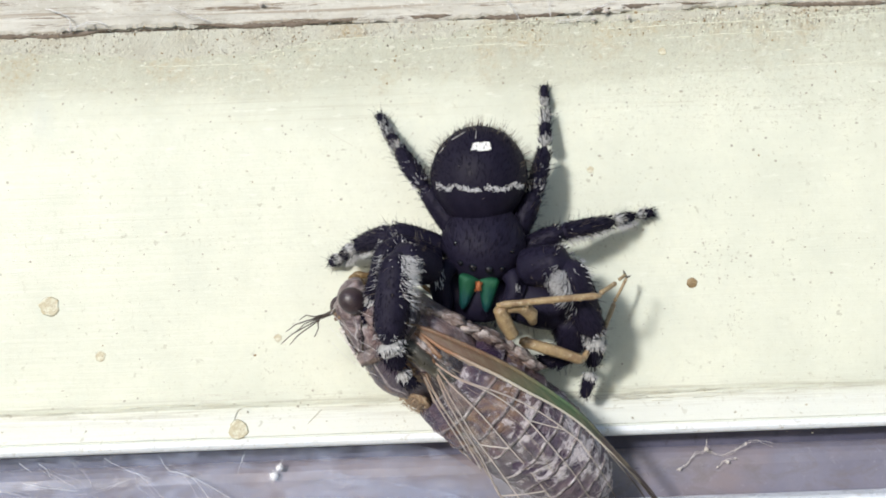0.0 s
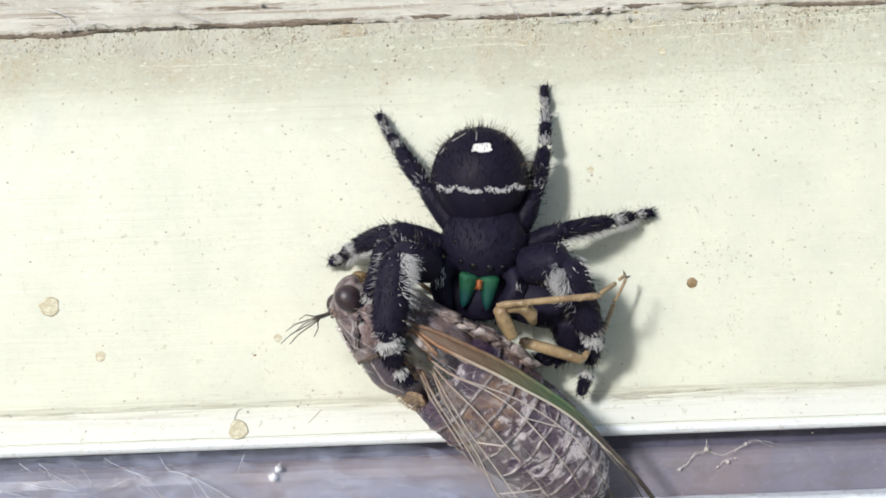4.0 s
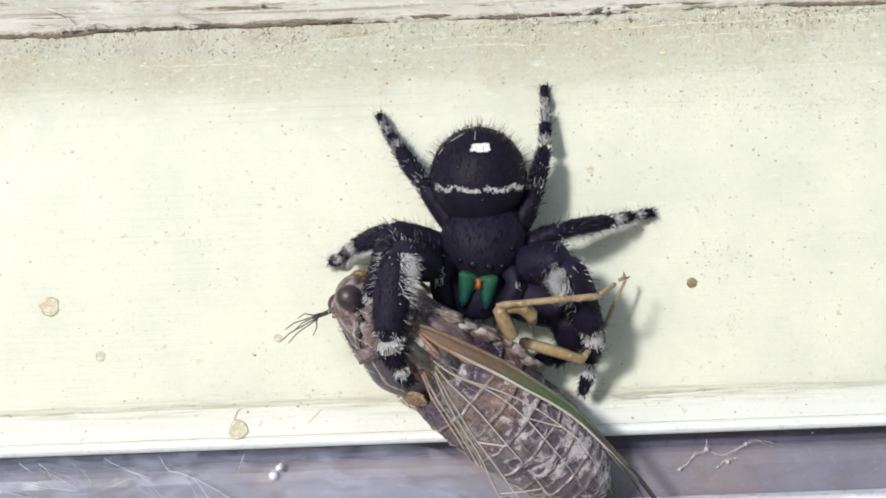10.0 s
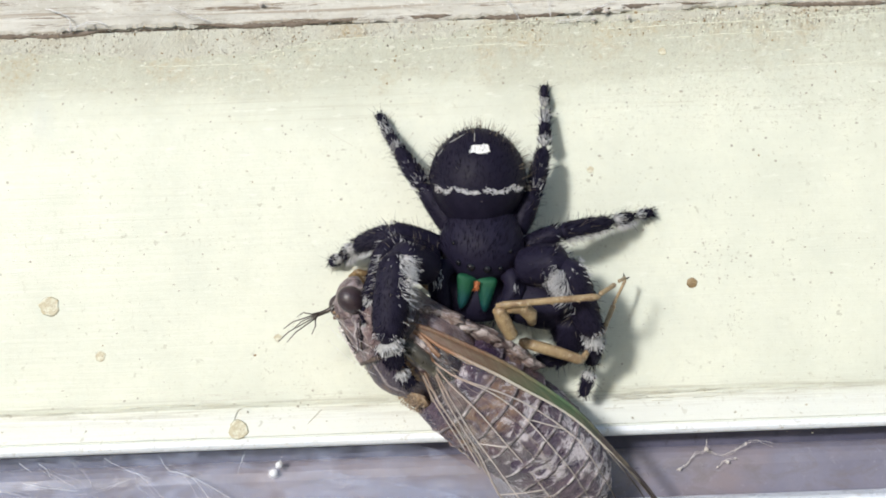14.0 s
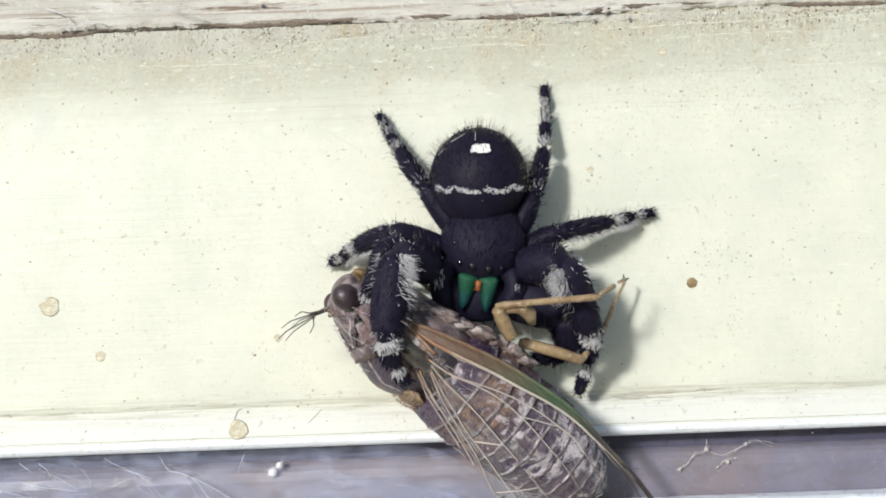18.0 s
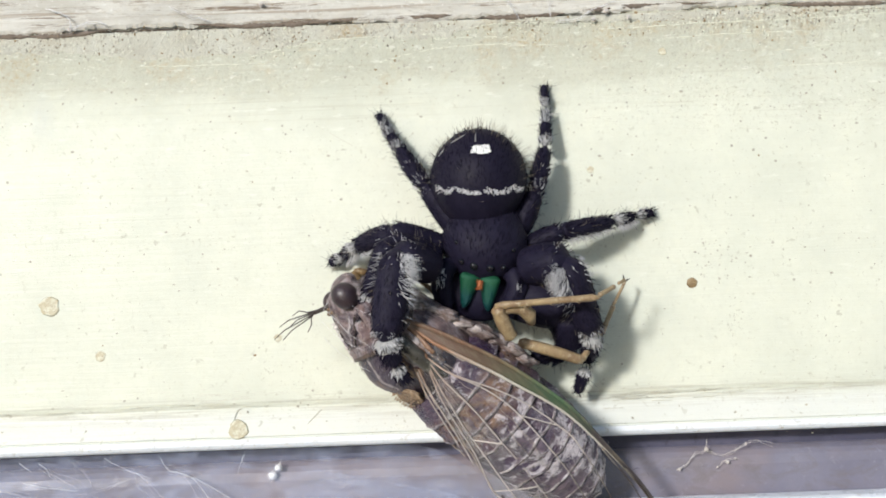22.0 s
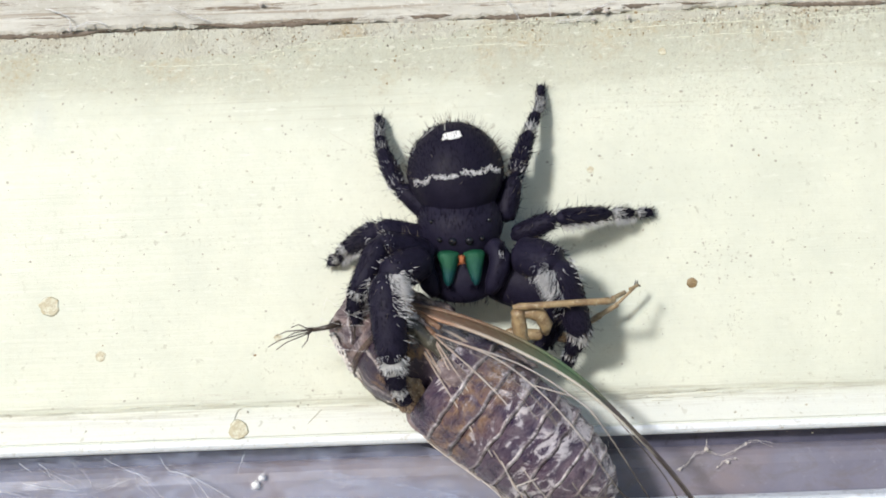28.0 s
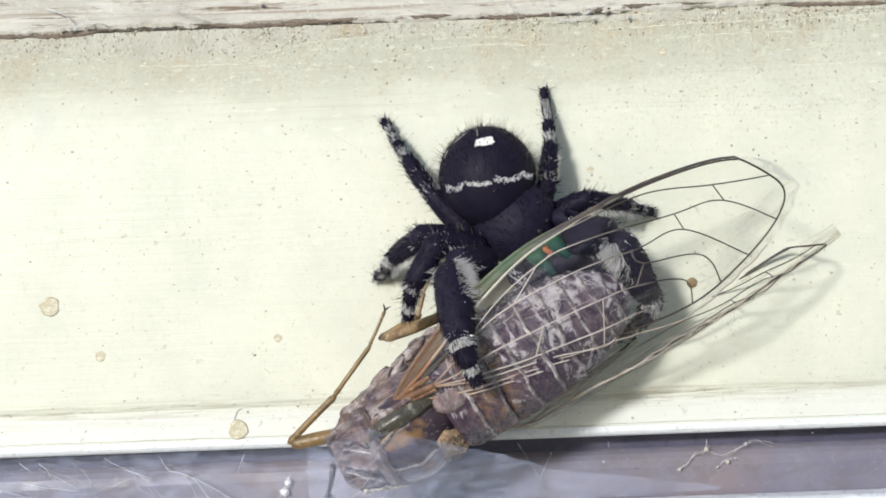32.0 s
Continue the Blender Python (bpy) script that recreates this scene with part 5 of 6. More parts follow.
def build_bare_strip():
    """The ragged strip below the joint that has lost its paint."""
    xs = [p[0] for p in COAT_EDGE]
    bm = bmesh.new()
    rows = []
    for i in range(701):
        px = -115 + 1805 * i / 700
        top = 66 - 0.037 * px
        low = float(np.interp(px, xs, [p[1] for p in COAT_EDGE]))
        low += 7 * noise.noise(Vector((px * 0.05, 3.0, 0))) + 3.5 * noise.noise(Vector((px * 0.23, 5.0, 0)))
        low = max(low, top + 4)
        rows.append([at(px, top + (low - top) * q, 0.015 + 0.03 * noise.noise(Vector((px * 0.09, q * 4, 1.0))) if 0 < q < 1 else -0.02) / MM for q in (0, 0.12, 0.3, 0.5, 0.7, 0.9, 1.0)])
    ring_loft(bm, rows, closed=False, caps=False)
    tagged(part("bare_strip", bm, CRUST), "ragged grey crust where old paint has peeled", "", "", "structure")


def build_crust():
    """Flaking crumbs, runs of rust and paint chips in the strip under the upper joint."""
    rr = random.Random(91)
    bm = bmesh.new()
    made = 0
    while made < 2300:
        px = rr.uniform(-80, 1650)
        joint = 66 - 0.037 * px
        depth = abs(rr.gauss(0, 24)) if made % 5 else rr.gauss(-5, 5)
        rich = noise.noise(Vector((px * 0.009, 21.0, 0))) + 0.5 * noise.noise(Vector((px * 0.035, 25.0, depth * 0.05))) + (0.25 if 330 < px < 560 else 0.0) + (0.2 if px > 1330 else 0.0)
        if rr.random() > 0.18 + 0.9 * max(0.0, rich):
            continue
        made += 1
        c = at(px, joint + 4 + depth, 0.0) / MM
        r = rr.uniform(0.025, 0.085) * (1.0 + 0.5 * max(0.0, rich))
        n, tall = 7, rr.choice((0.5, 0.7, 1.0, 1.6))
        ws = [rr.uniform(0.6, 1.25) for _ in range(n)]
        up = rr.uniform(0.02, 0.07)
        rings = [[c + Vector((q * r * math.cos(6.283 * i / n) * ws[i], -h, q * r * tall * math.sin(6.283 * i / n) * ws[i])) for i in range(n)] for q, h in ((1.0, -0.01), (0.7, up))]
        ring_loft(bm, rings, rr.choices((0, 1, 2, 3), (4, 1.0, 1.4 if depth < 8 else 0.4, 4.0))[0])
    # longer dark runs that hang from the joint
    for _ in range(90):
        px = rr.uniform(-80, 1650)
        if noise.noise(Vector((px * 0.009, 21.0, 0))) + 0.15 < rr.uniform(-0.1, 0.5):
            continue
        y0 = 62 - 0.037 * px + rr.uniform(-4, 6)
        strand(bm, [(px, y0, 0.0), (px + rr.uniform(-2, 2), y0 + rr.uniform(6, 26), 0.0)], rr.uniform(0.01, 0.026), 0, 0.02, rr.randint(0, 999), 4, rr.choice((0, 0, 1, 3)))
    tagged(part("paint_crust", bm, [SPECK, STAIN, DARKGAP, PAINT_EDGE]), "flaking paint crumbs and brown rust runs under the joint", "dirt", "", "stuff")
    # brown dirt packed along the joint, thick in places and gone in others
    bm = bmesh.new()
    for run in (((-110, 68), (0, 66), (100, 65), (140, 62), (195, 52)), ((335, 43), (430, 47), (520, 43), (590, 37), (650, 31)), ((700, 33), (760, 30), (800, 27)), ((850, 32), (900, 31), (1000, 24)), ((1030, 19), (1090, 12), (1150, 9), (1260, 5)), ((1380, 9), (1480, 7), (1570, 5))):
        rows = []
        n = int((run[-1][0] - run[0][0]) / 3)
        for i in range(n + 1):
            u = i / n
            px = run[0][0] + (run[-1][0] - run[0][0]) * u
            y = float(np.interp(px, [p[0] for p in run], [p[1] for p in run]))
            half = (4.2 + 4.5 * noise.noise(Vector((px * 0.028, 2.0, run[0][0]))) + 2.0 * noise.noise(Vector((px * 0.15, 6.0, 0)))) * min(1.0, 7 * u, 7 * (1 - u))
            half = max(0.6, half)
            wob = 1.6 * noise.noise(Vector((px * 0.2, 9.0, 0)))
            rows.append([at(px, y - half + wob, 0.0) / MM, at(px, y - half * 0.6 + wob, 0.12) / MM, at(px, y + half * 0.5 + wob, 0.10) / MM, at(px, y + half + 2.0 * noise.noise(Vector((px * 0.3, 12.0, 0))), 0.0) / MM])
        ring_loft(bm, rows, closed=False, caps=False)
    tagged(part("joint_dirt", bm, JOINT_DIRT), "dark brown dirt crusted along the upper joint", "dirt", "", "stuff")


def speck(bm, c, r, rr):
    n = 6
    k = rr.uniform(0.6, 1.6)
    slot = 1 if rr.random() < 0.05 else 0
    rings = [[c + Vector((q * r * k * math.cos(a) * w, -h, q * r * math.sin(a) * w)) for a, w in [(2 * math.pi * i / n, ws[i]) for i in range(n)]]
             for ws in ([rr.uniform(0.75, 1.2) for _ in range(n)],) for q, h in ((1.0, -0.01), (0.75, 0.015))]
    ring_loft(bm, rings, slot)


def build_scratches():
    """Fine lines: a hair-thin slanting scratch and short smears."""
    rr = random.Random(77)
    bm = bmesh.new()
    strand(bm, [(583, 235, 0.01), (624, 259, 0.01)], 0.018, 0, 0.01, 3)
    strand(bm, [(545, 750, 0.02), (569, 724, 0.02)], 0.022, 0, 0.01, 4)
    strand(bm, [(414, 745, 0.02), (420, 728, 0.02), (427, 724, 0.02)], 0.03, 0, 0.01, 5)
    for x0, y0, x1, slope, spread, many in ((40, 728, 540, -0.077, 7, 60), (300, 712, 440, -0.060, 6, 46), (1040, 706, 1400, -0.072, 5, 34), (1060, 700, 1180, -0.03, 9, 16), (540, 700, 640, -0.05, 8, 12)):
        for _ in range(many):
            x = rr.uniform(x0, x1)
            y = y0 + slope * (x - x0) + rr.gauss(0, spread)
            ln = rr.uniform(8, 55)
            strand(bm, [(x, y, -0.008), (x + ln, y + slope * ln, -0.008)], rr.uniform(0.008, 0.020), 0, 0.010, rr.randint(0, 999), 5)
    for _ in range(22):
        x, y = rr.uniform(950, 1620), rr.uniform(45, 210)
        ln = rr.uniform(6, 30)
        strand(bm, [(x, y, 0.0), (x + ln, y - ln * 0.037, 0.0)], rr.uniform(0.01, 0.022), 0, 0.012, rr.randint(0, 999), 4)
    tagged(part("scuff_marks", bm, SMEAR), "thin brownish scuff lines on the cream paint", "scuffs", "", "stuff")


def build_ridges():
    """Raised edges of old coats of paint below the upper joint."""
    for k, pts in enumerate((
            [(440, 102), (500, 88), (560, 74), (650, 66), (720, 64), (790, 58)], [(680, 108), (740, 92), (790, 84), (850, 80), (905, 78)], [(784, 62), (830, 50), (880, 42), (930, 40), (1000, 41)],
            [(890, 82), (980, 79), (1110, 76)], [(1060, 52), (1150, 47), (1240, 41), (1400, 34), (1575, 22)], [(1375, 90), (1420, 86), (1472, 78)], [(1375, 117), (1460, 113), (1575, 104)], [(770, 70), (840, 66), (900, 66)],
            [(1180, 68), (1290, 60), (1420, 54)], [(250, 118), (330, 117), (470, 112)])):
        bm = bmesh.new()
        strand(bm, [(x, y, -0.03) for x, y in pts], 0.055, 0, 0.03, 300 + k, 10)
        tagged(part("paint_ridge", bm, PAINT_EDGE), "thin raised cream edge of an old paint coat", "paint edge", "old paint edges on the rail")


def lump(bm, c, r, seed, n=26):
    rr = random.Random(seed)
    ball(bm, c, (r, r * 0.8, r * 0.9), 10, 8, 0, None, lambda x, y, z: tuple(v * (1 + 0.3 * noise.noise(Vector((x * 2 + seed, y * 2, z * 2)))) for v in (x, y, z)))
    for _ in range(n):
        d = Vector((rr.gauss(0, 1), rr.gauss(0, 1), rr.gauss(0, 1))).normalized()
        hair(bm, Vector(c) + d * r * 0.8, d, rr.uniform(0.2, 0.6) * r * 2, 0.012, 0)


def build_webs():
    rr = random.Random(5)
    bm = bmesh.new()
    # drawn threads that slope down to the right beneath the lip, each with finer ones beside it
    for pts, r in (([(184, 812, 0.2), (226, 833, 0.3), (262, 845, 0.3)], 0.020), ([(284, 811, 0.2), (300, 833, 0.4), (335, 843, 0.4), (359, 868, 0.3), (374, 890, 0.2)], 0.028),
                   ([(304, 834, 0.4), (351, 850, 0.4), (410, 884, 0.2)], 0.022), ([(40, 856, 0.3), (77, 863, 0.4), (109, 867, 0.4), (135, 870, 0.3)], 0.026), ([(70, 822, 0.3), (84, 834, 0.3), (88, 845, 0.3)], 0.026),
                   ([(34, 821, 0.3), (56, 836, 0.3)], 0.020), ([(433, 804, 0.2), (423, 828, 0.2)], 0.018), ([(240, 836, 0.3), (268, 860, 0.3), (292, 886, 0.2)], 0.010), ([(-20, 868, 0.2), (30, 876, 0.3), (60, 888, 0.2)], 0.016),
                   ([(96, 842, 0.3), (120, 856, 0.3), (150, 880, 0.2)], 0.010), ([(170, 868, 0.3), (205, 858, 0.3), (226, 850, 0.3)], 0.014), ([(120, 815, 0.3), (150, 838, 0.3), (165, 868, 0.2)], 0.008)):
        strand(bm, [(x, y, h - 1.3) for x, y, h in pts], r, 0, 0.03, rr.randint(0, 9999), 10)
        for k in range(2):
            strand(bm, [(x + rr.gauss(0, 9), y + rr.gauss(0, 8), h - 1.3 + rr.uniform(-0.1, 0.2)) for x, y, h in pts], rr.choice((0.005, 0.006, 0.009)), 0, 0.03, rr.randint(0, 9999), 8)
    web = part("cobweb", bm, SILK)
    tagged(web, "tangle of white cobweb threads under the rail's lip", "cobweb", "", "stuff")
    # matted silk hangs over the sill strip
    bm = bmesh.new()
    rows = []
    for i in range(61):
        px = -160 + 1060 * i / 60
        edge = 0.5 + 0.5 * math.tanh((820 - px) / 60)
        rows.append([at(px, 800 - 0.037 * (px - 300) + 10 * (1 - edge) * 8 + (130 * q) * (0.35 + 0.65 * edge), -0.9 + 1.3 * q + 0.25 * noise.noise(Vector((px * 0.012, q * 2.5, 4.0)))) / MM for q in (0, 0.15, 0.3, 0.45, 0.6, 0.8, 1.0)])
    ring_loft(bm, rows, closed=False, caps=False)
    tagged(part("silk_sheet", bm, SHEET), "thin bluish sheet of matted cobweb over the sill strip", "cobweb", "", "stuff")
    # two fine threads that meet on the sill strip
    bm = bmesh.new()
    for k, pts in enumerate((((916, 784), (934, 812), (953, 844)), ((975, 803), (966, 824), (955, 848)), ((1076, 780), (1077, 792)))):
        strand(bm, [(x, y, -1.75) for x, y in pts], 0.010, 0, 0.02, 300 + k, 6)
    lump(bm, at(975, 803, -1.75) / MM, 0.06, 8)
    tagged(part("cobweb", bm, SILK), "faint fine cobweb threads on the grey sill strip", "cobweb", "", "stuff")
    # curled silk scrap with crumbs
    bm = bmesh.new()
    for k in range(3):
        j = lambda: rr.uniform(-3.5, 3.5)
        strand(bm, [(1200 + j(), 832, -1.75), (1218 + j(), 822 + j(), -1.75), (1228, 806 + j(), -1.75), (1246, 798 + j(), -1.75), (1251, 778, -1.75)], 0.013, 0, 0.05, k, 6)
        strand(bm, [(1246, 798, -1.75), (1262 + j(), 804 + j(), -1.75), (1280, 806 + j(), -1.75), (1300, 796 + j(), -1.75), (1316, 786 + j(), -1.75), (1340, 782 + j(), -1.75), (1368, 788 + j(), -1.75)], 0.013, 0, 0.05, k + 9, 6)
        strand(bm, [(1272, 826, -1.75), (1284, 814 + j(), -1.75), (1302 + j(), 812, -1.75)], 0.012, 0, 0.05, k + 20, 6)
    for x, y, r in ((1203, 831, 0.14), (1250, 795, 0.22), (1288, 818, 0.18), (1270, 827, 0.10), (1320, 786, 0.13), (1301, 812, 0.10)):
        lump(bm, at(x, y, -1.75) / MM, r * 0.8, int(x))
    tagged(part("silk_scrap", bm, OLDSILK), "curled scrap of dirty white silk with crumbs", "cobweb")
    # loose threads at the upper joint
    for n, (pts, r, lab) in enumerate((
            ([(890, -8, 0.6), (902, 8, 0.7), (918, 36, 0.5)], 0.03, "single pale silk thread crossing the upper joint"),
            ([(970, -8, 0.6), (975, 30, 0.4)], 0.02, "single pale silk thread crossing the upper joint"),
            ([(985, 40, 0.4), (1020, 34, 0.5), (1046, 22, 0.6), (1085, 2, 0.5)], 0.03, "slack pale silk thread at the upper joint"),
            ([(85, 18, 0.6), (118, 30, 0.7), (128, 50, 0.6), (160, 40, 0.6), (190, 44, 0.5)], 0.045, "white silk tuft on the upper board"),
            ([(300, 12, 0.5), (335, 28, 0.6), (372, 38, 0.5)], 0.03, "pale silk thread on the upper board"))):
        bm = bmesh.new()
        for k in range(3):
            strand(bm, [(x + rr.uniform(-4, 4), y + rr.uniform(-3, 3), h) for x, y, h in pts], r * 0.45, 0, 0.06, 50 + n * 3 + k, 7)
        tagged(part("silk_thread", bm, SILK), lab, "cobweb", "threads at the upper joint")
    for x, y, r in ((1072, 20, 0.20), (462, 8, 0.17), (124, 54, 0.17), (1050, 34, 0.15), (1112, 30, 0.13)):
        bm = bmesh.new()
        lump(bm, (0, 0, 0), r, int(x), 60)
        ob = part("lint_crumb", bm, OLDSILK)
        ob.location = at(x, y, 0.5)
        tagged(ob, "small pale crumb of lint caught at the upper joint", "lint", "crumbs at the upper joint")
    # a loose veil of silk, stuck to the prey and drawn up with it
    bm = bmesh.new()
    rows = []
    for i in range(61):
        x = -8.7 + 28.0 * i / 60
        top = float(np.interp(x, (-8.7, -4.1, -0.4, 3.4, 8.5, 13.3, 19.3), (2.1, 3.2, 2.2, 1.2, -0.55, -1.3, -2.4))) + 0.25 * noise.noise(Vector((x * 0.7, 3.0, 0)))
        rows.append([Vector((x, 0.5 * noise.noise(Vector((x * 0.25, q * 3, 7.0))), top + (-2.6 - top) * q)) for q in (0, 0.12, 0.3, 0.5, 0.75, 1.0)])
    ring_loft(bm, rows, closed=False, caps=False)
    veil = part("silk_veil", bm, VEIL_SILK)
    tagged(veil, "thin bluish veil of silk clinging over the prey", "cobweb", "", "stuff")
    # the swaying fluff
    bm = bmesh.new()
    lump(bm, (-0.25, 0, -0.35), 0.36, 3, 60)
    lump(bm, (0.22, 0, 0.30), 0.28, 4, 50)
    tube(bm, [(-0.1, 0, -0.1), (0.25, 0, 0.5), (0.5, 0.1, 1.0)], [0.03, 0.02, 0.01], 5)
    fl = part("fluff", bm, FLUFF)
    tagged(fl, "bright white tuft of fluff swaying on a web thread", "fluff")
    return fl, veil


build_setting()
build_ground()
spider, jaws, abdomen, legs = build_spider()
cicada, wings, antenna, limbs, skull = build_cicada()
build_small()
build_specks()
build_bare_strip()
build_crust()
build_scratches()
build_ridges()
fluff, veil = build_webs()


# ---- movement ----
def track(rows):
    """A smooth curve through (t, values...) rows, flat beyond its ends and never overshooting."""
    T = np.array([r[0] for r in rows], float)
    V = np.array([r[1:] for r in rows], float)
    n = len(T)
    S = np.zeros_like(V)
    if n > 1:
        d = np.diff(V, axis=0) / np.diff(T)[:, None]
        for i in range(1, n - 1):
            ok = d[i - 1] * d[i] > 0
            S[i] = np.where(ok, 2 * d[i - 1] * d[i] / np.where(ok, d[i - 1] + d[i], 1), 0)

    def f(t):
        if t <= T[0]:
            return V[0]
        if t >= T[-1]:
            return V[-1]
        i = int(np.searchsorted(T, t, side="right") - 1)
        h = T[i + 1] - T[i]
        u = (t - T[i]) / h
        return ((1 + 2 * u) * (1 - u) ** 2 * V[i] + u * (1 - u) ** 2 * h * S[i] + u * u * (3 - 2 * u) * V[i + 1] + u * u * (u - 1) * h * S[i + 1])

    return f


# small fidgets of the first 25 s: (t, dx, dy)
FACE = track([(0, 0, 0), (0.5, 2, -5), (1, 2, -3), (2, 2, -1), (2.5, 2, -5), (3, 2, -3), (3.5, 2, -3), (5.5, -6, -3), (6.5, -5, -2), (7, -1, 2), (9, -1, 3), (9.5, 0, -5),
              (11, -1, -3), (11.5, 0, 0), (12.5, 1, 1), (13, 0, -2), (13.5, -4, -2), (14.5, -2, 1), (17, 0, 1), (18, -1, -1), (20, 0, 1), (22, 2, -2), (23, 2, -2), (25.5, 2, 0)])
REAR = track([(0, 0, 0), (0.5, 2, 0), (3.5, 2, 2), (5.5, -4, 3), (6.5, -4, 3), (7, -1, 5), (9, -2, 3), (11, -1, 2), (13, -3, 3), (14.5, -2, 5), (17, -1, 3), (20, -1, 5), (25.5, 0, 5)])
PREY = track([(0, 0, 0), (0.5, -5, -5), (2, -7, -3), (2.5, -9, -6), (3.5, -8, -5), (5.5, 0, -1), (7, 0, -1), (9, 0, 0), (9.5, -3, -5), (11, -5, -2), (12, -8, -3), (13, -9, -5),
              (13.5, -7, -5), (14, -2, -2), (14.5, -5, -5), (17, -10, -5), (19, -11, -7), (21, -11, -8), (23, -14, -8), (25.5, -16, -8)])

# body: t, head x, y, turn, pitch | abdomen x, y, turn, pitch
CEPH = track([(0, 855, 436, -8, 0), (25.5, 855, 436, -8, 0), (26.6, 850, 428, -4, -3), (27.5, 838, 412, 2, -8), (28.0, 814, 400, 2, -12), (28.2, 833, 393, -6, -20), (28.5, 855, 380, -3, -22),
              (29.0, 884, 401, -4, -16), (29.3, 880, 375, -4, -22), (29.6, 886, 375, -4, -22), (30.0, 923, 400, 24, -12), (30.3, 918, 390, 40, -4), (31, 915, 395, 44, -2), (32, 915, 396, 46, -2)])
ABDO = track([(0, 848, 316, 0, 0), (25.5, 848, 316, 0, 0), (27.5, 820, 322, 8, -6), (28.0, 807, 308, 9, -12), (28.2, 819, 306, 0, -24), (28.5, 835, 308, 0, -26), (29.0, 834, 313, 3, -20),
              (29.3, 837, 314, 3, -22), (29.6, 838, 309, 4, -25), (30.0, 863, 313, 11, -20), (30.3, 865, 312, 10, -17), (32, 863, 316, 9, -9)])
# jaws: t, turn about their length
JAW = track([(0, 22), (25.5, 22), (27.5, 12), (28.0, 4), (29.6, 4), (30.3, 20), (32, 20)])
# cicada: t, x, y, h, turn, tilt, roll
CICA = track([(0, 784, 664, 5.3, -38, 9, 72), (25.5, 784, 664, 5.3, -38, 9, 72), (26.6, 780, 664, 5.5, -37, 6, 66), (27.5, 762, 664, 5.7, -37, 1, 62), (28.0, 770, 666, 6, -36, -6, 48), (28.2, 790, 650, 6.2, -31, -14, 42),
              (28.5, 786, 660, 6.2, -29, -36, 32), (29.0, 788, 660, 6.2, -28, -32, 34), (29.3, 799, 668, 6.2, -5, 0, 28), (29.55, 796, 680, 6.2, -7, 0, 26), (29.72, 786, 676, 6.2, -17, 0, 27), (29.9, 774, 685, 6.2, 5, 0, 28), (30.0, 774, 697, 6.6, 20, 0, 44),
              (30.25, 794, 692, 7.6, 27, 0, 53), (30.6, 794, 704, 8, 31, 0, 56), (31.2, 787, 718, 8, 33, 0, 57), (32, 784, 722, 8, 33, 0, 57)])
# wings: t, spread, slope, swing in the plane of sight
WR = track([(0, -8, -46, -7, -2.4, 0, 0), (25.5, -8, -46, -7, -2.4, 0, 0), (27.5, -8, -46, -6, -2.3, 0, 0), (28.0, -7, -45, -4.5, -2.0, 0, 0), (28.5, 0, -42, -16, 0.3, -9, 1.8), (29.0, -2, -44, -13, 0.8, -10, 0.8),
            (29.3, -9, -40, -3, -1.0, 0, 0), (29.6, -9, -40, -3, -1.0, 0, 0), (29.9, -9, -34, 1, -1, 0, 0), (30.0, -6, -32, -2, -1, 0, 0), (30.3, -3, -38, -2.0, -0.2, 0, 0), (31.2, -3, -40, -2.5, 0.3, 0, 0), (32, -3, -40, -2.5, 0.4, 0, 0)])
WL = track([(0, -6, -36, 0, 0, 0, 0), (25.5, -6, -36, 0, 0, 0, 0), (28.2, -6, -52, -2, 0, 0, 0), (28.5, -6, -26, 3, 0, 0, 0), (29.0, -6, -26, 3, 0.6, 0, 0), (29.3, -6, -47, -7, 1.6, 0, 0), (29.6, -6, -47, -6, 1.6, 0, 0), (29.9, -6, -40, -3, 1.6, 0, 0), (30.0, -6, -34, -2.5, 2, 0, 0.3),
            (30.3, -4, -27, -5, 2.4, 0, 1.0), (31.2, -4, -28, -6.0, 2.4, 0, 1.3), (32, -4, -28, -6.0, 2.4, 0, 1.3)])
# feelers: t, x, y, h, turn
FEEL = track([(0, 600, 546, 7, 207), (25.5, 584, 538, 7, 207), (27.5, 560, 552, 7, 207), (28.0, 588, 576, 7, 194), (28.2, 596, 604, 7, 188), (28.5, 614, 556, 7, 137), (29.0, 618, 552, 7, 132),
              (29.3, 572, 654, 6, 193), (29.6, 572, 650, 6, 196), (29.9, 556, 710, 6, 232), (30.3, 590, 800, 6, 255), (32, 588, 836, 6, 262)])
# cicada's head: t, roll, yaw on its neck, how far it is pushed in
NOD = track([(0, 0, 0, 0), (27.5, 0, 0, 0), (28.0, -6, -10, 1.2), (29.0, -10, -32, 0.2), (29.3, -5, -12, 0), (30.1, 0, 0, 0), (30.7, -15, -8, 1.5), (32, -15, -8, 1.5)])
# cicada's right legs: t, then hip, knee, ankle, foot, claw as (x, y, h)
LIMB = {k: [] for k in ("fore", "mid", "hind")}


def reach(k, t, *joints):
    LIMB[k].append((t, *[v for j in joints for v in j]))


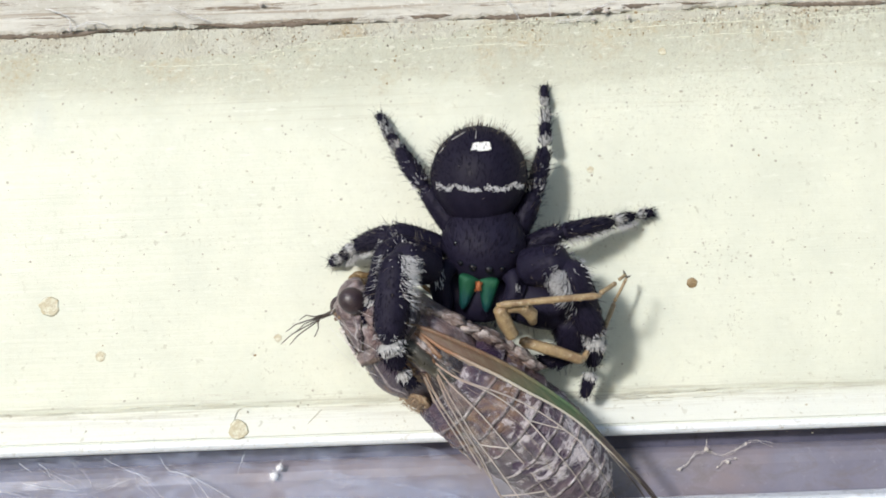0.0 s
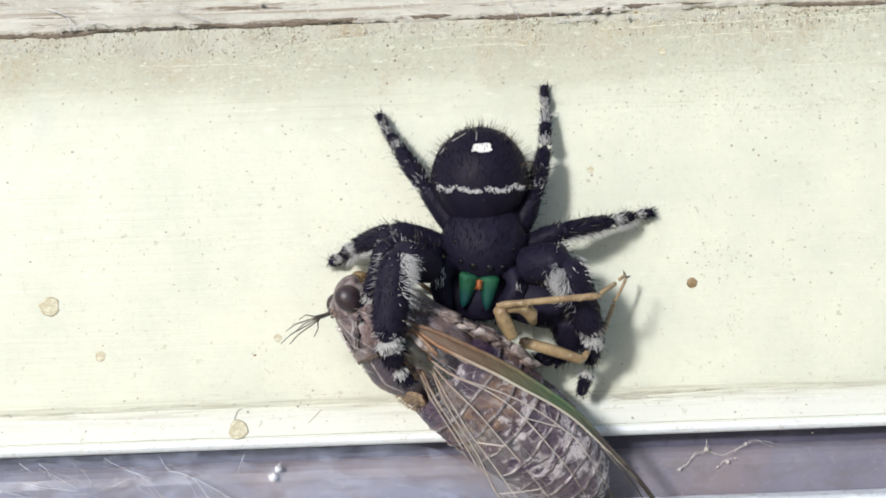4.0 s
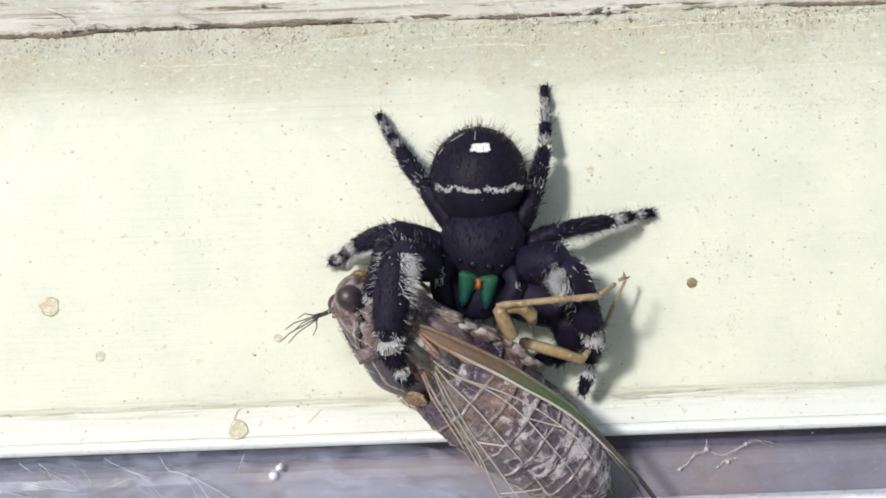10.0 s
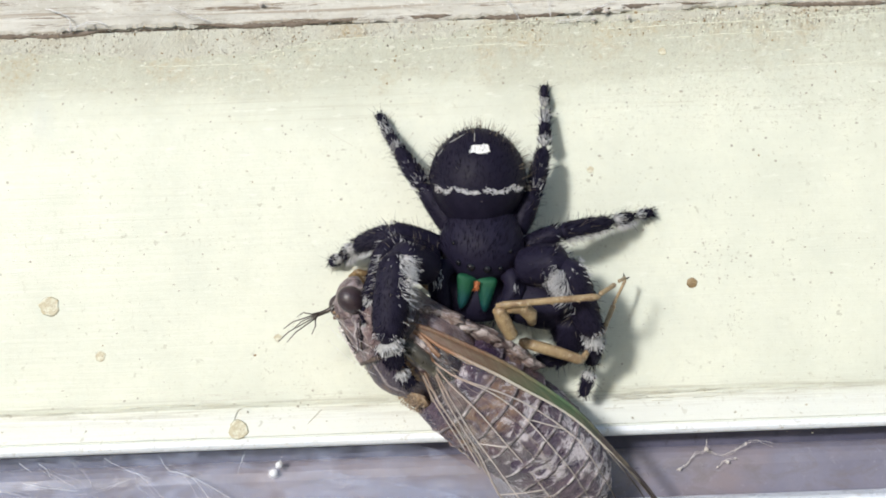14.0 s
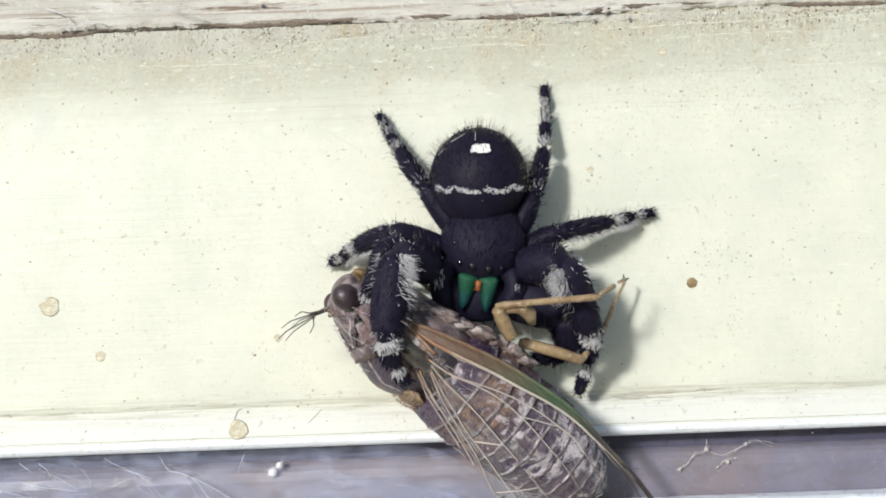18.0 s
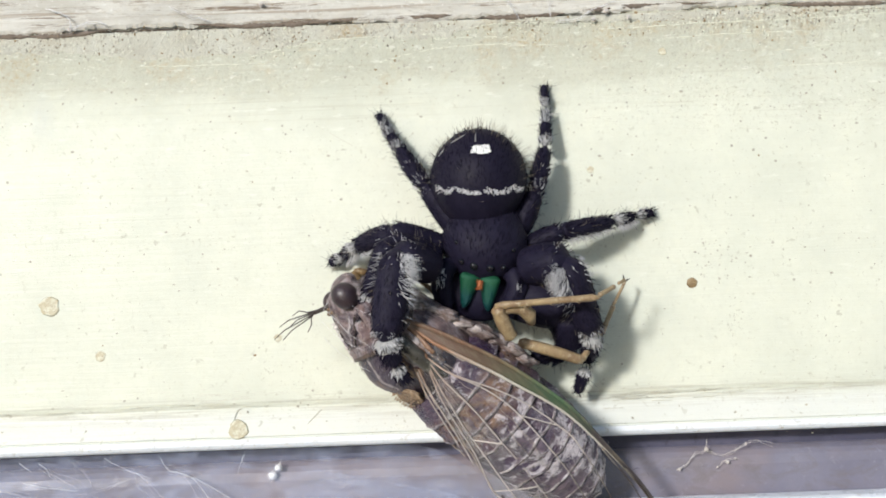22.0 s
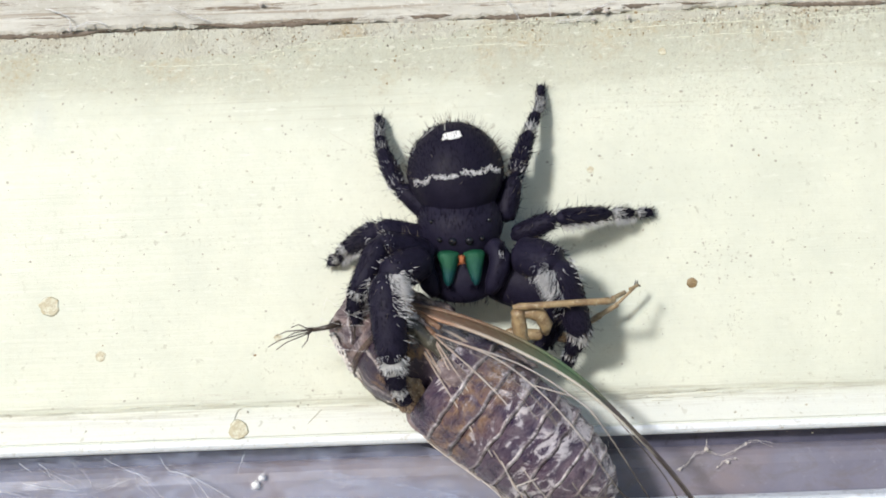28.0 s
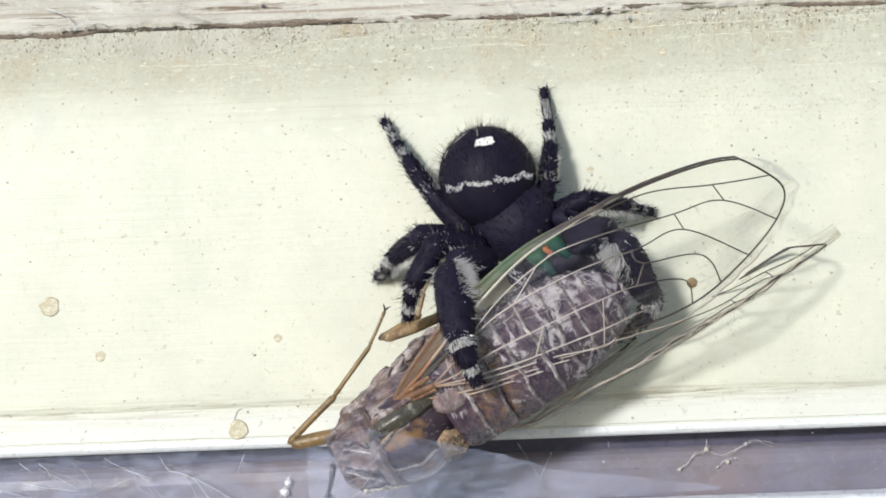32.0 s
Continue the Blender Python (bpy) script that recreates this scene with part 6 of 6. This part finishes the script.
def reaches():
    reach("fore", 0, (680, 550, 4), (624, 487, 4.2), (738, 498, 2.6), (800, 545, 3), (830, 570, 3))
    reach("fore", 25.5, (680, 550, 4), (622, 480, 4.2), (743, 497, 2.6), (800, 540, 3), (830, 570, 3))
    reach("fore", 28.5, (700, 590, 3), (690, 550, 3), (760, 570, 2), (800, 600, 2), (830, 620, 2))
    reach("fore", 29.3, (650, 580, 5), (590, 558, 5), (690, 552, 5), (730, 560, 4), (750, 570, 4))
    reach("fore", 29.9, (640, 660, 5), (562, 640, 5), (655, 604, 5), (690, 580, 5), (720, 560, 4))
    reach("fore", 30.25, (622, 726, 6), (546, 720, 6), (650, 662, 6.4), (702, 588, 6), (736, 545, 5))
    reach("fore", 31.0, (610, 752, 6), (524, 768, 6), (618, 694, 6.4), (670, 612, 6.4), (688, 568, 6))
    reach("fore", 32, (605, 766, 6), (514, 784, 6), (592, 702, 6.4), (654, 612, 6.4), (680, 551, 6))
    reach("mid", 0, (922, 604, 7), (1030, 640, 6.5), (1072, 578, 4.4), (1086, 536, 3.6), (1108, 492, 3))
    reach("mid", 25.5, (920, 606, 7), (1028, 640, 6.5), (1070, 580, 4.4), (1084, 542, 3.6), (1105, 500, 3))
    reach("mid", 28.0, (905, 590, 3), (1000, 600, 3), (1060, 560, 3), (1090, 540, 3), (1120, 510, 3))
    reach("mid", 28.5, (820, 630, 1), (780, 650, 1), (840, 670, 1), (850, 680, 1), (860, 690, 1))
    reach("mid", 29.3, (800, 545, 3), (720, 570, 3), (800, 590, 3), (830, 600, 3), (840, 610, 3))
    reach("mid", 30.25, (800, 540, 4), (690, 578, 5), (745, 540, 4), (755, 510, 4), (790, 495, 4))
    reach("mid", 32, (790, 556, 4), (676, 599, 5.4), (740, 560, 4), (748, 520, 4), (760, 490, 4))
    reach("hind", 0, (908, 596, 9.0), (885, 542, 10.4), (1058, 524, 10.2), (1092, 498, 8.2), (1108, 484, 7.0))
    reach("hind", 25.5, (905, 598, 9.0), (880, 543, 10.4), (1055, 527, 10.2), (1090, 506, 8.2), (1107, 494, 7.0))
    reach("hind", 27.5, (890, 592, 9), (864, 536, 10.4), (1040, 522, 10.2), (1090, 512, 8.4), (1110, 492, 7.6))
    reach("hind", 28.0, (925, 606, 8), (918, 545, 9.6), (1078, 533, 9.0), (1110, 514, 6.5), (1130, 503, 5.6))
    reach("hind", 28.2, (930, 580, 5), (930, 515, 5), (1080, 535, 4), (1125, 520, 3.4), (1150, 502, 3))
    reach("hind", 28.5, (930, 630, 2), (1000, 600, 2), (1080, 600, 3), (1130, 592, 3.4), (1155, 590, 3))
    reach("hind", 29.0, (940, 620, 2), (1010, 595, 2), (1100, 620, 3), (1150, 612, 3.4), (1184, 608, 3))
    reach("hind", 29.3, (940, 590, 4), (960, 540, 3), (1070, 520, 3), (1110, 500, 3), (1118, 480, 3))
    reach("hind", 29.9, (900, 600, 4), (960, 560, 3), (1040, 540, 3), (1060, 530, 3), (1070, 520, 3))
    reach("hind", 32, (900, 600, 4), (960, 560, 3), (1040, 540, 3), (1060, 530, 3), (1070, 520, 3))


SWAY = track([(0, 490, 835, 0), (1, 485, 826, 3), (2, 485, 831, 0), (3, 486, 830, 2), (3.5, 487, 836, 0), (6, 492, 840, -2), (9, 490, 836, 0), (11, 489, 833, 2), (13, 489, 830, 0), (19, 489, 830, 3), (23, 487, 836, 0),
              (27.5, 474, 840, 0), (28, 458, 852, 2), (29, 440, 828, 4), (29.3, 475, 855, 0), (29.6, 465, 858, 0), (30, 497, 863, 2), (30.25, 522, 850, 4), (31, 507, 858, 0), (32, 507, 862, -3)])
# silk veil: t, x, y, h
VEIL = track([(0, 700, 900, -0.8), (29.6, 700, 900, -0.8), (30.0, 745, 858, 12.5), (30.3, 765, 832, 13.6), (31.2, 770, 832, 13.8), (32, 770, 834, 13.8)])
# leg joints: hip, knee, shin end, ankle, toe as (x, y, h)
STEPS = {k: [] for k in "ABCDEFGH"}


def step(k, t, *joints):
    STEPS[k].append((t, *[c for j in joints for c in j]))


def stances():
    for t in (0, 25.5):
        step("A", t, (815, 420, 4.6), (750, 330, 4.6), (705, 265, 2.8), (682, 225, 1.2), (670, 201, 0.35))
        step("E", t, (915, 410, 4.6), (946, 343, 4.6), (964, 262, 3.0), (966, 190, 1.2), (962, 150, 0.35))
        step("F", t, (925, 440, 4.6), (990, 412, 5.4), (1085, 393, 3.0), (1125, 383, 1.2), (1158, 375, 0.35))
        step("B", t, (775, 440, 5.0), (697, 414, 6.4), (628, 438, 3.4), (608, 456, 1.6), (582, 467, 0.4))
        step("C", t, (775, 465, 6.5), (690, 432, 9.0), (660, 530, 9.5), (648, 568, 9.0), (648, 600, 8.6))
        step("D", t, (770, 480, 7.5), (702, 452, 11.0), (688, 606, 11.8), (708, 655, 11.0), (735, 690, 10.4))
        step("G", t, (925, 474, 6.0), (1001, 464, 8.2), (1054, 596, 6.6), (1048, 650, 4.0), (1032, 712, 2.2))
        step("H", t, (890, 515, 4.6), (1008, 552, 5.2), (1015, 620, 3.6), (985, 640, 3.0), (950, 640, 2.8))
    step("A", 27.5, (795, 405, 4.6), (715, 330, 4.6), (685, 268, 2.8), (676, 228, 1.2), (671, 203, 0.35))
    step("A", 28.0, (790, 400, 4.6), (705, 330, 4.6), (676, 268, 2.8), (672, 230, 1.2), (671, 205, 0.35))
    step("A", 28.5, (790, 395, 4.6), (738, 330, 4.6), (702, 266, 2.8), (688, 232, 1.2), (674, 207, 0.35))
    step("A", 29.3, (795, 400, 4.6), (740, 330, 4.6), (703, 265, 2.8), (690, 233, 1.2), (674, 207, 0.35))
    step("A", 30.0, (820, 400, 4.6), (765, 335, 4.6), (717, 277, 2.8), (692, 236, 1.2), (675, 207, 0.35))
    step("A", 32, (825, 410, 4.6), (765, 345, 4.6), (716, 277, 2.8), (693, 236, 1.2), (675, 207, 0.35))
    step("E", 27.5, (900, 390, 4.6), (915, 315, 4.6), (945, 230, 3.0), (957, 185, 1.2), (959, 153, 0.35))
    step("E", 28.0, (890, 390, 4.6), (910, 312, 4.6), (938, 230, 3.0), (956, 185, 1.2), (957, 152, 0.35))
    step("E", 28.5, (925, 375, 4.6), (937, 318, 4.6), (960, 230, 3.0), (963, 188, 1.2), (960, 155, 0.35))
    step("E", 29.3, (920, 370, 4.6), (932, 315, 4.6), (956, 226, 3.0), (962, 190, 1.2), (961, 155, 0.35))
    step("E", 30.0, (940, 370, 4.6), (960, 305, 4.6), (970, 228, 3.0), (966, 190, 1.2), (961, 155, 0.35))
    step("E", 32, (945, 375, 4.6), (968, 330, 4.6), (974, 250, 3.0), (967, 192, 1.2), (961, 155, 0.35))
    step("F", 27.5, (915, 420, 4.6), (985, 380, 5.4), (1085, 370, 3.0), (1125, 377, 1.2), (1156, 375, 0.35))
    step("F", 28.0, (905, 420, 4.6), (985, 386, 5.4), (1080, 378, 3.0), (1125, 379, 1.2), (1156, 375, 0.35))
    step("F", 29.0, (945, 405, 4.6), (1000, 378, 5.4), (1085, 370, 3.0), (1122, 376, 1.2), (1155, 375, 0.35))
    step("F", 29.6, (955, 385, 4.6), (1000, 365, 5.4), (1085, 364, 3.0), (1122, 374, 1.2), (1155, 374, 0.35))
    step("F", 30.0, (980, 380, 4.6), (1030, 345, 5.4), (1095, 358, 3.0), (1126, 370, 1.2), (1155, 374, 0.35))
    step("F", 32, (985, 375, 4.6), (1040, 352, 5.4), (1108, 364, 3.0), (1130, 372, 1.2), (1156, 375, 0.35))
    step("B", 27.5, (775, 425, 5.0), (680, 416, 6.4), (620, 442, 3.4), (605, 456, 1.6), (583, 467, 0.4))
    step("B", 28.0, (760, 428, 5.0), (668, 407, 6.4), (615, 440, 3.4), (602, 455, 1.6), (582, 467, 0.4))
    step("B", 28.3, (765, 415, 5.0), (680, 400, 6.4), (630, 420, 3.4), (612, 445, 1.6), (594, 462, 0.6))
    step("B", 29.0, (780, 418, 5.0), (715, 405, 6.4), (650, 430, 3.4), (630, 440, 1.6), (603, 443, 0.4))
    step("B", 29.6, (800, 412, 5.0), (728, 412, 6.4), (658, 434, 3.4), (638, 440, 1.6), (604, 443, 0.4))
    step("B", 29.9, (805, 425, 5.0), (728, 412, 7.0), (672, 478, 4.6), (650, 490, 3.0), (627, 503, 2.4))
    step("B", 30.0, (805, 425, 5.0), (745, 412, 7.0), (708, 442, 4.8), (706, 470, 3.4), (713, 503, 2.6))
    step("B", 30.3, (808, 425, 5.0), (748, 420, 7.0), (700, 465, 4.0), (685, 482, 2.0), (668, 492, 1.0))
    step("B", 32, (805, 425, 5.0), (748, 420, 6.4), (690, 462, 3.4), (684, 482, 1.6), (664, 492, 0.4))
    step("C", 27.5, (770, 445, 6.5), (688, 440, 9.0), (640, 530, 9.5), (630, 565, 9.0), (632, 590, 8.6))
    step("C", 28.0, (755, 450, 6.5), (672, 430, 9.0), (632, 520, 9.5), (626, 545, 9.0), (632, 570, 8.6))
    step("C", 28.5, (760, 425, 6.5), (690, 440, 9.0), (640, 545, 9.5), (632, 580, 9.0), (630, 610, 8.6))
    step("C", 29.0, (780, 445, 6.5), (684, 453, 9.0), (655, 548, 10.0), (648, 585, 9.6), (656, 612, 9.0))
    step("C", 29.3, (790, 455, 6.5), (725, 468, 9.0), (682, 595, 10.5), (676, 622, 10.2), (690, 645, 10.0))
    step("C", 29.6, (790, 455, 6.5), (728, 466, 9.0), (690, 598, 10.5), (682, 622, 10.2), (695, 645, 10.0))
    step("C", 29.95, (812, 455, 6.5), (755, 475, 9.0), (700, 580, 10.0), (685, 605, 9.6), (676, 632, 9.0))
    step("C", 30.25, (815, 430, 6.5), (738, 435, 9.0), (722, 525, 9.0), (718, 565, 8.0), (716, 604, 7.2))
    step("C", 30.7, (850, 440, 6.5), (765, 430, 9.0), (728, 505, 9.0), (722, 545, 8.0), (720, 580, 7.2))
    step("C", 32, (852, 442, 6.5), (772, 430, 9.0), (734, 500, 9.0), (723, 540, 8.0), (722, 568, 7.2))
    step("D", 27.5, (775, 480, 7.5), (712, 490, 11.0), (700, 640, 11.8), (720, 675, 11.0), (745, 700, 10.4))
    step("D", 28.0, (755, 460, 7.5), (680, 490, 11.0), (695, 640, 11.8), (705, 690, 11.0), (720, 715, 10.4))
    step("D", 28.2, (760, 450, 7.5), (700, 500, 11.0), (725, 640, 11.8), (745, 675, 11.0), (780, 695, 10.4))
    step("D", 28.5, (775, 450, 7.5), (722, 490, 11.0), (725, 635, 11.8), (735, 670, 11.0), (760, 690, 10.4))
    step("D", 29.0, (805, 470, 7.5), (782, 500, 11.0), (815, 630, 11.8), (838, 650, 11.0), (890, 690, 10.4))
    step("D", 29.3, (815, 475, 7.5), (803, 540, 11.0), (855, 690, 11.8), (890, 725, 11.0), (908, 752, 10.4))
    step("D", 29.6, (810, 475, 7.5), (800, 530, 11.0), (860, 670, 11.8), (890, 705, 11.0), (925, 720, 10.4))
    step("D", 29.9, (822, 450, 7.5), (828, 480, 11.0), (868, 620, 11.8), (892, 650, 11.0), (935, 672, 10.4))
    step("D", 30.2, (866, 455, 7.5), (808, 465, 11.5), (875, 582, 14.0), (905, 600, 14.6), (945, 605, 14.6))
    step("D", 30.7, (872, 466, 7.5), (796, 470, 11.5), (828, 600, 14.8), (842, 640, 15.2), (860, 680, 15.0))
    step("D", 32, (872, 466, 7.5), (795, 468, 11.5), (815, 610, 14.8), (830, 645, 15.2), (848, 686, 15.0))
    step("G", 27.5, (925, 440, 6.0), (1000, 425, 8.2), (1058, 570, 6.6), (1040, 610, 4.0), (1010, 670, 2.2))
    step("G", 28.0, (920, 450, 6.0), (985, 470, 8.2), (1028, 590, 6.6), (1010, 625, 4.0), (1000, 660, 2.6))
    step("G", 28.2, (915, 430, 6.0), (1000, 430, 8.2), (1060, 535, 6.6), (1045, 560, 4.0), (1030, 590, 2.6))
    step("G", 29.0, (945, 450, 6.0), (1040, 448, 8.2), (1080, 555, 6.6), (1070, 585, 5.0), (1080, 615, 4.0))
    step("G", 29.3, (950, 415, 6.0), (1040, 390, 8.2), (1080, 490, 6.6), (1060, 520, 5.0), (1075, 560, 4.0))
    step("G", 29.6, (970, 505, 6.0), (1075, 462, 8.2), (1165, 590, 6.6), (1160, 640, 4.6), (1148, 690, 3.6))
    step("G", 29.95, (1000, 440, 6.0), (1090, 422, 8.2), (1165, 525, 6.6), (1150, 575, 4.6), (1125, 610, 3.6))
    step("G", 30.25, (1005, 425, 6.0), (1090, 400, 8.2), (1165, 510, 6.6), (1150, 555, 4.6), (1110, 585, 3.6))
    step("G", 32, (1010, 420, 6.0), (1090, 418, 8.2), (1155, 535, 6.6), (1132, 575, 4.6), (1085, 600, 3.6))
    step("H", 28.0, (890, 490, 4.6), (955, 510, 5.2), (985, 570, 3.6), (965, 610, 3.0), (940, 620, 3.0))
    step("H", 29.3, (950, 445, 4.6), (1000, 450, 5.2), (1010, 520, 3.6), (985, 550, 3.0), (960, 560, 3.0))
    step("H", 30.0, (990, 460, 4.6), (1050, 470, 5.2), (1070, 530, 3.6), (1060, 560, 3.0), (1040, 580, 3.0))
    step("H", 32, (990, 460, 4.6), (1050, 470, 5.2), (1080, 530, 3.6), (1070, 560, 3.0), (1050, 580, 3.0))


def turned(p, deg, pitch, roll=0.0):
    return Matrix.Translation(p) @ BASE @ Matrix.Rotation(radians(deg), 4, "Z") @ Matrix.Rotation(radians(pitch), 4, "X") @ Matrix.Rotation(radians(roll), 4, "Y")


def along(a, b):
    """A pose midway from a to b, x along them and z towards the viewer."""
    x = (b - a).normalized()
    y = (BASE.to_3x3() @ Vector((0, 0, 1))).cross(x).normalized()
    z = x.cross(y)
    m = Matrix((x, y, z)).transposed().to_4x4()
    m.translation = (a + b) / 2
    return m


SOFT = {"A": (1, .6, .3, .1, 0), "E": (1, .6, .3, .1, 0), "F": (1, .6, .3, .1, 0), "B": (1, .6, .3, .1, 0)}


def chain_poses(chain, pts, inv, t, key):
    poses = [along(pts[i], pts[i + 1]) for i in range(4)]
    key(chain[0], t, inv @ poses[0])
    up = poses[0].inverted()
    for i in (1, 2, 3):
        key(chain[i], t, up @ poses[i])


def motions():
    stances()
    reaches()
    arms = {k: track(v) for k, v in LIMB.items()}
    curves = {k: track(sorted(v)) for k, v in STEPS.items()}
    times = [i * 0.5 for i in range(51)] + [25.5 + i * 0.1 for i in range(66)]
    rows = {}

    def key(ob, t, m):
        rows.setdefault(ob, []).append((t, m))

    for t in times:
        live = 1.0 if t <= 25.5 else max(0.0, 1 - (t - 25.5) / 1.5)
        face, rear, prey = FACE(t) * live, REAR(t) * live, PREY(t) * live
        x, y, turn, pitch = CEPH(t)
        head = turned(at(x + face[0], y + face[1], 5.2), turn, pitch)
        inv = head.inverted()
        key(spider, t, head)
        for s, jaw in jaws.items():
            c = Matrix.Translation(Vector((s * 1.2, -4.0, 0.6)) * MM)
            key(jaw, t, c @ Matrix.Rotation(radians(-s * JAW(t)[0]), 4, "Y") @ c.inverted())
        x, y, turn, pitch = ABDO(t)
        key(abdomen, t, inv @ turned(at(x + rear[0], y + rear[1], 5.0), turn, pitch))
        for k, chain in legs.items():
            v = curves[k](t).reshape(5, 3)
            pts = []
            for i, (px, py, h) in enumerate(v):
                if k in SOFT:
                    o = face * SOFT[k][i]
                else:
                    o = face * (1 - i / 4) + prey * (i / 4)
                pts.append(at(px + o[0], py + o[1], h))
            chain_poses(chain, pts, inv, t, key)
        x, y, h, turn, tilt, roll = CICA(t)
        body = Matrix.Translation(at(x + prey[0], y + prey[1], h)) @ BASE @ Matrix.Rotation(radians(turn), 4, "Z") @ Matrix.Rotation(radians(tilt), 4, "Y") @ Matrix.Rotation(radians(roll), 4, "X")
        key(cicada, t, body)
        nod, yaw, push = NOD(t)
        neck = Matrix.Translation(Vector((-7.2, 0, -0.2)) * MM)
        key(skull, t, Matrix.Translation((push * MM, 0, 0)) @ neck @ Matrix.Rotation(radians(nod), 4, "X") @ Matrix.Rotation(radians(yaw), 4, "Z") @ neck.inverted())
        ib = body.inverted()
        for s, f, n in ((1, WR, "r"), (-1, WL, "l")):
            spread, slope, swing, slide, pitch, rise = f(t)
            spin = BASE @ Matrix.Rotation(radians(swing), 4, "Z") @ BASE.inverted()
            for w, hx, hy, hz, less in (("f", -3.2, 3.9, -0.2, 0), ("h", -2.4, 3.6, 0.2, 7 if s > 0 else 1)):
                m = body @ pose((hx + slide) * MM, s * (hy + rise) * MM, hz * MM, s * slope, pitch, s * (spread - less))
                turn = spin @ m.to_3x3().to_4x4()
                key(wings[w + n], t, ib @ (Matrix.Translation(m.translation) @ turn))
        x, y, turn = SWAY(t)
        key(fluff, t, Matrix.Translation(at(x, y, -1.75)) @ Matrix.Rotation(radians(turn * 4), 4, "Y"))
        key(veil, t, Matrix.Translation(at(*VEIL(t))) @ Matrix.Rotation(radians(-2.0), 4, "Y"))
        x, y, h, turn = FEEL(t)
        key(antenna, t, ib @ turned(at(x, y, h), turn, 0))
        for k, chain in limbs.items():
            v = arms[k](t).reshape(5, 3)
            chain_poses(chain, [at(*j) for j in v], ib, t, key)
    for ob, r in rows.items():
        walk(ob, r)


motions()
